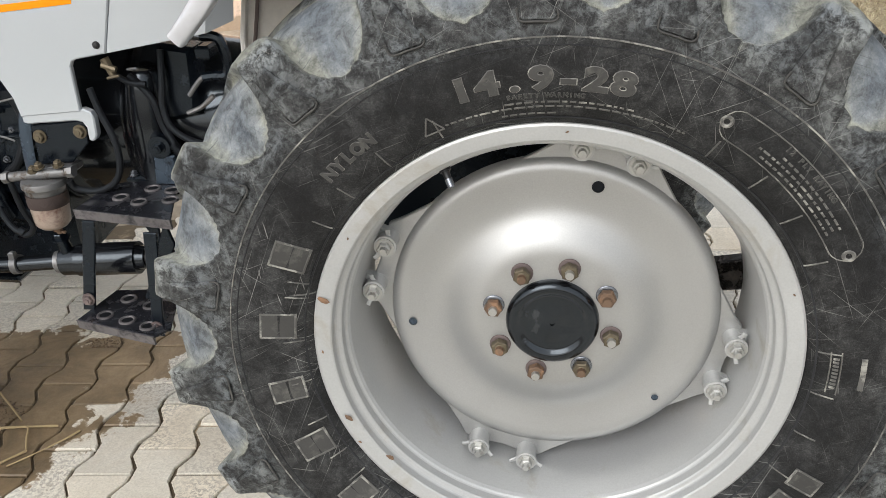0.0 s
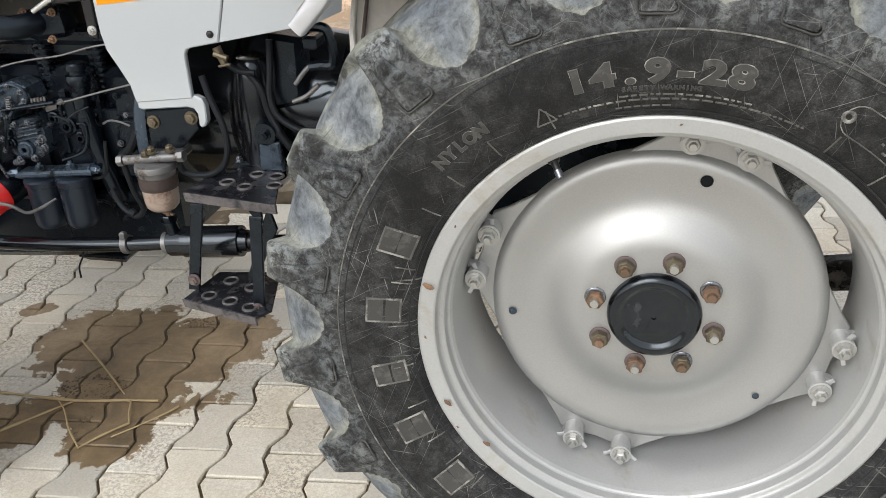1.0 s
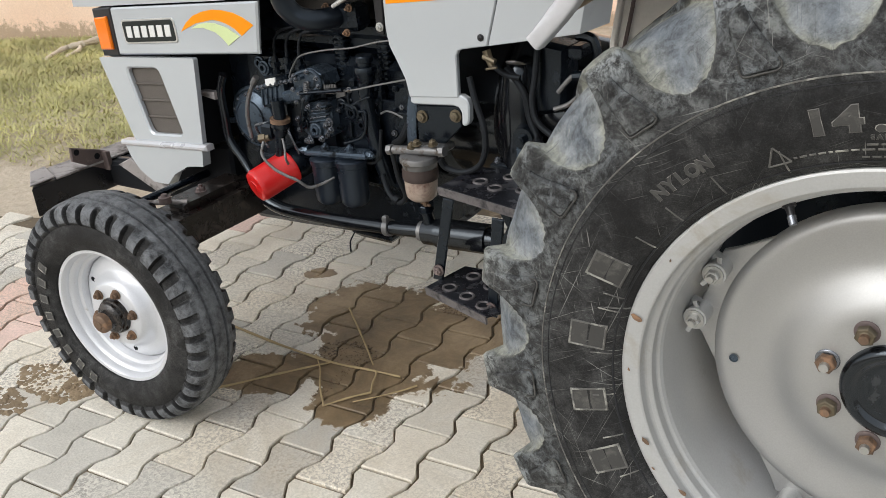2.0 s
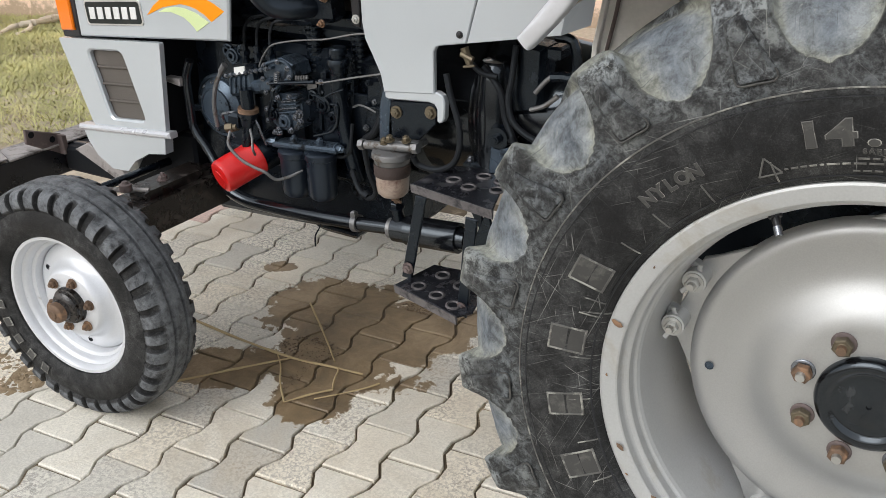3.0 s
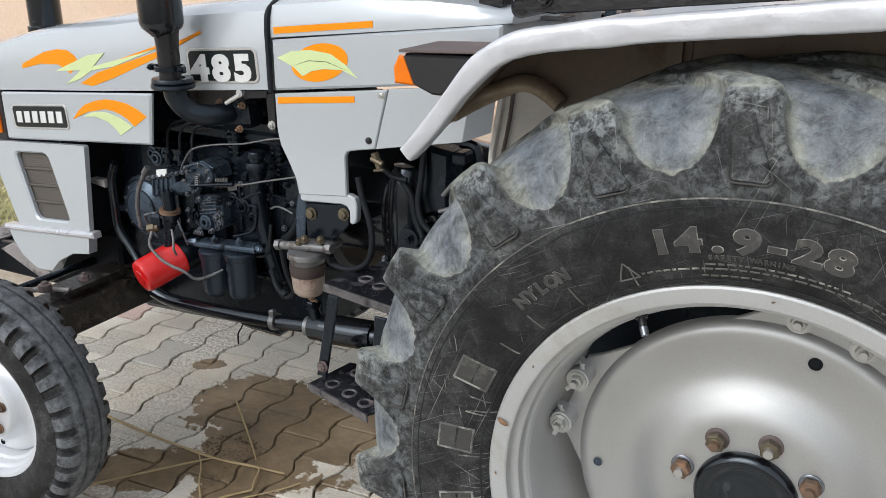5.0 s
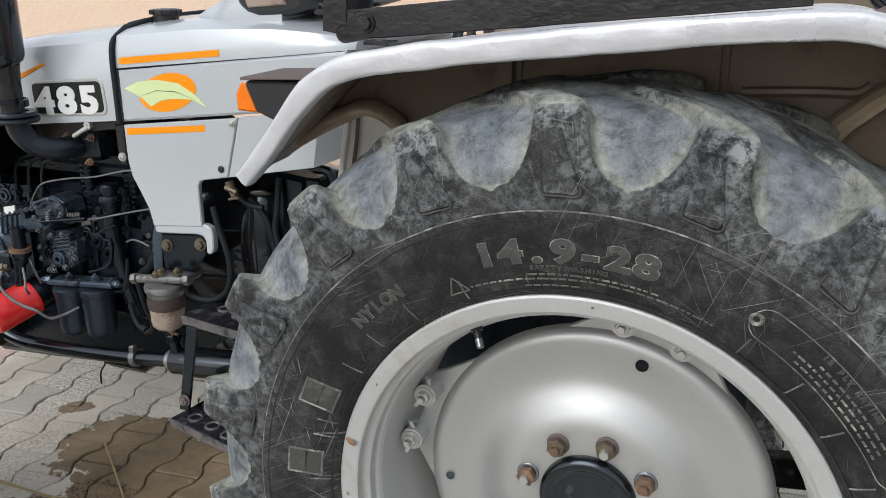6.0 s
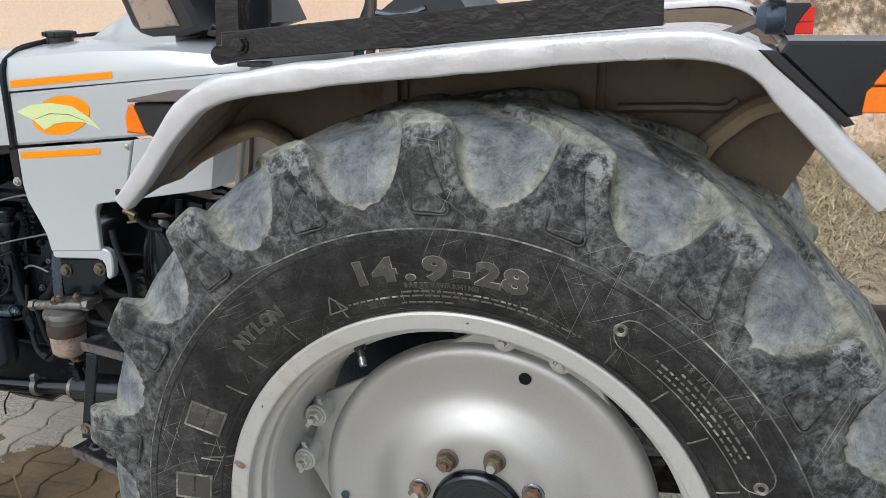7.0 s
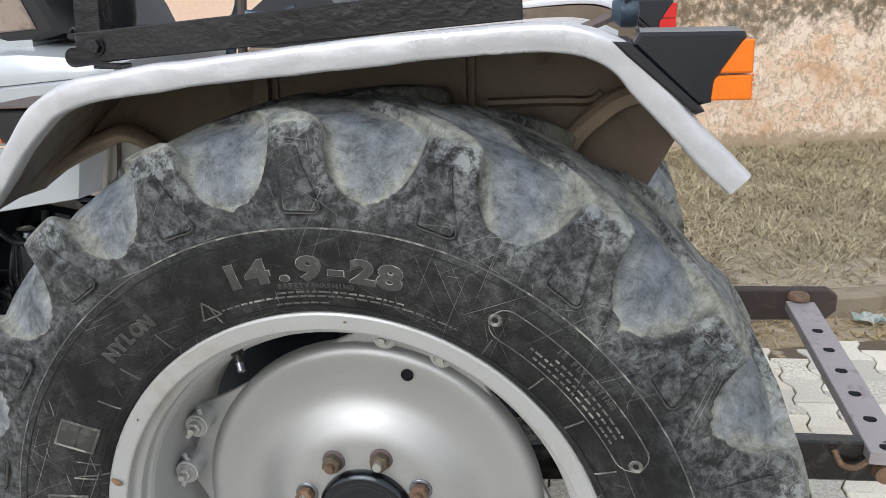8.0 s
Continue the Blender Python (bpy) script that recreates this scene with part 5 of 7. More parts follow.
# ---- fenders ----
FEND = [(-0.550, 1.152), (-0.533, 1.170), (-0.493, 1.217), (-0.458, 1.262), (-0.418, 1.303), (-0.367, 1.330), (-0.29, 1.345), (-0.20, 1.358), (-0.10, 1.370), (0.02, 1.384), (0.15, 1.398), (0.26, 1.406), (0.315, 1.401), (0.355, 1.385), (0.389, 1.352), (0.421, 1.319), (0.451, 1.286), (0.486, 1.253), (0.507, 1.233)]
INNER = [(-0.695, 1.102), (-0.645, 1.150), (-0.590, 1.203), (-0.535, 1.256), (-0.470, 1.300), (-0.40, 1.326), (-0.30, 1.343), (-0.20, 1.358), (-0.10, 1.370), (0.02, 1.384), (0.15, 1.398), (0.26, 1.404), (0.315, 1.399), (0.355, 1.383), (0.385, 1.350), (0.407, 1.318), (0.424, 1.286), (0.442, 1.252), (0.455, 1.225)]


def rail(bm, points):
    """A flattened, dented edge roll: broad face to the side, rounded above and below."""
    path = smooth_path(points, 9)
    rings = []
    for i, p in enumerate(path):
        d = (path[min(i + 1, len(path) - 1)] - path[max(i - 1, 0)]).normalized()
        up = Vector((-d.z, 0, d.x))
        n = noise.noise(p * 16) * 0.0028 + noise.noise(p * 55) * 0.001
        ring = []
        for k in range(28):
            a = 2 * math.pi * k / 28
            c, s = math.cos(a), math.sin(a)
            ring.append(p + Vector((0, 0.0165 * math.copysign(abs(c) ** 0.42, c), 0)) + up * ((0.0183 - 0.0040 * (1 - smooth01((p.x + 0.54) / 0.17)) + n * 0.7) * math.copysign(abs(s) ** 0.55, s)) + Vector((0, noise.noise((p.x * 20, k * 0.35, p.z * 20)) * 0.0012, 0)))
        rings.append(ring)
    loft(bm, rings)


def fender_unit(side):
    """side 1: the near fender; -1: the far one, mirrored over the tractor's middle."""
    def at(x, y, z):
        return (x, y if side > 0 else 2 * MID - y, z)

    def sheet(bm):
        a = smooth_path([(x, 0, z) for x, z in FEND], 5)
        b = smooth_path([(x, 0, z) for x, z in INNER], 5)
        loft(bm, [[at(p.x, 0.085, p.z - 0.002), at((p.x + q.x) / 2, 0.26, (p.z + q.z) / 2 + 0.006), at(q.x, 0.43, q.z + 0.004), at(q.x, 0.43, q.z), at((p.x + q.x) / 2, 0.26, (p.z + q.z) / 2 + 0.002), at(p.x, 0.085, p.z - 0.008)] for p, q in zip(a, b)])
    fender = piece("fender", mesh(sheet), UNDER, "sheet-steel fender, dusty brown beneath")
    part("fender_top", mesh(lambda b: loft(b, [[at(x, 0.09, z + 0.001), at(x, 0.26, z + 0.010), at(x, 0.43, z + 0.008), at(x, 0.43, z + 0.006), at(x, 0.26, z + 0.008), at(x, 0.09, z - 0.001)] for x, z in [(v.x, v.z) for v in smooth_path([(a, 0, c) for a, c in FEND[4:14]], 3)]])), FENDERPAINT, fender, "white-painted fender top")
    part("fender_rail", mesh(lambda b: rail(b, [at(x, 0.07, z) for x, z in FEND])), FENDERPAINT, fender, "white-painted dented tubular fender edge")

    def wall(bm):
        top = [(v.x, v.z + 0.002) for v in smooth_path([(x, 0, z) for x, z in INNER], 3)]
        arch = [(-0.436, 1.165), (-0.440, 1.185), (-0.462, 1.199), (-0.49, 1.212), (-0.52, 1.213), (-0.565, 1.195)]
        slab(bm, [*top, (0.405, 1.13), (0.34, 1.02), (0.2, 0.96), (-0.3, 0.96), (-0.42, 1.10), *arch], *((0.424, 0.432) if side > 0 else (2 * MID - 0.424, 2 * MID - 0.432)), 0.0)
    part("fender_inner_wall", mesh(wall), UNDER, fender, "dusty brown inner fender sheet")
    part("fender_rib", mesh(lambda b: tube(b, [at(*p) for p in ((-0.624, 0.345, 1.158), (-0.593, 0.395, 1.180), (-0.553, 0.414, 1.200), (-0.52, 0.414, 1.213), (-0.49, 0.412, 1.212), (-0.46, 0.410, 1.199), (-0.436, 0.408, 1.182))], 0.0165, 14, 6)), RIBTAN, fender, "rolled tan edge of the wheel arch")
    part("fender_rib", mesh(lambda b: tube(b, [at(*p) for p in ((0.425, 0.40, 1.308), (0.365, 0.40, 1.292), (0.325, 0.40, 1.262), (0.288, 0.40, 1.222), (0.262, 0.40, 1.15))], 0.018, 10, 6)), RIBTAN, fender, "rolled tan edge of the wheel arch")
    for x in (-0.238, 0.103):
        part("fender_stiffener", mesh(lambda b: block(b, at(x, 0.412, 1.245), (0.026, 0.024, 0.23), 0.006), lambda b: block(b, at(x, 0.42, 1.245), (0.05, 0.008, 0.24), 0.003)), UNDER, fender, "upright brown stiffener")
    part("fender_bead", mesh(lambda b: tube(b, [at(0.15, 0.420, 1.277), at(0.26, 0.420, 1.283), at(0.315, 0.420, 1.284), at(0.335, 0.42, 1.296)], 0.009, 8, 4)), UNDER, fender, "pressed bead in the sheet")
    # tail lamp
    hs = (0.055, 0.165) if side > 0 else (2 * MID - 0.055, 2 * MID - 0.165)
    part("tail_lamp_bracket", mesh(lambda b: slab(b, [(0.348, 1.402), (0.368, 1.401), (0.459, 1.322), (0.448, 1.318), (0.365, 1.386)], hs[0] - 0.006 * side, hs[1] + 0.006 * side, 0.003)), PLASTIC, fender, "black rubber lamp bracket")
    part("tail_lamp_housing", mesh(lambda b: slab(b, [(0.372, 1.398), (0.380, 1.412), (0.497, 1.414), (0.500, 1.408), (0.490, 1.392), (0.468, 1.357), (0.466, 1.332), (0.450, 1.328)], *hs, 0.004)), LAMPBLACK, fender, "black tail lamp housing")
    lens, words = (LENS, "ribbed amber lamp lens") if side > 0 else (REDLENS, "ribbed red lamp lens")
    for pts in ([(0.468, 1.3655), (0.510, 1.3665), (0.509, 1.405), (0.495, 1.405)], [(0.462, 1.3335), (0.511, 1.3355), (0.510, 1.3645), (0.462, 1.3625)]):
        part("tail_lamp_lens", mesh(lambda b: slab(b, pts, hs[0] + 0.003 * side, hs[1] - 0.003 * side, 0.002)), lens, fender, words)
    for k in range(5):
        part("lens_rib", mesh(lambda b: block(b, at(0.5105, 0.06, 1.342 + 0.0055 * k), (0.003, 0.006, 0.002), 0.0008)), lens, fender)
    # front side lamp
    fs = (0.335, 0.455) if side > 0 else (2 * MID - 0.335, 2 * MID - 0.455)
    part("front_lamp_housing", mesh(lambda b: slab(b, [(-0.724, 1.255), (-0.719, 1.262), (-0.552, 1.266), (-0.640, 1.19), (-0.662, 1.190), (-0.703, 1.206)], *fs, 0.005)), PLASTIC, fender, "black front side lamp housing")
    part("front_lamp_lens", mesh(lambda b: slab(b, [(-0.736, 1.258), (-0.722, 1.256), (-0.700, 1.203), (-0.746, 1.205), (-0.748, 1.235)], fs[0] + 0.004 * side, fs[1] - 0.004 * side, 0.004)), LENS, fender, "cracked amber front lamp lens")
    part("lamp_cover", mesh(lambda b: slab(b, [(-0.730, 1.264), (-0.552, 1.272), (-0.552, 1.277), (-0.730, 1.269)], fs[0] - 0.004 * side, fs[1] + 0.03 * side, 0.001)), OLDRUST, fender, "rusty brown lamp top plate")
    return fender


near_fender = fender_unit(1)
fender_unit(-1)
bar = piece("toolbar", mesh(lambda b: slab(b, [(-0.377, 1.372), (-0.375, 1.408), (0.236, 1.470), (0.238, 1.425), (0.0, 1.402), (-0.33, 1.370)], 0.094, 0.102, 0.0015), lambda b: slab(b, [(-0.33, 1.371), (0.238, 1.426), (0.238, 1.432), (-0.33, 1.377)], 0.102, 0.140, 0.001)), BARBLACK, "chipped black angle bar bolted along the fender")
part("bar_bolt", mesh(lambda b: hexnut(b, (-0.345, 0.094, 1.391), (0, -1, 0), 0.010, 0.007, 0.004, 0.001)), BARBLACK, bar, "hexagonal bolt head")
part("bar_tube", mesh(lambda b: lathe(b, [(0.0, 0.0), (0.011, 0.0), (0.0135, -0.002), (0.014, 0.0), (0.014, 0.12), (0.0, 0.12)], (-0.383, 0.10, 1.375), 20)), BARBLACK, bar, "short black tube end")
part("bar_shim", mesh(lambda b: block(b, (-0.325, 0.098, 1.3645), (0.04, 0.03, 0.006), 0.001)), BARBLACK, bar, "black packing plate")

# ---- driver's place ----
dash = piece("dashboard", mesh(lambda b: slab(b, [(-0.905, 1.385), (-0.885, 1.366), (-0.855, 1.358), (-0.79, 1.362), (-0.73, 1.378), (-0.75, 1.42), (-0.80, 1.50), (-0.955, 1.50)], 0.592, 1.088, 0.012)), PLASTIC, "black moulded dashboard pod")
part("dash_glass", mesh(lambda b: slab(b, [(-0.875, 1.378), (-0.78, 1.386), (-0.82, 1.47), (-0.915, 1.47)], 0.586, 0.594, 0.003)), BOWL, dash, "brownish dashboard side window")
part("dash_bracket", mesh(lambda b: block(b, (-0.70, 0.60, 1.372), (0.03, 0.02, 0.012), 0.003), lambda b: tube(b, [(-0.715, 0.6, 1.372), (-0.705, 0.6, 1.388), (-0.692, 0.6, 1.376)], 0.004, 8, 4)), PLASTIC, dash, "small black catch")
piece("steering_column", mesh(lambda b: lathe(b, [(0.052, 1.310), (0.056, 1.322), (0.036, 1.330), (0.034, 1.338), (0.05, 1.352), (0.06, 1.40), (0.06, 1.62), (0.0, 1.62)], (-0.735, 0.78, 0.0), 28, "z")), HOSE, "black steering column with rubber boot")
piece("canopy_post", mesh(lambda b: block(b, (-0.650, 0.60, 1.56), (0.052, 0.05, 0.46), 0.006, (0, 3, 0))), BARBLACK, "black flat post")
lev = piece("control_lever", mesh(lambda b: tube(b, [(-0.55, 0.95, 1.20), (-0.525, 0.95, 1.36), (-0.50, 0.95, 1.44), (-0.515, 0.95, 1.60)], 0.014, 10, 5, 0.5)), IRON, "bent blue-grey control lever")
piece("control_lever", mesh(lambda b: tube(b, [(-0.49, 0.9, 1.2), (-0.476, 0.9, 1.42), (-0.47, 0.9, 1.6)], 0.011, 10, 4)), OLDRUST, "brown upright lever")
seat = piece("seat_base", mesh(lambda b: block(b, (-0.30, 0.9, 1.36), (0.20, 0.30, 0.16), 0.03)), PLASTIC, "black seat base")
part("seat_slide", mesh(lambda b: tube(b, [(-0.40, 0.74, 1.41), (-0.34, 0.74, 1.405), (-0.29, 0.74, 1.42)], 0.008, 8, 4)), IRON, seat, "bright seat slide rail")
sheet = piece("platform_sheet", mesh(lambda b: slab(b, [(-0.576, 1.205), (-0.600, 1.060), (-0.602, 1.000), (-0.44, 1.000), (-0.44, 1.205)], 0.480, 0.486, 0.002)), CREAM, "pale dusty upright sheet beside the platform")
part("sheet_edge", mesh(lambda b: slab(b, [(-0.583, 1.205), (-0.607, 1.060), (-0.609, 1.000), (-0.598, 1.000), (-0.596, 1.060), (-0.572, 1.205)], 0.466, 0.488, 0.002)), CREAM, sheet, "folded pale edge")
part("sheet_rod", mesh(lambda b: tube(b, [(-0.560, 0.475, 1.19), (-0.565, 0.472, 1.13), (-0.582, 0.472, 1.04)], 0.004, 8, 4)), OLDRUST, sheet, "thin rusty rod")
piece("platform", mesh(lambda b: block(b, (-0.22, 0.84, 1.03), (0.40, 0.62, 0.03), 0.006)), BARBLACK, "black footplate")
lamp2 = piece("work_lamp", mesh(lambda b: lathe(b, [(0.0, 0.0), (0.012, 0.0), (0.022, 0.012), (0.022, 0.028), (0.020, 0.034), (0.0, 0.036)], (0.345, 0.20, 1.432), 20, "x")), IRON, "small chrome work lamp")
part("lamp_bracket", mesh(lambda b: tube(b, [(0.30, 0.20, 1.405), (0.33, 0.20, 1.418), (0.36, 0.20, 1.432)], 0.007, 8, 4)), OLDRUST, lamp2, "rusty lamp bracket")

# ---- engine bay, on the near side ----
engine = piece("engine_block", mesh(
    lambda b: block(b, (-1.48, 0.85, 0.74), (0.62, 0.40, 0.36), 0.02)), BLACK, "black cast engine block")
part("cylinder_head", mesh(lambda b: block(b, (-1.46, 0.85, 0.99), (0.56, 0.34, 0.13), 0.02)), BLACK, engine, "black cylinder head")
part("sump_flange", mesh(lambda b: block(b, (-1.48, 0.645, 0.60), (0.60, 0.035, 0.03), 0.006)), BLACK, engine)
for k in range(6):
    part("block_rib", mesh(lambda b: block(b, (-1.66 + 0.085 * k, 0.645, 0.74), (0.018, 0.02, 0.26), 0.005)), BLACK, engine)
part("rocker_cover", mesh(lambda b: block(b, (-1.46, 0.86, 1.055), (0.54, 0.20, 0.06), 0.02)), BLACK, engine, "black rocker cover")
piece("oil_sump", mesh(lambda b: slab(b, [(-1.93, 0.40), (-1.90, 0.36), (-1.72, 0.37), (-1.52, 0.385), (-1.30, 0.42), (-1.18, 0.46), (-1.18, 0.60), (-1.95, 0.60)], 0.68, 1.02, 0.02)), BLACK, "black oil sump")
for k in range(9):
    a = -1.80 + 0.07 * k
    part("sump_bolt", mesh(lambda b: hexnut(b, (a, 0.682, 0.565), (0, -1, 0), 0.008, 0.006, 0.004, 0.002)), IRON, engine)
piece("front_timing_cover", mesh(lambda b: slab(b, [(-1.92, 0.50), (-1.80, 0.50), (-1.78, 0.95), (-1.90, 0.95)], 0.66, 1.02, 0.02)), BLACK, "black timing cover")
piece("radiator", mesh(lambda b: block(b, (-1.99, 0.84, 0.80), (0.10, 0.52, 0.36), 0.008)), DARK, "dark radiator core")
# coil-like cooling fins on the pushrod tubes
for x in (-1.452, -1.308):
    def fins(bm):
        rod(bm, (x, 0.67, 0.80), (x, 0.67, 1.02), 0.014)
        for k in range(9):
            rod(bm, (x, 0.67, 0.86 + 0.014 * k), (x, 0.67, 0.866 + 0.014 * k), 0.024, seg=18)
    piece("finned_tube", mesh(fins), BLACK, "black finned tube")

alt = piece("timing_gear_housing", mesh(lambda b: lathe(b, [(0.0, 0.628), (0.045, 0.628), (0.06, 0.632), (0.078, 0.645), (0.082, 0.66), (0.082, 0.72), (0.0, 0.72)], (-1.80, 0.0, 0.715), 40)), IRON, "blue-grey round gear housing")
part("housing_flange", mesh(lambda b: block(b, (-1.885, 0.66, 0.695), (0.05, 0.04, 0.02), 0.005)), IRON, alt, "grey flange ear")


def bay(u, v, y=0.57):
    """A place on the near side of the engine: u along it, v downwards."""
    return Vector((-1.812 + 0.7 * u, y, 0.907 - 0.7 * v + 0.057 * u))


def eng(u, v, y=0.575):
    """A place on the near side of the engine: u along it, v downwards, about a millimetre each."""
    return Vector((-1.67 + 0.000987 * (u - 262) - 0.0001 * (v - 170), y, 0.843 + 0.00015 * (u - 262) - 0.00076 * (v - 170)))


def eng_slab(bm, pts, y0, y1, edge=0.004):
    slab(bm, [(eng(u, v).x, eng(u, v).z) for u, v in pts], y0, y1, edge)


def eng_bolt(bm, u, v, y, r=0.006):
    hexnut(bm, eng(u, v, y), (0, -1, 0), r, r * 0.9, r * 0.5, r * 0.5, turn=u * 0.7)


def eng_boss(bm, u, v, y, r, deep=0.02):
    """A turned boss with a stepped face and a bore."""
    lathe(bm, [(r * 0.3, 0.004), (r * 0.35, 0.0), (r * 0.62, 0.0), (r * 0.68, 0.002), (r * 0.72, 0.005), (r * 0.95, 0.006), (r, 0.010), (r, deep)], eng(u, v, y), 24)


pump = piece("injection_pump", mesh(lambda b: eng_slab(b, [(262, 174), (345, 163), (350, 196), (420, 184), (425, 236), (350, 246), (268, 252)], 0.562, 0.655, 0.008)), IRON, "blue-grey injection pump housing")
part("pump_top", mesh(lambda b: eng_slab(b, [(270, 150), (345, 140), (348, 162), (268, 172)], 0.58, 0.65, 0.005)), BLACK, pump, "black pump head")
part("pump_flange", mesh(lambda b: eng_slab(b, [(258, 168), (424, 146), (426, 156), (258, 179)], 0.553, 0.60, 0.002)), IRON, pump, "grey flange along the pump")
for k in range(9):
    part("flange_bolt", mesh(lambda b: eng_bolt(b, 266 + 18 * k, 171.5 - 2.4 * k, 0.554, 0.0045)), BOLT, pump, "small flange bolt")
for k in range(4):
    part("pump_rib", mesh(lambda b: eng_slab(b, [(272 + 18 * k, 182 - 2 * k), (277 + 18 * k, 181 - 2 * k), (278 + 18 * k, 240 - 2 * k), (273 + 18 * k, 241 - 2 * k)], 0.556, 0.58, 0.0015)), IRON, pump, "upright cast rib")
part("governor_cover", mesh(lambda b: eng_slab(b, [(372, 150), (392, 130), (440, 122), (478, 148), (490, 190), (470, 205), (446, 206), (428, 244), (398, 246), (384, 210)], 0.570, 0.65, 0.009)), IRON, pump, "blue-black cast governor cover")
part("governor_rim", mesh(lambda b: tube(b, [eng(388, 140, 0.568), eng(440, 128, 0.568), eng(474, 150, 0.568), eng(484, 188, 0.568), eng(448, 202, 0.568), eng(428, 236, 0.568)], 0.0045, 8, 5)), IRON, pump, "raised rim of the cover")
for u, v in ((392, 142), (438, 132), (472, 156), (480, 186), (446, 198), (426, 228), (400, 236), (388, 190), (410, 205)):
    part("pump_bolt", mesh(lambda b: eng_bolt(b, u, v, 0.566, 0.0052)), BOLT, pump, "greasy pump bolt")
part("pump_body", mesh(lambda b: eng_slab(b, [(392, 268), (428, 246), (490, 252), (506, 298), (512, 372), (482, 388), (430, 382), (394, 346)], 0.578, 0.66, 0.011)), IRON, pump, "blue-black cast lower pump body")
for k, v in enumerate((262, 272, 284, 298, 312)):
    part("pump_rib", mesh(lambda b: eng_slab(b, [(452 - 3 * k, v), (500, v - 5), (501, v + 1), (452 - 3 * k, v + 6)], 0.567, 0.60, 0.002)), BOLT if k in (1, 3) else IRON, pump, "worn horizontal rib")
part("pump_boss", mesh(lambda b: eng_boss(b, 462, 345, 0.562, 0.021)), IRON, pump, "round bored boss")
part("pump_boss", mesh(lambda b: eng_boss(b, 418, 320, 0.566, 0.015)), BLACK, pump, "plugged boss")
part("pump_boss", mesh(lambda b: eng_boss(b, 420, 285, 0.570, 0.012)), BLACK, pump, "plugged boss")
part("pump_strap", mesh(lambda b: tube(b, [eng(418, 196, 0.562), eng(424, 250, 0.560), eng(416, 300, 0.562), eng(408, 345, 0.57)], 0.0055, 8, 5, 0.6)), BLACK, pump, "black curved strap")
for u, v, r in ((436, 258, 0.006), (476, 258, 0.006), (500, 330, 0.007), (506, 365, 0.006), (440, 374, 0.006), (398, 300, 0.006), (404, 340, 0.006), (484, 378, 0.007), (512, 318, 0.009), (516, 345, 0.008), (436, 385, 0.006), (428, 385, 0.006), (445, 386, 0.006)):
    part("pump_bolt", mesh(lambda b: eng_bolt(b, u, v, 0.572, r)), BOLT, pump, "greasy pump bolt")
part("pump_label", mesh(lambda b: eng_slab(b, [(298, 142), (336, 139), (338, 166), (300, 169)], 0.548, 0.553, 0.001)), WHITE, pump, "small white tag")
part("governor_lever", mesh(lambda b: tube(b, [eng(428, 148), eng(450, 142), eng(470, 156), eng(478, 182)], 0.0040, 8, 5), lambda b: tube(b, [eng(436, 162), eng(456, 158), eng(468, 172), eng(480, 192)], 0.0030, 8, 5)), BOLT, pump, "bent governor lever frame")


def coil(bm):
    pts = []
    for k in range(46):
        a = 2 * math.pi * k / 9
        pts.append(eng(440, 166 + 0.8 * k, 0.560) + Vector((0.0065 * math.cos(a), 0.0065 * math.sin(a), 0)))
    tube(bm, pts, 0.0018, 6, 1)


part("return_spring", mesh(coil), PIPE, pump, "bright coiled return spring")
part("lever_rod", mesh(lambda b: rod(b, eng(420, 205, 0.56), eng(566, 203, 0.56), 0.0055, 0.005, 10)), BLACK, pump, "dark lever rod")
for k in range(5):
    part("stud", mesh(lambda b: rod(b, eng(496 + 9 * k, 196, 0.572), eng(496 + 9 * k, 184, 0.572), 0.0038, 0.003, 8)), PIPE, pump, "short bright stud")
part("name_tag", mesh(lambda b: eng_slab(b, [(500, 222), (532, 216), (534, 240), (502, 246)], 0.610, 0.613, 0.0005)), PIPE, pump, "small grey metal tag")
# crankcase wall beside the pump
part("crankcase_cover", mesh(lambda b: eng_slab(b, [(488, 216), (646, 212), (650, 300), (632, 392), (520, 400), (500, 330)], 0.616, 0.645, 0.006)), BLACK, engine, "black cast crankcase cover")
for u, v in ((498, 224), (545, 220), (590, 217), (636, 220), (642, 262), (644, 310), (636, 350), (625, 386), (580, 392), (535, 393), (512, 352), (505, 290)):
    part("door_bolt", mesh(lambda b: eng_bolt(b, u, v, 0.615, 0.0065)), BOLT if (u + v) % 2 else BLACK, engine, "greasy cover bolt")
for u, v, r in ((524, 268, 0.017), (560, 300, 0.024), (612, 284, 0.012), (596, 345, 0.018)):
    part("cover_boss", mesh(lambda b: eng_boss(b, u, v, 0.600, r, 0.025)), BLACK if r > 0.013 else BOLT, engine, "cast boss on the crankcase")
part("cover_rib", mesh(lambda b: eng_slab(b, [(540, 230), (547, 229), (560, 390), (552, 391)], 0.606, 0.63, 0.002), lambda b: eng_slab(b, [(530, 318), (640, 308), (641, 315), (531, 326)], 0.606, 0.63, 0.002)), BLACK, engine, "cast rib")
part("throttle_link", mesh(lambda b: tube(b, [eng(590, 262), eng(612, 248), eng(648, 236)], 0.0024, 8, 4), lambda b: tube(b, [eng(548, 252), eng(566, 256), eng(592, 276)], 0.0030, 8, 4), lambda b: tube(b, [eng(612, 284), eng(632, 292), eng(634, 340), eng(618, 380), eng(560, 398)], 0.0038, 8, 5), lambda b: tube(b, [eng(640, 250), eng(646, 275), eng(650, 300)], 0.0030, 8, 4)), BLACK, engine, "thin dark throttle linkage")
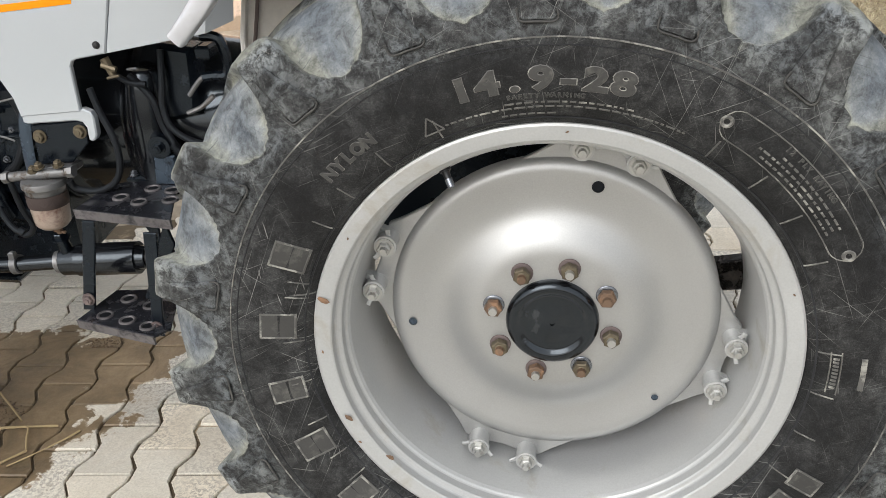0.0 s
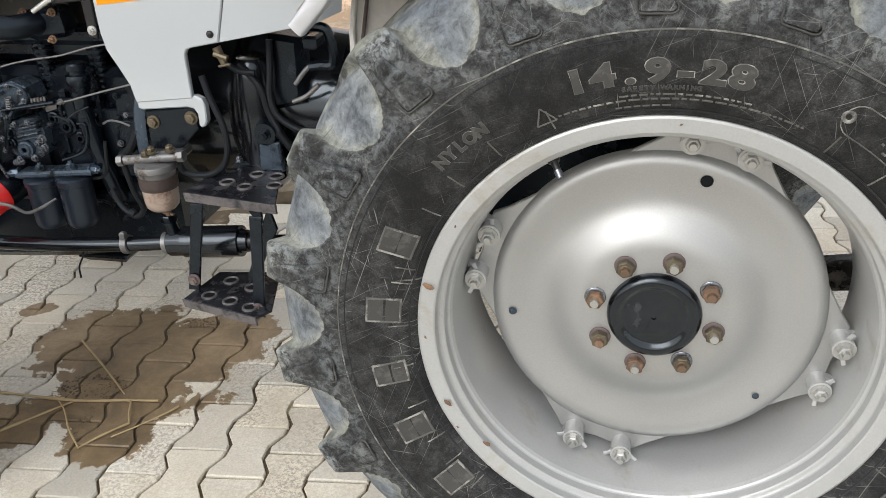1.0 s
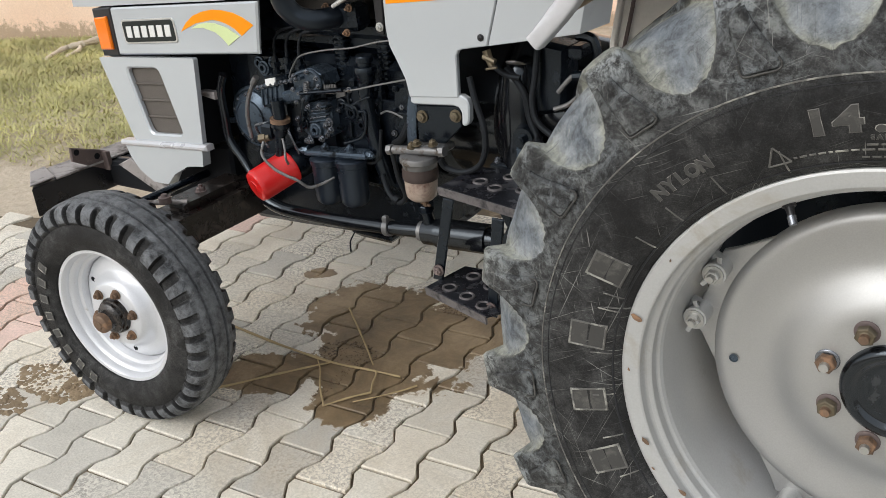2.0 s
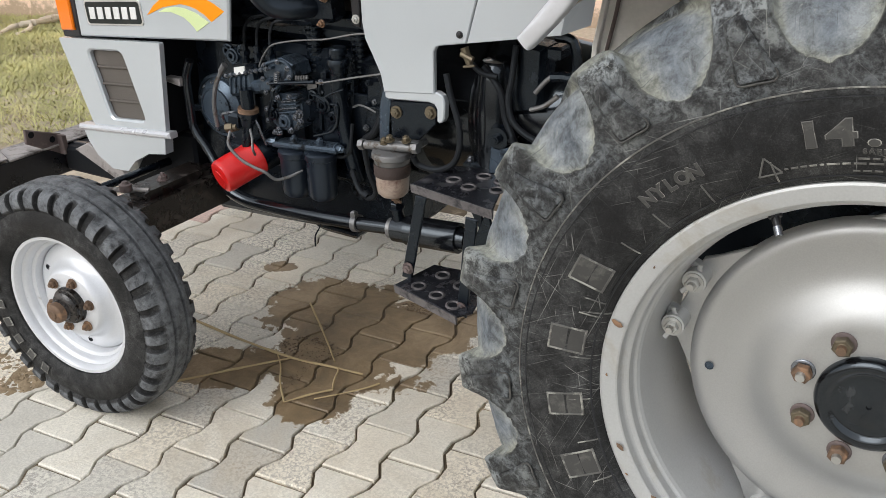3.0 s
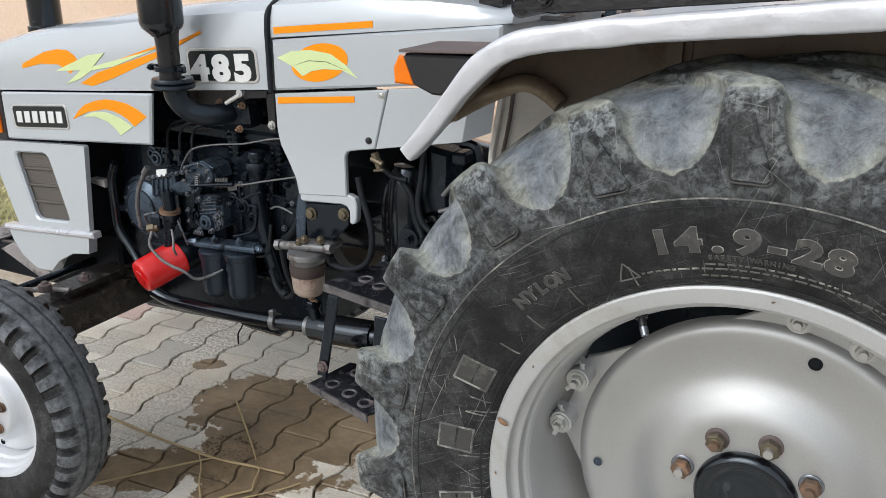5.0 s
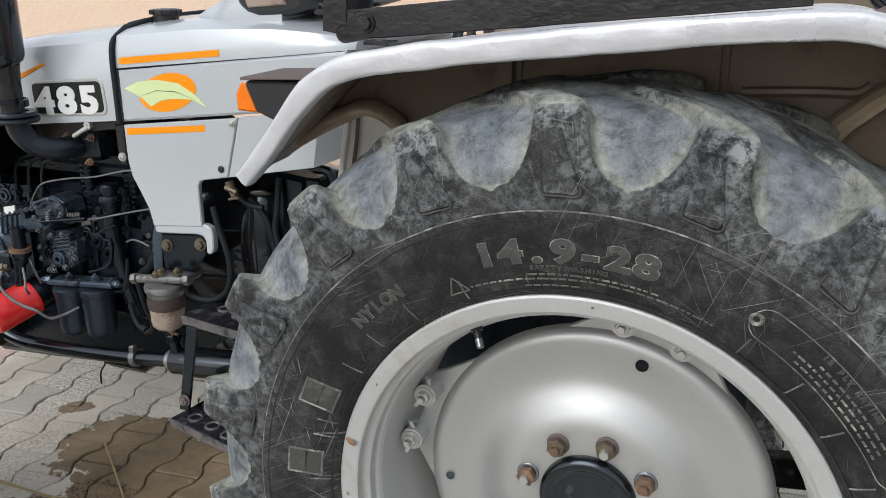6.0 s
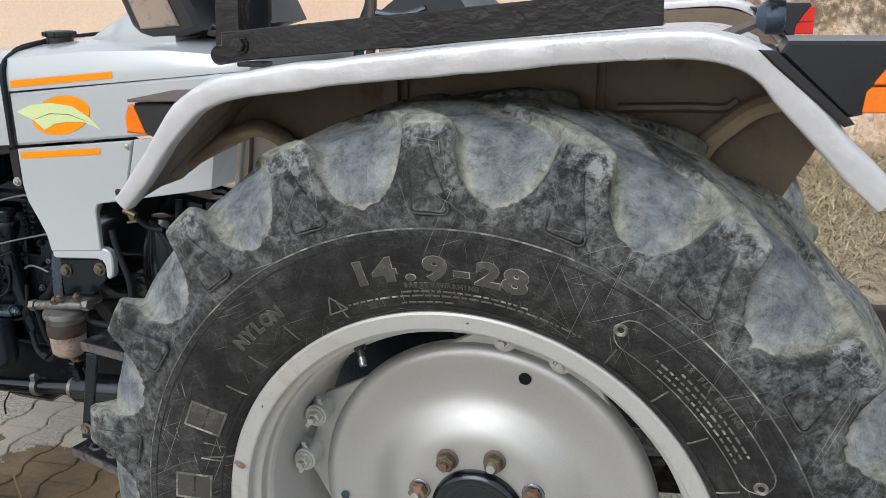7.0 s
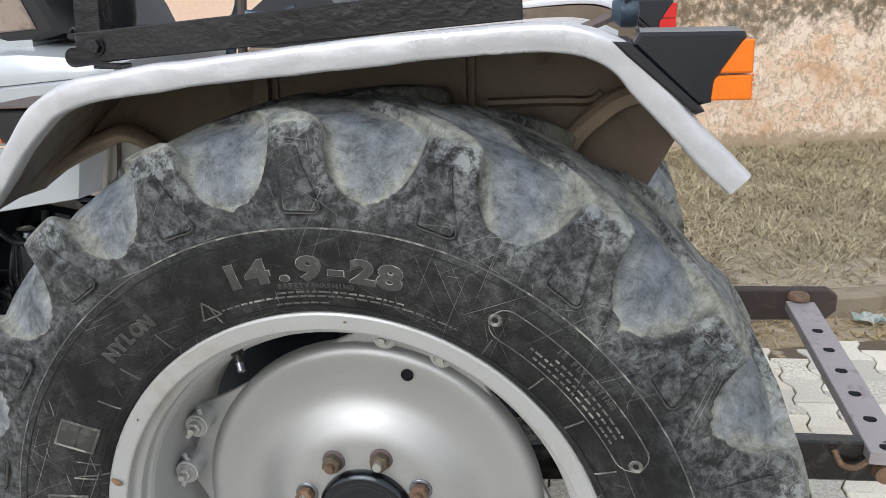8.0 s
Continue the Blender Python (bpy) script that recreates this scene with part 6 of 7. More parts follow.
# crankcase and barrels behind the filler tube
part("crankcase_cover", mesh(lambda b: eng_slab(b, [(690, 216), (800, 214), (792, 330), (740, 400), (694, 400)], 0.615, 0.645, 0.006)), BLACK, engine, "black cast crankcase cover")
for u, v in ((700, 226), (745, 222), (790, 224), (786, 280), (772, 340), (735, 388), (702, 380), (700, 300)):
    part("door_bolt", mesh(lambda b: eng_bolt(b, u, v, 0.613, 0.0065)), BOLT if u % 4 else BLACK, engine, "greasy cover bolt")
part("cover_line", mesh(lambda b: tube(b, [eng(696, 322, 0.606), eng(720, 306, 0.604), eng(748, 316, 0.604), eng(776, 344, 0.606)], 0.0040, 8, 5)), BLACK, engine, "thin curved black line")
part("casting_lump", mesh(lambda b: eng_boss(b, 205, 122, 0.63, 0.022, 0.04), lambda b: eng_boss(b, 232, 108, 0.64, 0.018, 0.04), lambda b: eng_boss(b, 178, 104, 0.64, 0.020, 0.04), lambda b: eng_slab(b, [(165, 95), (240, 92), (236, 165), (190, 170)], 0.645, 0.69, 0.01)), IRON, engine, "dull grey casting behind the pump")
for k in range(7):
    a = radians(100 + 32 * k)
    part("gear_cover_bolt", mesh(lambda b: hexnut(b, (-1.80 + 0.070 * math.cos(a), 0.642, 0.715 + 0.070 * math.sin(a)), (0, -1, 0), 0.0055, 0.005, 0.003, 0.002)), BOLT, alt, "small cover bolt")
part("gear_cover_rib", mesh(lambda b: lathe(b, [(0.050, 0.632), (0.052, 0.626), (0.055, 0.626), (0.057, 0.634)], (-1.80, 0.0, 0.715), 40)), IRON, alt, "turned rib of the housing")
part("gear_cover_rim", mesh(lambda b: lathe(b, [(0.082, 0.650), (0.090, 0.650), (0.092, 0.654), (0.092, 0.668), (0.082, 0.670)], (-1.80, 0.0, 0.715), 44)), IRON, alt, "outer rim of the housing")
part("drain_line", mesh(lambda b: tube(b, [bay(0.755, 0.27, 0.59), bay(0.745, 0.33, 0.59), bay(0.738, 0.375, 0.59), bay(0.705, 0.40, 0.59), bay(0.62, 0.402, 0.59)], 0.0045, 8, 6)), HOSE, pump, "thin dark drain line")
part("fuel_line", mesh(lambda b: tube(b, [bay(0.245, 0.25, 0.555), bay(0.195, 0.255, 0.55), bay(0.158, 0.27, 0.555), bay(0.165, 0.32, 0.565), bay(0.185, 0.365, 0.575)], 0.0042, 8, 6)), BOLT, pump, "thin grey fuel line")
part("fuel_line", mesh(lambda b: tube(b, [bay(0.33, 0.27, 0.555), bay(0.345, 0.30, 0.555), bay(0.358, 0.35, 0.56), bay(0.362, 0.375, 0.565)], 0.0036, 8, 6)), BOLT, pump, "thin grey fuel line")
for k in range(3):
    x = -1.655 + 0.045 * k
    part("pump_outlet", mesh(lambda b: rod(b, (x, 0.62, 0.865), (x, 0.62, 0.915), 0.011, 0.009, 10), lambda b: rod(b, (x, 0.62, 0.885), (x, 0.62, 0.898), 0.014, seg=6)), BLACK, pump, "black delivery union")
    part("injector_line", mesh(lambda b: tube(b, [(x, 0.62, 0.915), (x + 0.004, 0.625, 0.96), (x + 0.04, 0.63, 0.988), (x + 0.12 + 0.05 * k, 0.66, 0.995 + 0.006 * k), (x + 0.2 + 0.06 * k, 0.70, 0.99)], 0.0042, 8, 5)), HOSE, pump, "thin black injector line")
# crankcase doors behind the pump
door = part("crankcase_door", mesh(lambda b: slab(b, rounded(-1.41, 0.66, -1.22, 0.83, 0.02), 0.622, 0.636, 0.003)), BLACK, engine, "black crankcase side door")
for x in (-1.40, -1.315, -1.23):
    for z in (0.67, 0.82):
        part("door_bolt", mesh(lambda b: hexnut(b, (x, 0.622, z), (0, -1, 0), 0.008, 0.007, 0.004, 0.003)), BOLT, engine, "greasy door bolt")
part("wire", mesh(lambda b: tube(b, [(-1.271, 0.58, 0.809), (-1.25, 0.578, 0.818), (-1.225, 0.578, 0.815), (-1.203, 0.58, 0.806)], 0.0025, 6, 4)), PIPE, engine, "thin grey wire")
part("sump_pan", mesh(lambda b: block(b, (-1.47, 0.79, 0.368), (0.15, 0.12, 0.045), 0.018)), BLACK, engine, "black drain pan")
part("radiator_bracket", mesh(lambda b: slab(b, [(-1.93, 0.80), (-1.875, 0.80), (-1.875, 0.778), (-1.93, 0.785)], 0.575, 0.60, 0.002)), WORNTOP, engine, "pale chipped bracket")

sol = piece("feed_pump", mesh(
    lambda b: rod(b, (-1.594, 0.545, 0.818), (-1.592, 0.545, 0.765), 0.0175, 0.0175, 18),
    lambda b: rod(b, (-1.592, 0.545, 0.766), (-1.594, 0.545, 0.745), 0.026, 0.026, 22),
    lambda b: rod(b, (-1.594, 0.545, 0.747), (-1.60, 0.545, 0.722), 0.022, 0.018, 18),
    lambda b: block(b, (-1.632, 0.545, 0.728), (0.036, 0.04, 0.045), 0.008),
    lambda b: rod(b, (-1.600, 0.545, 0.725), (-1.612, 0.545, 0.655), 0.0145, 0.013, 14)), BLACK, "black fuel feed pump")
part("pump_ring", mesh(lambda b: rod(b, (-1.592, 0.545, 0.768), (-1.593, 0.545, 0.757), 0.0275, seg=24)), RUST, sol, "brown clamp ring")
part("banjo_union", mesh(lambda b: rod(b, (-1.660, 0.528, 0.706), (-1.636, 0.530, 0.712), 0.0135, seg=6), lambda b: rod(b, (-1.636, 0.530, 0.712), (-1.622, 0.530, 0.715), 0.010, seg=14)), BRASS, sol, "pale brass banjo union")
part("fuel_line", mesh(lambda b: tube(b, [(-1.646, 0.525, 0.704), (-1.634, 0.500, 0.672), (-1.575, 0.475, 0.653), (-1.53, 0.472, 0.640), (-1.495, 0.480, 0.628), (-1.475, 0.50, 0.604), (-1.455, 0.53, 0.606), (-1.435, 0.56, 0.618)], 0.0042, 8, 6)), PIPE, sol, "thin grey fuel line over the red filter")
part("fuel_line", mesh(lambda b: tube(b, [(-1.588, 0.54, 0.712), (-1.575, 0.53, 0.69), (-1.567, 0.52, 0.665), (-1.57, 0.53, 0.645)], 0.0035, 8, 5)), PIPE, sol, "thin grey fuel line")
piece("overflow_hose", mesh(lambda b: tube(b, [(-1.688, 0.57, 0.862), (-1.72, 0.565, 0.81), (-1.738, 0.565, 0.75), (-1.740, 0.57, 0.685)], 0.0062, 8, 6), lambda b: rod(b, (-1.683, 0.568, 0.866), (-1.700, 0.568, 0.846), 0.009, seg=8)), PIPE, "pale grey overflow hose")
piece("throttle_cable", mesh(lambda b: tube(b, [(-1.572, 0.58, 0.872), (-1.55, 0.578, 0.905), (-1.513, 0.575, 0.937), (-1.43, 0.575, 0.957), (-1.34, 0.575, 0.970), (-1.25, 0.575, 0.992), (-1.18, 0.58, 1.0)], 0.0024, 8, 6)), PIPE, "thin grey throttle cable")
piece("stop_cable", mesh(lambda b: tube(b, [(-1.525, 0.57, 0.842), (-1.44, 0.568, 0.846), (-1.356, 0.568, 0.862), (-1.27, 0.57, 0.884), (-1.17, 0.575, 0.908)], 0.0024, 8, 5)), PIPE, "thin grey stop cable")
fillt = piece("oil_filler_tube", mesh(lambda b: tube(b, [(-1.328, 0.60, 0.895), (-1.327, 0.60, 0.82), (-1.318, 0.60, 0.75), (-1.306, 0.61, 0.66), (-1.30, 0.63, 0.60)], 0.021, 18, 5)), BLACK, "thick black oil filler tube")
part("filler_neck", mesh(lambda b: lathe(b, [(0.0, 0.948), (0.020, 0.948), (0.023, 0.944), (0.023, 0.932), (0.018, 0.930), (0.018, 0.922), (0.027, 0.920), (0.029, 0.912), (0.029, 0.905), (0.026, 0.900), (0.024, 0.885), (0.021, 0.880)], (-1.325, 0.60, 0), 24, "z")), BLACK, fillt, "black ridged filler cap")
brk = piece("filter_head", mesh(lambda b: block(b, (-1.425, 0.585, 0.681), (0.215, 0.055, 0.016), 0.005, (0, -5, 0)), lambda b: [hexnut(b, (-1.53 + 0.205 * k, 0.575, 0.676 + 0.019 * k), (-1 if k == 0 else 1, -0.3, 0), 0.010, 0.02, 0.006, 0.008) for k in (0, 1)], lambda b: [hexnut(b, (x, 0.575, 0.690 + (x + 1.43) * 0.09), (0, 0, 1), 0.011, 0.010, 0.006, 0.006) for x in (-1.468, -1.382)]), IRON, "blue-grey twin filter head")
for x, z in ((-1.470, 0.660), (-1.381, 0.668)):
    can = part("filter_can", mesh(lambda b: lathe(b, [(0.0, -0.122), (0.030, -0.122), (0.037, -0.114), (0.0395, -0.100), (0.0405, -0.012), (0.044, -0.010), (0.045, 0.004), (0.040, 0.008), (0.0, 0.008)], (x, 0.575, z), 32, "z")), FILTER, brk, "dark blue-grey filter canister")
d = Vector((0.036, 0.115, 0.034)).normalized()
p0 = Vector((-1.640, 0.458, 0.588))


def red_can(bm):
    q = d.to_track_quat("Z", "Y")
    prof = [(0.0, 0.0), (0.020, 0.0), (0.022, 0.002), (0.036, 0.002), (0.043, 0.005), (0.0465, 0.012), (0.047, 0.020), (0.0475, 0.112), (0.050, 0.116), (0.050, 0.123), (0.046, 0.125), (0.0, 0.125)]
    rings = [[p0 + q @ Vector((r * math.cos(2 * math.pi * k / 36), r * math.sin(2 * math.pi * k / 36), a)) for k in range(36)] for r, a in prof]
    loft(bm, rings, caps=False)
    bmesh.ops.remove_doubles(bm, verts=bm.verts, dist=1e-6)


red = piece("oil_filter", mesh(red_can), RED, "bright red spin-on oil filter")
part("filter_boss", mesh(lambda b: rod(b, p0 + d * 0.125, p0 + d * 0.20, 0.048, 0.05, 28)), BLACK, red, "black filter boss")

# fuel filter with sediment bowl
ff = piece("fuel_filter", mesh(
    lambda b: rod(b, (-1.196, 0.525, 0.742), (-1.062, 0.525, 0.757), 0.011, 0.011, 16),
    lambda b: lathe(b, [(0.0, 0.002), (0.040, 0.002), (0.047, -0.001), (0.0485, -0.006), (0.0485, -0.014), (0.044, -0.019), (0.042, -0.030), (0.0, -0.030)], (-1.124, 0.53, 0.738), 36, "z"),
    lambda b: rod(b, (-1.200, 0.525, 0.7415), (-1.214, 0.525, 0.740), 0.0135, seg=6),
    lambda b: rod(b, (-1.060, 0.525, 0.757), (-1.044, 0.525, 0.759), 0.0135, seg=6),
    lambda b: block(b, (-1.10, 0.56, 0.752), (0.09, 0.05, 0.02), 0.005, (0, -6, 0))), PIPE, "grey fuel filter head with unions")
for x, z in ((-1.138, 0.757), (-1.122, 0.766), (-1.075, 0.772)):
    part("filter_bolt", mesh(lambda b: hexnut(b, (x, 0.522, z), (0, -0.2, 1), 0.009, 0.009, 0.005, 0.003)), BRASS, ff, "brass filter bolt")
part("sediment_bowl", mesh(lambda b: lathe(b, [(0.0, -0.120), (0.012, -0.118), (0.030, -0.113), (0.038, -0.104), (0.040, -0.09), (0.0425, -0.04), (0.043, -0.030)], (-1.124, 0.53, 0.738), 36, "z")), BOWL, ff, "brown-stained sediment bowl")
part("bowl_collar", mesh(lambda b: lathe(b, [(0.0435, -0.030), (0.0445, -0.030), (0.0448, -0.046), (0.0440, -0.058), (0.0428, -0.060), (0.0425, -0.056)], (-1.124, 0.53, 0.738), 36, "z")), DARKRUST, ff, "rust-brown band round the bowl")
part("drain_plug", mesh(lambda b: rod(b, (-1.115, 0.53, 0.620), (-1.115, 0.53, 0.605), 0.009, 0.006, 8), lambda b: rod(b, (-1.128, 0.53, 0.612), (-1.101, 0.53, 0.608), 0.004, seg=8)), RUST, ff, "rusty drain tap")
piece("fuel_hose", mesh(lambda b: tube(b, [(-0.988, 0.56, 0.935), (-0.975, 0.558, 0.885), (-0.952, 0.555, 0.82), (-0.950, 0.553, 0.765), (-0.968, 0.55, 0.725), (-1.010, 0.548, 0.705), (-1.055, 0.54, 0.712), (-1.063, 0.53, 0.735)], 0.0075, 10, 6)), HOSE, "looped black fuel hose")
piece("fuel_hose", mesh(lambda b: tube(b, [(-1.206, 0.53, 0.735), (-1.205, 0.545, 0.66), (-1.198, 0.56, 0.605), (-1.225, 0.565, 0.580), (-1.26, 0.57, 0.60), (-1.30, 0.60, 0.63)], 0.007, 10, 6), lambda b: rod(b, (-1.228, 0.565, 0.585), (-1.240, 0.566, 0.592), 0.010, seg=10)), HOSE, "black fuel hose with clip")

# panel bracket with two brass bolts
bkt = piece("panel_bracket", mesh(lambda b: slab(b, [(-1.138, 0.852), (-1.010, 0.866), (-1.012, 0.815), (-1.060, 0.768), (-1.138, 0.762)], 0.552, 0.560, 0.002)), BLACK, "black panel bracket plate")
for x, z in ((-1.121, 0.828), (-1.025, 0.841)):
    part("bracket_bolt", mesh(lambda b: hexnut(b, (x, 0.552, z), (0, -1, 0), 0.0115, 0.009, 0.006, 0.0015)), BRASS, bkt, "dull brown hexagonal bolt")
piece("support_strap", mesh(lambda b: tube(b, [(-1.158, 0.575, 0.872), (-1.168, 0.572, 0.83), (-1.172, 0.57, 0.76), (-1.172, 0.57, 0.70)], 0.016, 10, 4, 0.3)), IRON, "blue-grey flat support strap")
piece("engine_hose", mesh(lambda b: tube(b, [(-1.20, 0.60, 0.90), (-1.185, 0.60, 0.86), (-1.195, 0.60, 0.80), (-1.225, 0.60, 0.745), (-1.26, 0.61, 0.72)], 0.010, 10, 5)), HOSE, "black engine hose")

# clutch housing and gearbox
bell = piece("clutch_housing", mesh(
    lambda b: lathe(b, [(0.0, -1.17), (0.215, -1.17), (0.225, -1.16), (0.225, -1.13), (0.205, -1.12), (0.195, -0.98), (0.215, -0.955), (0.222, -0.93), (0.19, -0.90), (0.17, -0.72), (0.2, -0.70), (0.2, -0.66), (0.0, -0.66)], (0, 0.84, 0.80), 44, "x")), GLOSSBLACK, "glossy black clutch housing")
piece("gearbox", mesh(lambda b: block(b, (-0.36, 0.84, 0.70), (0.66, 0.36, 0.40), 0.04), lambda b: block(b, (0.06, 0.84, 0.74), (0.30, 0.40, 0.42), 0.06)), BLACK, "black gearbox casting")
part("housing_bolt", mesh(lambda b: hexnut(b, (-0.877, 0.60, 0.789), (0, -1, 0), 0.011, 0.010, 0.006, 0.003), lambda b: rod(b, (-0.877, 0.60, 0.789), (-0.877, 0.72, 0.789), 0.026, 0.030, 22)), BLACK, bell, "large bolt boss")
part("housing_lug", mesh(lambda b: slab(b, [(-0.90, 0.70), (-0.84, 0.70), (-0.845, 0.77), (-0.895, 0.77)], 0.60, 0.62, 0.004)), IRON, bell, "grey lug under the boss")
for k, pts in enumerate(([(-0.927, 0.62, 0.946), (-0.90, 0.62, 0.92), (-0.878, 0.62, 0.885), (-0.866, 0.62, 0.83), (-0.826, 0.61, 0.765), (-0.79, 0.61, 0.72)], [(-0.850, 0.63, 1.0), (-0.853, 0.62, 0.93), (-0.858, 0.615, 0.88), (-0.845, 0.61, 0.835), (-0.806, 0.61, 0.805), (-0.75, 0.61, 0.79)], [(-0.975, 0.62, 0.98), (-0.955, 0.61, 0.955), (-0.92, 0.605, 0.935), (-0.885, 0.61, 0.93)])):
    piece("cable_harness", mesh(lambda b: tube(b, pts, 0.0085 - 0.001 * k, 10, 6)), HOSE, "black ribbed cable harness")


def ribbed(bm):
    for k in range(16):
        f = k / 15
        p = Vector((-0.846, 0.606, 0.795)).lerp(Vector((-0.80, 0.606, 0.735)), f)
        rod(bm, p, p + Vector((0.0016, 0, -0.002)), 0.0105, seg=12)


piece("corrugated_hose", mesh(ribbed, lambda b: rod(b, (-0.846, 0.606, 0.795), (-0.80, 0.606, 0.735), 0.008)), HOSE, "corrugated black hose")
piece("fuel_tap", mesh(lambda b: rod(b, (-0.950, 0.575, 0.995), (-0.936, 0.575, 0.958), 0.010, 0.008, 10), lambda b: rod(b, (-0.955, 0.57, 0.982), (-0.925, 0.57, 0.972), 0.007, seg=8), lambda b: rod(b, (-0.945, 0.565, 0.955), (-0.915, 0.56, 0.962), 0.003, seg=8)), BRASS, "brass fuel tap")
for pts in ([(-0.80, 0.63, 0.90), (-0.77, 0.63, 0.935), (-0.745, 0.63, 0.95)], [(-0.81, 0.63, 0.86), (-0.775, 0.63, 0.875), (-0.745, 0.63, 0.90)]):
    piece("brake_rod", mesh(lambda b: tube(b, pts, 0.0055, 8, 4)), PIPE, "worn steel brake rod")
ped = piece("pedal_lever", mesh(lambda b: tube(b, [(-0.757, 0.62, 0.944), (-0.73, 0.62, 0.948), (-0.705, 0.62, 0.95), (-0.699, 0.62, 0.975), (-0.706, 0.62, 1.015), (-0.718, 0.62, 1.03), (-0.75, 0.62, 1.032)], 0.011, 8, 5)), BLACK, "black bent pedal lever")
part("pedal_pivot", mesh(lambda b: block(b, (-0.742, 0.62, 1.000), (0.03, 0.05, 0.03), 0.006)), BLACK, ped, "black pivot block")
piece("gearbox_side_cover", mesh(lambda b: slab(b, [(-0.88, 0.83), (-0.79, 0.85), (-0.785, 1.0), (-0.86, 1.01)], 0.64, 0.72, 0.012)), BLACK, "black side cover")

# the upright barrel before the gearbox
barrel = piece("steering_box", mesh(lambda b: lathe(b, [(0.0, 0.955), (0.034, 0.952), (0.042, 0.940), (0.045, 0.91), (0.052, 0.86), (0.054, 0.80), (0.050, 0.74), (0.046, 0.70), (0.050, 0.69), (0.050, 0.66), (0.0, 0.65)], (-0.915, 0.665, 0.0), 32, "z")), GLOSSBLACK, "glossy black rounded steering box")
part("box_flange", mesh(lambda b: block(b, (-0.915, 0.672, 0.70), (0.13, 0.10, 0.018), 0.005)), BLACK, barrel, "black mounting flange")
for x in (-0.965, -0.865):
    part("flange_bolt", mesh(lambda b: hexnut(b, (x, 0.632, 0.709), (0, 0, 1), 0.008, 0.008, 0.004, 0.003)), BOLT, barrel, "flange bolt")

# exhaust
ex = piece("exhaust", mesh(lambda b: lathe(b, [(0.026, 1.236), (0.029, 1.240), (0.047, 1.256), (0.051, 1.266), (0.0515, 1.272), (0.0515, 1.95), (0.04, 1.99), (0.03, 2.2), (0.0, 2.2)], (-1.472, 0.47, 0), 36, "z")), GLOSSBLACK, "black upright exhaust silencer")
part("exhaust_neck", mesh(lambda b: lathe(b, [(0.030, 1.246), (0.0265, 1.205), (0.0265, 1.135), (0.030, 1.132)], (-1.466, 0.475, 0), 28, "z")), BARBLACK, ex, "scorched black exhaust neck")


def clamp_ring(bm):
    lathe(bm, [(0.032, 1.168), (0.0365, 1.167), (0.0365, 1.156), (0.032, 1.155)], (-1.466, 0.475, 0), 28, "z")
    for s in (-1, 1):
        block(bm, (-1.466 + s * 0.045, 0.468, 1.1615), (0.022, 0.010, 0.016), 0.002)
        hexnut(bm, (-1.466 + s * 0.050, 0.463, 1.1615), (0, -1, 0), 0.006, 0.005, 0.003, 0.004)


part("exhaust_clamp", mesh(clamp_ring), BLACK, ex, "black exhaust clamp with bolts")
part("exhaust_flange", mesh(lambda b: lathe(b, [(0.031, 1.138), (0.048, 1.138), (0.050, 1.133), (0.050, 1.129), (0.046, 1.127), (0.052, 1.124), (0.053, 1.117), (0.050, 1.113), (0.030, 1.112)], (-1.463, 0.478, 0), 32, "z")), BLACK, ex, "black double flange")
part("exhaust_elbow", mesh(lambda b: tube(b, [(-1.463, 0.478, 1.118), (-1.460, 0.482, 1.090), (-1.443, 0.50, 1.058), (-1.412, 0.525, 1.043), (-1.385, 0.57, 1.043), (-1.37, 0.65, 1.045)], 0.0265, 20, 6)), BLACK, ex, "black exhaust elbow")
man = piece("manifold", mesh(lambda b: block(b, (-1.365, 0.60, 1.04), (0.10, 0.05, 0.07), 0.012, (0, -6, 0)), lambda b: block(b, (-1.45, 0.66, 1.0), (0.5, 0.05, 0.05), 0.015)), BLACK, "black exhaust manifold")
for x, z in ((-1.405, 1.068), (-1.332, 1.068), (-1.345, 1.008)):
    part("manifold_nut", mesh(lambda b: hexnut(b, (x, 0.572, z), (0, -1, 0), 0.007, 0.008, 0.004, 0.006)), RUST, man, "rusty manifold nut")
piece("heat_shield", mesh(lambda b: slab(b, [(-1.60, 0.96), (-1.24, 1.0), (-1.24, 1.115), (-1.60, 1.085)], 0.655, 0.665, 0.002)), OILY, "dark brown heat shield")
cat = piece("bonnet_latch", mesh(lambda b: slab(b, [(-1.345, 1.084), (-1.240, 1.096), (-1.240, 1.116), (-1.345, 1.108)], 0.556, 0.566, 0.002), lambda b: slab(b, [(-1.243, 1.016), (-1.222, 1.012), (-1.220, 1.11), (-1.246, 1.105)], 0.558, 0.566, 0.002)), BARBLACK, "black latch bracket")
part("latch_handle", mesh(lambda b: rod(b, (-1.317, 0.556, 1.102), (-1.317, 0.545, 1.102), 0.010, seg=16), lambda b: rod(b, (-1.313, 0.545, 1.100), (-1.356, 0.540, 1.076), 0.006, 0.0055, 12)), CHROME, cat, "pale metal latch handle")
part("latch_bolt", mesh(lambda b: hexnut(b, (-1.231, 0.558, 1.032), (0, -1, 0), 0.008, 0.006, 0.004, 0.003)), STEEL, cat, "latch bolt")
piece("air_intake", mesh(lambda b: lathe(b, [(0.062, 1.10), (0.062, 1.155), (0.055, 1.158), (0.055, 1.7), (0.09, 1.72), (0.09, 1.85), (0.0, 1.87)], (-2.58, 1.0, 0), 30, "z")), GLOSSBLACK, "black upright air intake pipe")

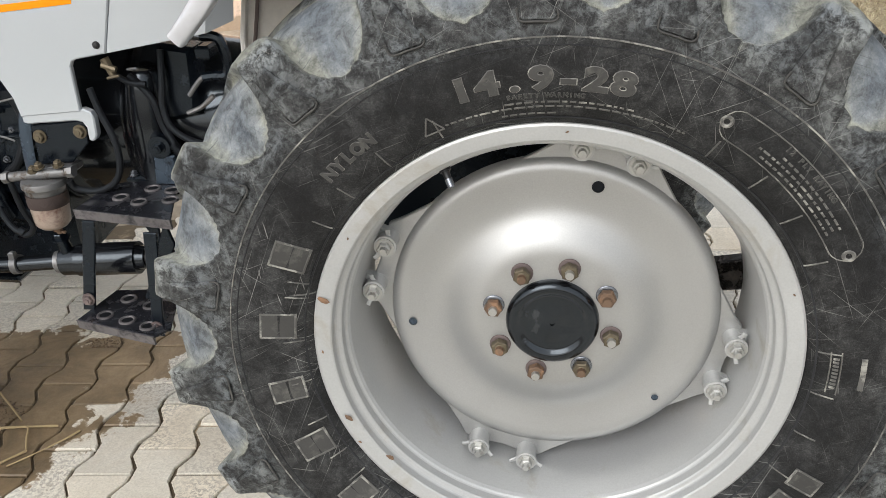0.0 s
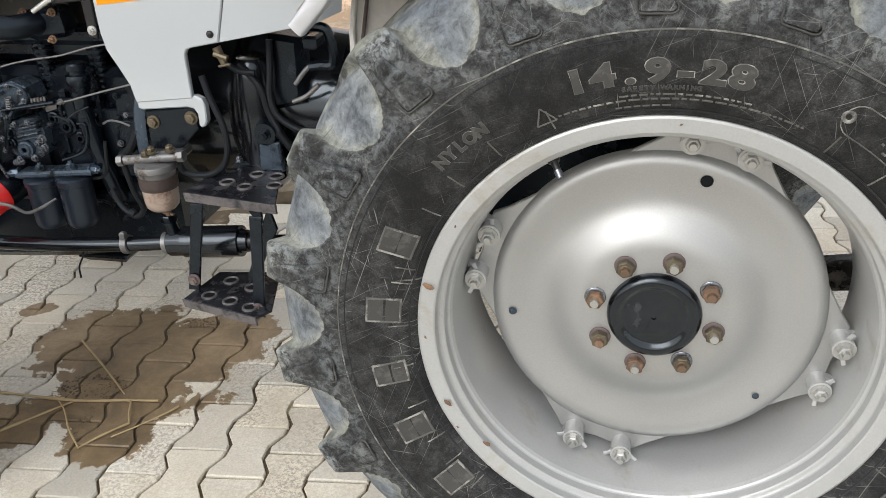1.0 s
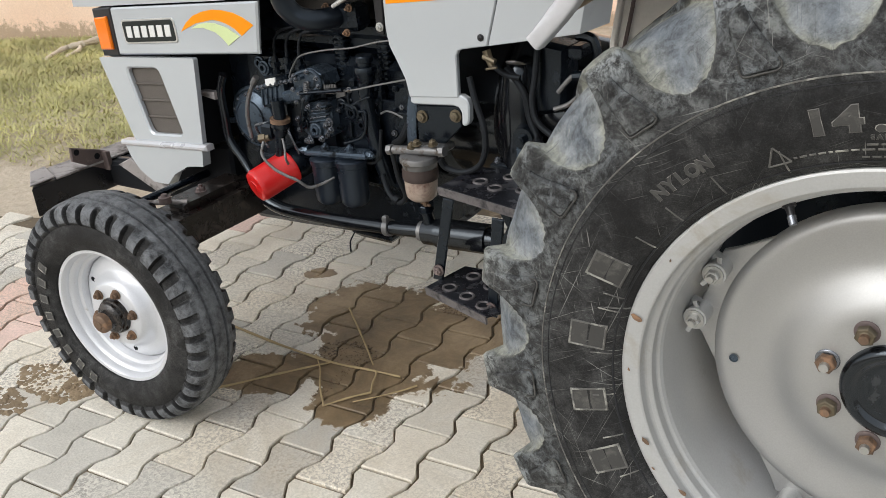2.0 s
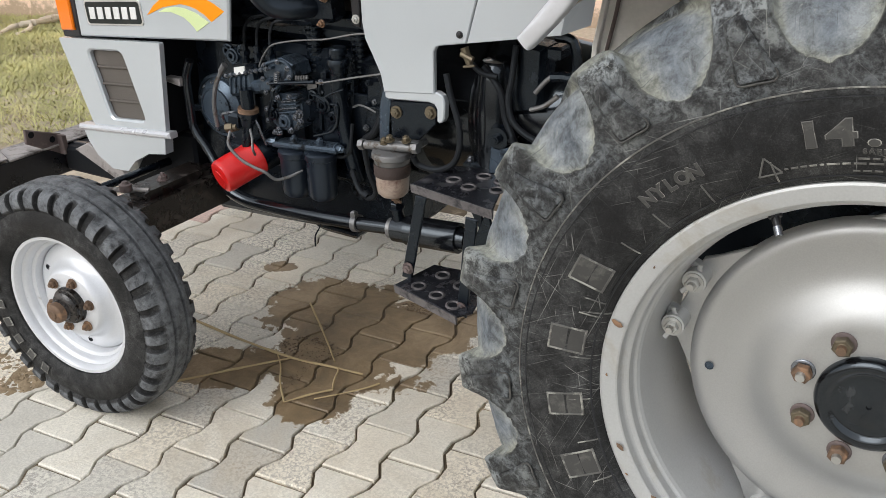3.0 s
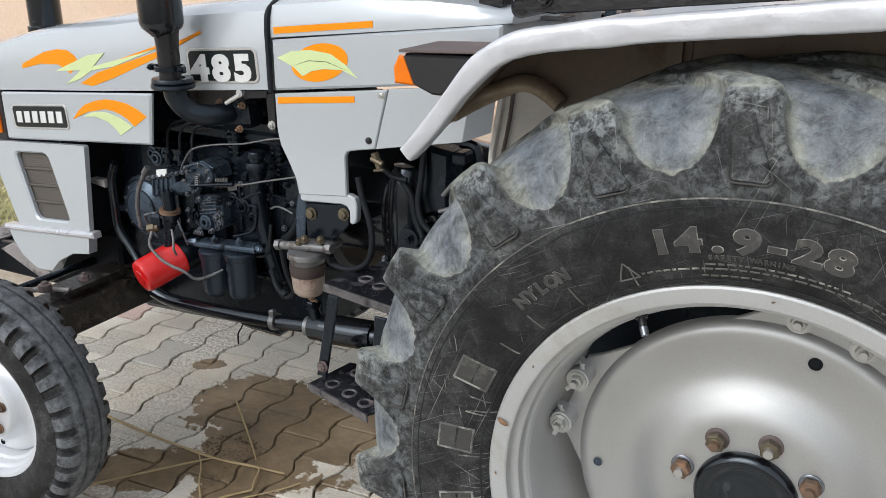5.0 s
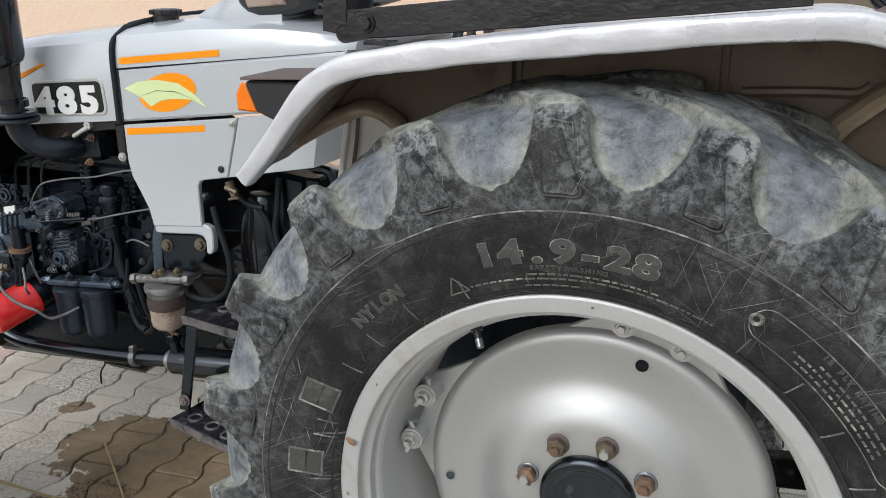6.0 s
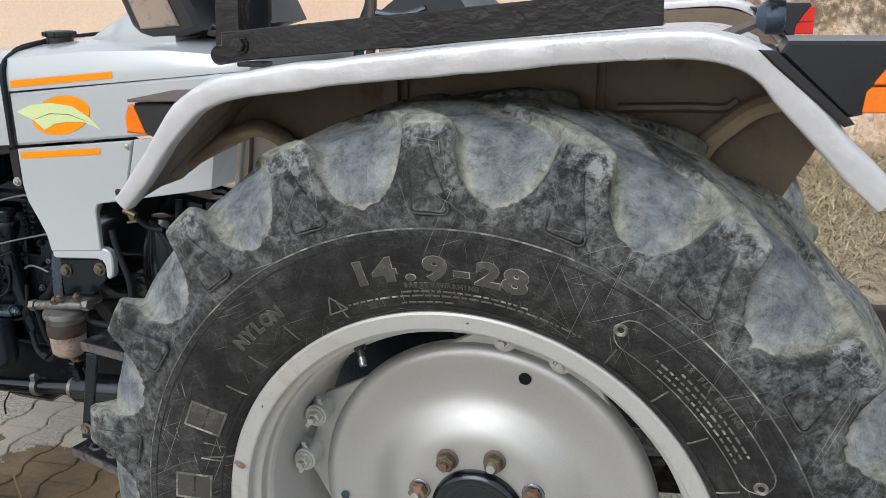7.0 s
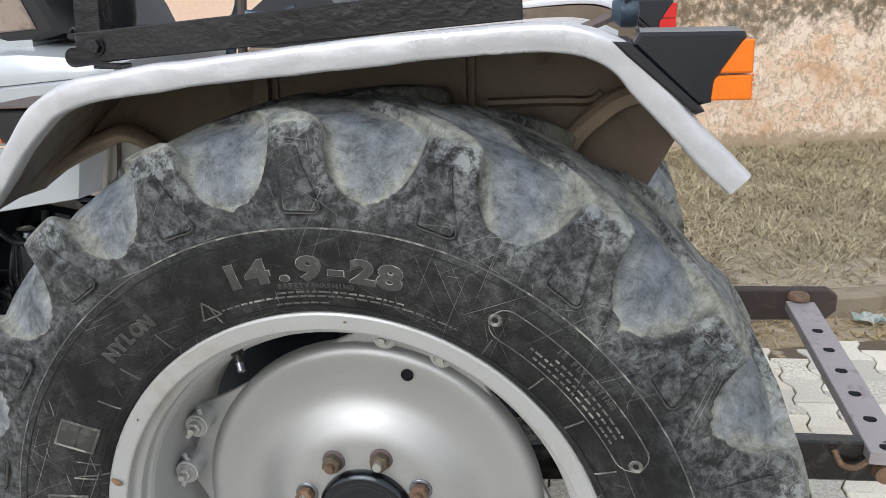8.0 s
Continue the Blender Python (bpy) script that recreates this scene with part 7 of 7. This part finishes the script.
# low pipes
piece("breather_pipe", mesh(lambda b: tube(b, [(-1.850, 0.60, 0.850), (-1.872, 0.60, 0.80), (-1.873, 0.60, 0.72), (-1.868, 0.60, 0.65), (-1.82, 0.60, 0.59), (-1.77, 0.59, 0.53), (-1.735, 0.58, 0.48)], 0.013, 12, 6)), GLOSSBLACK, "black bent breather pipe")
link = piece("steering_pipe", mesh(lambda b: tube(b, [(-1.74, 0.56, 0.55), (-1.70, 0.55, 0.51), (-1.64, 0.55, 0.492), (-1.55, 0.55, 0.492), (-1.42, 0.55, 0.497), (-1.26, 0.555, 0.507), (-1.14, 0.56, 0.518)], 0.0185, 16, 6)), GLOSSBLACK, "black steering tube along the sump")
part("pipe_clamp", mesh(lambda b: rod(b, (-1.268, 0.555, 0.506), (-1.252, 0.555, 0.508), 0.0235, seg=20), lambda b: block(b, (-1.26, 0.545, 0.535), (0.014, 0.014, 0.02), 0.003)), PIPE, link, "grey pipe clamp")
part("pipe_clamp", mesh(lambda b: rod(b, (-1.158, 0.558, 0.516), (-1.146, 0.559, 0.517), 0.026, seg=20)), PIPE, link, "grey pipe clamp")
cyl = piece("steering_cylinder", mesh(lambda b: rod(b, (-1.14, 0.56, 0.518), (-1.10, 0.56, 0.522), 0.034, 0.034, 24), lambda b: rod(b, (-1.10, 0.56, 0.522), (-0.955, 0.565, 0.532), 0.038, 0.038, 28), lambda b: rod(b, (-0.955, 0.565, 0.532), (-0.935, 0.565, 0.533), 0.030, 0.026, 24)), GLOSSBLACK, "glossy black steering cylinder")
part("cylinder_ram", mesh(lambda b: rod(b, (-0.935, 0.565, 0.533), (-0.915, 0.566, 0.535), 0.020, 0.020, 14), lambda b: rod(b, (-0.915, 0.566, 0.535), (-0.70, 0.57, 0.55), 0.014, 0.014, 14)), BARBLACK, cyl, "black ram with gaiter")
part("cylinder_port", mesh(lambda b: rod(b, (-1.125, 0.555, 0.545), (-1.125, 0.545, 0.585), 0.016, 0.014, 14), lambda b: hexnut(b, (-1.125, 0.545, 0.585), (0, -0.2, 1), 0.015, 0.014, 0.008, 0.006)), BLACK, cyl, "black hose port")
piece("dangling_wire", mesh(lambda b: tube(b, [(-1.50, 0.70, 0.41), (-1.502, 0.69, 0.385), (-1.512, 0.68, 0.36), (-1.515, 0.68, 0.325)], 0.0025, 6, 4)), HOSE, "thin dangling black wire")

# step
st = piece("step", mesh(
    lambda b: slab(b, [(-1.005, 0.676), (-0.975, 0.676), (-1.022, 0.455), (-1.050, 0.455)], 0.448, 0.456, 0.002),
    lambda b: slab(b, [(-0.845, 0.676), (-0.815, 0.676), (-0.842, 0.425), (-0.868, 0.425)], 0.40, 0.408, 0.002),
    lambda b: slab(b, [(-0.975, 0.676), (-0.93, 0.676), (-0.90, 0.60), (-0.90, 0.55)], 0.575, 0.583, 0.002),
    lambda b: slab(b, [(-0.845, 0.66), (-0.83, 0.60), (-0.905, 0.455), (-0.925, 0.462)], 0.50, 0.508, 0.002)), BLACK, "black flat-bar step hanger with two treads")


def tread(bm, quad, z):
    """A checker plate with a folded front edge and raised rims round its grip holes."""
    slab(bm, quad, z - 0.006, z, 0.0015, "z")


def tread_fold(bm, quad, z):
    """The folded front edge of a tread."""
    a, b = Vector(quad[0]), Vector(quad[1])
    n = Vector((b - a).orthogonal().normalized())
    loft(bm, [[(*(p - n * 0.004), z + 0.0006), (*(p + n * 0.004), z - 0.002), (*(p + n * 0.004), z - 0.022), (*p, z - 0.022)] for p in (a, b)])


U4 = [(-1.018, 0.452), (-0.785, 0.412), (-0.86, 0.635), (-1.005, 0.600)]
L4 = [(-1.040, 0.404), (-0.838, 0.350), (-0.815, 0.385), (-0.865, 0.560), (-1.015, 0.540)]
for quad, z, name in ((U4, 0.702, "upper"), (L4, 0.457, "lower")):
    tr = part("tread", mesh(lambda b: tread(b, quad, z)), STEPBLACK, st, f"worn black {name} step tread with grip holes")
    part("tread_edge", mesh(lambda b: tread_fold(b, quad, z)), STEPEDGE, st, "rubbed pale front edge of the tread")
UH = [(-0.944, 0.518), (-0.894, 0.572), (-0.892, 0.497), (-0.828, 0.513), (-0.845, 0.565)]
LH = [(-0.985, 0.425), (-0.925, 0.408), (-0.868, 0.388), (-0.965, 0.500), (-0.90, 0.475)]
for pts, z in ((UH, 0.702), (LH, 0.457)):
    for x, y in pts:
        part("grip_hole", mesh(lambda b: lathe(b, [(0.019, -0.0005), (0.018, 0.0035), (0.0145, 0.004), (0.0125, 0.001), (0.0, 0.0008)], (x, y, z), 20, "z")), STEPEDGE, st, "raised round grip hole")
        # The tread is not pierced; a black disc paints each hole's shade.
        part("grip_hole_inside", mesh(lambda b: lathe(b, [(0.0122, 0.0014), (0.0, 0.0014)], (x, y, z), 20, "z")), DARK, st, "flat black disc standing for the shade in the grip hole")
for x, y, z in ((-1.028, 0.446, 0.485), (-0.853, 0.398, 0.45)):
    part("step_bolt", mesh(lambda b: hexnut(b, (x, y, z), (0, -1, 0), 0.011, 0.008, 0.006, 0.003)), OLDRUST, st, "rusty step bolt")

# front frame, axle, drawbar
def rails(bm):
    for y in (0.66, 1.0):
        slab(bm, [(-2.56, 0.40), (-2.54, 0.475), (-2.20, 0.50), (-1.80, 0.53), (-1.80, 0.44), (-2.25, 0.40)], y, y + 0.02, 0.003)


fr = piece("front_frame", mesh(lambda b: slab(b, [(-2.545, 0.335), (-2.545, 1.345), (-2.66, 1.345), (-2.66, 0.415)], 0.373, 0.473, 0.004, "z"), rails), BARBLACK, "black front bumper beam and frame rails")
part("beam_top", mesh(lambda b: slab(b, [(-2.664, 0.47), (-2.541, 0.425), (-2.541, 1.35), (-2.664, 1.35)], 0.4735, 0.481, 0.002, "z")), WORNTOP, fr, "scuffed grey top of the bumper beam")
part("beam_top", mesh(lambda b: slab(b, [(-2.665, 0.410), (-2.541, 0.330), (-2.545, 0.424), (-2.668, 0.468)], 0.4825, 0.488, 0.002, "z")), WORNTOP, fr, "bent grey end plate of the beam")
part("frame_hook", mesh(lambda b: slab(b, [(0.498, 0.512), (0.502, 0.560), (0.628, 0.512), (0.632, 0.445), (0.610, 0.446)], -2.556, -2.544, 0.003, "x"), lambda b: slab(b, [(0.612, 0.446), (0.632, 0.446), (0.630, 0.510), (0.610, 0.515)], -2.556, -2.52, 0.003, "x")), OLDRUST, fr, "weathered steel lug plate with two holes")
# Two black spots on the solid plate paint the shade of its holes.
for y, z in ((0.520, 0.538), (0.592, 0.502)):
    part("hook_hole", mesh(lambda b: lathe(b, [(0.0, 0.0), (0.011, 0.0)], (-2.5435, y, z), 18, "x")), DARK, fr, "flat black spot for the shade in a round hole")
part("frame_brace", mesh(lambda b: slab(b, [(-2.41, 0.497), (-2.34, 0.53), (-2.18, 0.455), (-2.17, 0.43), (-2.22, 0.425)], 0.575, 0.60, 0.003)), WORNTOP, fr, "bare metal brace")
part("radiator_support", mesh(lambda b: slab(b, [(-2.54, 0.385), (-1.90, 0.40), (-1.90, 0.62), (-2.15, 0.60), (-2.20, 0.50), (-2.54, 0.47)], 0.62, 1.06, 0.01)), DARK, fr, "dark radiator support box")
ax = piece("front_axle", mesh(lambda b: slab(b, [(-1.935, 0.425), (-1.80, 0.425), (-1.795, 0.52), (-1.92, 0.52)], 0.30, 1.38, 0.014), lambda b: block(b, (-1.86, 0.84, 0.46), (0.22, 0.24, 0.16), 0.02), lambda b: slab(b, [(-1.90, 0.515), (-1.82, 0.515), (-1.82, 0.545), (-1.90, 0.545)], 0.36, 0.60, 0.008)), OILY, "oil-wet black front axle beam")
for s in (0, 1):
    y = 0.24 if s == 0 else 1.44
    part("steering_knuckle", mesh(lambda b: rod(b, (-1.86, y, 0.26), (-1.86, y, 0.56), 0.036, 0.034, 18), lambda b: rod(b, (-1.855, y, 0.322), (-1.845, y - 0.09 if s == 0 else y + 0.09, 0.322), 0.030, 0.034, 18)), BLACK, ax, "black steering knuckle")
part("track_rod", mesh(lambda b: rod(b, (-2.02, 0.30, 0.515), (-2.02, 1.42, 0.515), 0.012, seg=12)), BLACK, ax, "black track rod")
part("steering_link", mesh(lambda b: rod(b, (-1.985, 0.308, 0.538), (-1.826, 0.375, 0.545), 0.008, 0.007, 12)), WORNTOP, ax, "worn grey steering link")
part("rod_end", mesh(lambda b: lathe(b, [(0.0, 0.018), (0.008, 0.018), (0.010, 0.012), (0.017, 0.010), (0.018, -0.008), (0.0, -0.010)], (-1.865, 0.33, 0.560), 18, "z")), OLDRUST, ax, "greasy rusty rod end")
part("axle_stud", mesh(lambda b: hexnut(b, (-1.855, 0.45, 0.545), (0, 0, 1), 0.013, 0.010, 0.007, 0.008)), OLDRUST, ax, "axle clamp stud")
piece("rear_axle", mesh(lambda b: lathe(b, [(0.0, 0.20), (0.10, 0.20), (0.115, 0.23), (0.13, 0.25), (0.13, 0.31), (0.105, 0.33), (0.095, 0.60), (0.13, 0.64), (0.13, 1.04), (0.095, 1.08), (0.105, 1.35), (0.13, 1.37), (0.13, 1.43), (0.10, 1.48), (0.0, 1.48)], (0, 0, 0.667), 36)), BLACK, "black rear axle housing")
for y, zz in ((0.60, -0.052), (1.30, 0.010)):
    piece("lower_link", mesh(lambda b: slab(b, [(0.05, 0.50 + zz), (0.06, 0.56 + zz), (0.70, 0.660 + zz), (0.93, 0.672 + zz), (0.955, 0.655 + zz), (0.955, 0.615 + zz), (0.93, 0.588 + zz), (0.75, 0.576 + zz)], y, y + 0.035, 0.004)), OILY if y < 1.0 else DARKRUST, "greasy dark lower lift link" if y < 1.0 else "dark rusty lower lift link")


def bar_at(x, y, up=0.0):
    """A place on the sloping drawbar: x across it from its left edge."""
    f = (1.262 - y) / 0.70
    return Vector((0.819 + 0.038 * f + x, y, 0.660 - 0.045 * f + up))


pb = piece("perforated_drawbar", mesh(lambda b: loft(b, [[bar_at(0.002, y, 0.0), bar_at(0.070, y, 0.0), bar_at(0.072, y, -0.002), bar_at(0.072, y, -0.024), bar_at(0, y, -0.024), bar_at(0, y, -0.002)] for y in (1.262, 0.565)])), WORNSTEEL, "flat lilac-grey drawbar with a row of holes")
# The bar stays solid; black discs on top stand for shaded holes.
for k in range(6):
    c = bar_at(0.036, 1.09 - 0.1 * k, 0.0006)
    part("drawbar_hole", mesh(lambda b: lathe(b, [(0.0, 0.0), (0.0125, 0.0), (0.0135, -0.001)], c, 18, "z")), DARK, pb, "flat black spot for the shade in a drawbar hole")
part("drawbar_pin", mesh(lambda b: lathe(b, [(0.0, 0.006), (0.014, 0.007), (0.017, 0.010), (0.024, 0.010), (0.027, 0.006), (0.028, -0.004)], bar_at(0.034, 1.275, 0.006), 22, "z")), RUST, pb, "rusty ring of the drawbar pin")
part("link_shackle", mesh(lambda b: tube(b, [(0.80, 0.592, 0.60), (0.815, 0.585, 0.575), (0.84, 0.585, 0.57), (0.865, 0.59, 0.585)], 0.006, 8, 5), lambda b: rod(b, (0.895, 0.60, 0.56), (0.895, 0.58, 0.56), 0.022, 0.018, 18)), RUST, pb, "rusty shackle and pin head")

# ---- small things on the ground ----
def stick(points, r, label):
    z = [(x, y, 0.006 + (0.004 if 0 < i < len(points) - 1 else 0.0)) for i, (x, y) in enumerate(points)]
    bm = mesh(lambda b: tube(b, z, (r * 0.72, r * 0.45), 7, 5, 1.0, 0.5))
    return thing("straw_stalk", bm, STRAW, label, "straw", "stalks on the wet paving")


stick([(-2.02, 0.56), (-1.952, 0.555), (-1.728, 0.543), (-1.518, 0.545), (-1.40, 0.566), (-1.295, 0.587)], 0.0065, "long pale dry straw stalk on the wet paving")
stick([(-1.80, 0.235), (-1.737, 0.272), (-1.637, 0.401), (-1.56, 0.50), (-1.525, 0.552)], 0.0053, "pale dry straw stalk on the paving")
stick([(-1.692, 0.835), (-1.60, 0.76), (-1.49, 0.67), (-1.405, 0.598)], 0.0053, "thin brown straw stalk on the wet paving")
stick([(-1.385, 0.575), (-1.365, 0.563), (-1.345, 0.52), (-1.323, 0.481)], 0.0056, "short pale straw stalk, bent at one end")
stick([(-1.323, 0.481), (-1.36, 0.425), (-1.402, 0.364)], 0.0047, "short pale straw stalk on the paving")
stick([(-1.40, 0.365), (-1.47, 0.43), (-1.53, 0.50), (-1.60, 0.56)], 0.0043, "thin dark twig with dry bits")
stick([(-1.226, 0.573), (-1.245, 0.53), (-1.29, 0.47), (-1.34, 0.42)], 0.0040, "thin curved brown stem on the paving")


def clump(bm, cx, cy, rx, ry, n, rng, size=0.02):
    """A low scatter of crumbs and shreds."""
    for _ in range(n):
        a, f = rng.uniform(0, 6.28), math.sqrt(rng.random())
        x, y, s = cx + rx * f * math.cos(a), cy + ry * f * math.sin(a), size * rng.uniform(0.4, 1.2)
        h, t = s * rng.uniform(0.08, 0.25), rng.uniform(0, 6.28)
        pts = [(x + s * math.cos(t + k * 1.2566) * rng.uniform(0.5, 1), y + s * math.sin(t + k * 1.2566) * rng.uniform(0.5, 1)) for k in range(5)]
        top = bm.verts.new((x, y, h))
        vs = [bm.verts.new((px, py, -0.002)) for px, py in pts]
        for k in range(5):
            bm.faces.new((vs[k], vs[(k + 1) % 5], top))


branch = thing("branch", mesh(lambda b: tube(b, [(-5.85, 2.50, ground_height(-5.85, 2.50) + 0.03), (-5.95, 2.72, ground_height(-5.95, 2.72) + 0.05), (-5.92, 2.86, ground_height(-5.92, 2.86) + 0.06), (-5.98, 3.02, ground_height(-5.98, 3.02) + 0.05), (-6.0, 3.16, ground_height(-6.0, 3.16) + 0.04)], (0.012, 0.035), 8, 5, 1.0, 0.6), lambda b: tube(b, [(-5.93, 2.84, ground_height(-5.93, 2.84) + 0.05), (-5.83, 2.76, ground_height(-5.83, 2.76) + 0.04), (-5.78, 2.62, ground_height(-5.78, 2.62) + 0.03)], (0.018, 0.009), 7, 5, 1.0, 0.6)), PALEWOOD, "pale dead branch lying in the grass", "branch")

crumbs = random.Random(11)
MUD = worn("dried_mud", (0.26, 0.195, 0.12), 0.95, stain=(0.14, 0.095, 0.05), stain_at=0.5, stain_scale=25, grain=200, vary=0.25, relief=0.5, soft=0.2)
WETMUD = worn("wet_mud", (0.10, 0.062, 0.028), 0.45, stain=(0.16, 0.11, 0.05), stain_at=0.55, stain_scale=30, grain=200, vary=0.3, relief=0.5, soft=0.2)
thing("dried_mud", mesh(lambda b: clump(b, -2.22, 0.06, 0.16, 0.07, 300, crumbs), lambda b: clump(b, -2.30, -0.08, 0.13, 0.05, 200, crumbs)), MUD, "crumbled dry mud beside the front wheel", "mud", kind="stuff")
thing("wet_mud", mesh(lambda b: clump(b, -1.52, 0.62, 0.10, 0.07, 220, crumbs, 0.007), lambda b: clump(b, -1.32, 1.0, 0.11, 0.035, 260, crumbs, 0.007), lambda b: clump(b, -1.46, 0.46, 0.02, 0.09, 120, crumbs, 0.006)), WETMUD, "wet mud and shreds in the damp patch", "mud", kind="stuff")


# ---- grass on the verge ----
def blades(name, material, count, box, length, lie, seed, label):
    """Many thin bent blades in one mesh, on the ground between kerb and wall. lie: how flat they lie, 0 to 1."""
    r = np.random.RandomState(seed)
    x = r.uniform(box[0], box[1], count)
    d = r.uniform(0.0, 1.0, count) ** 0.8
    y0 = 2.56 + 0.375 * x + box[2]
    y1 = np.minimum(5.95 + 0.443 * x, y0 + box[3])
    y = y0 + (y1 - y0) * d
    z = np.array([ground_height(a, b) for a, b in zip(x, y)]) - 0.004
    clumps = np.array([noise.noise((a * 2.2, b * 2.2, seed)) for a, b in zip(x, y)])
    size = length * r.uniform(0.5, 1.3, count) * (0.85 + 0.5 * clumps)
    turn = r.uniform(0, 2 * np.pi, count)
    flat_ = np.clip(lie + r.uniform(-0.25, 0.25, count), 0.05, 0.97)
    ux, uy = np.cos(turn), np.sin(turn)
    w = r.uniform(0.0014, 0.0034, count) * (length / 0.1) ** 0.5
    base = np.stack([x, y, z], 1)
    side = np.stack([-uy * w, ux * w, 0 * w], 1)
    mid = base + np.stack([ux * size * 0.5 * flat_, uy * size * 0.5 * flat_, size * 0.55 * (1 - flat_ * 0.75)], 1)
    tip = base + np.stack([ux * size * flat_ * 1.1, uy * size * flat_ * 1.1, size * 0.9 * (1 - flat_) + 0.006], 1)
    verts = np.stack([base - side, base + side, mid + side * 0.8, mid - side * 0.8, tip], 1).reshape(-1, 3)
    faces = []
    for k in range(0, 5 * count, 5):
        faces += [(k, k + 1, k + 2, k + 3), (k + 3, k + 2, k + 4)]
    me = bpy.data.meshes.new(name)
    me.from_pydata(verts.tolist(), [], faces)
    me.materials.append(material)
    me.update()
    return tagged(new(name, me), label, "grass", kind="stuff")


blades("dry_grass", GRASSDRY, 52000, (0.2, 5.0, 0.05, 3.6), 0.17, 0.86, 3, "flattened dry straw-coloured grass on the verge")
blades("green_grass", GRASSGREEN, 110000, (-9.0, -3.0, 0.2, 3.4), 0.11, 0.75, 4, "pale green and yellow grass on the verge")
blades("cut_straw", STRAW, 1300, (0.9, 3.2, -0.42, 0.36), 0.16, 0.93, 6, "loose dry straw along the kerb")


def scrap(bm):
    """A crumpled wrapper."""
    grid = [[bm.verts.new((1.46 + 0.028 * i, 2.93 + 0.022 * j, -0.03 + 0.035 * noise.noise((i * 0.9, j * 0.9, 2)) + 0.02)) for i in range(6)] for j in range(5)]
    for a, b in zip(grid, grid[1:]):
        for i in range(5):
            bm.faces.new((a[i], a[i + 1], b[i + 1], b[i]))
    bmesh.ops.solidify(bm, geom=bm.faces[:], thickness=0.001)


thing("wrapper", mesh(scrap), PAPER, "crumpled white and green plastic wrapper by the kerb", "litter")

# ---- paving blocks ----
ORIGIN, COL, ROW = Vector((-1.0988, 0.5174)), Vector((0.1349, -0.0823)), Vector((-0.0135, 0.1941))
SKEW = 0.107


def paver_outline(seed, grow=0.0):
    """A dumb-bell block: wide at both straight ends, waisted in the middle, its edges a little worn."""
    w, a, h = 0.0641 - 0.0029, 0.0125, 0.09705 - 0.0027
    right = [(w + a, -h), (w + a, -h + 0.022), (w - a, -0.026), (w - a, 0.026), (w + a, h - 0.022), (w + a, h)]
    pts = right + [(-x, y) for x, y in right[::-1]]
    wear = random.Random(seed)
    out = []
    for x, y in pts:
        x, y = x + wear.uniform(-0.0022, 0.0012) * (1 if x > 0 else -1), y + wear.uniform(-0.0022, 0.0012) * (1 if y > 0 else -1)
        x, y = x * (1 - grow / 0.07), y * (1 - grow / 0.1)
        out.append((x + y * ROW.x / ROW.y, y + x * SKEW))
    return out


def paver_mesh(seed, material):
    bm = bmesh.new()
    loft(bm, [[(*p, -0.05) for p in paver_outline(seed)], [(*p, -0.0032) for p in paver_outline(seed)], [(*p, 0.0) for p in paver_outline(seed, 0.0032)]])
    return finish("paver", bm, material, smooth=False)


PAVER_MESHES = [paver_mesh(20 + k, PAVER) for k in range(6)]
PINK_MESHES = [paver_mesh(30 + k, PINKPAVER) for k in range(3)]
pvs = [np.array([v.co[:] for v in me.vertices]) for me in PAVER_MESHES]
pf = [tuple(p.vertices) for p in PAVER_MESHES[0].polygons]
rng = random.Random(5)
rest_v, rest_f = [], []
for i in range(-60, 45):
    for j in range(-60, 60):
        c = ORIGIN + COL * i + ROW * j
        if not (-7.5 < c.x < 4.5 and -2.6 < c.y < pave_y(c.x) - 0.05):
            continue
        lift, rx, ry = rng.uniform(-0.0025, 0.0015), rng.uniform(-0.007, 0.007), rng.uniform(-0.007, 0.007)
        if -3.1 < c.x < -0.1 and -0.25 < c.y < 1.95:
            ob = new("paver", rng.choice(PINK_MESHES if -3.0 < c.x < -2.56 else PAVER_MESHES))
            ob.parent = pavement
            ob.matrix_basis = Matrix.Translation((c.x, c.y, lift)) @ Euler((rx, ry, 0)).to_matrix().to_4x4()
        else:
            k = len(rest_v)
            for x, y, z in rng.choice(pvs):
                rest_v.append((c.x + x, c.y + y, z + lift + x * ry - y * rx))
            rest_f += [tuple(v + k for v in f) for f in pf]
me = bpy.data.meshes.new("outer_pavers")
me.from_pydata(rest_v, [], rest_f)
me.materials.append(PAVER)
me.update()
outer = new("outer_pavers", me)
outer.parent = pavement
tagged(outer, kind="stuff")
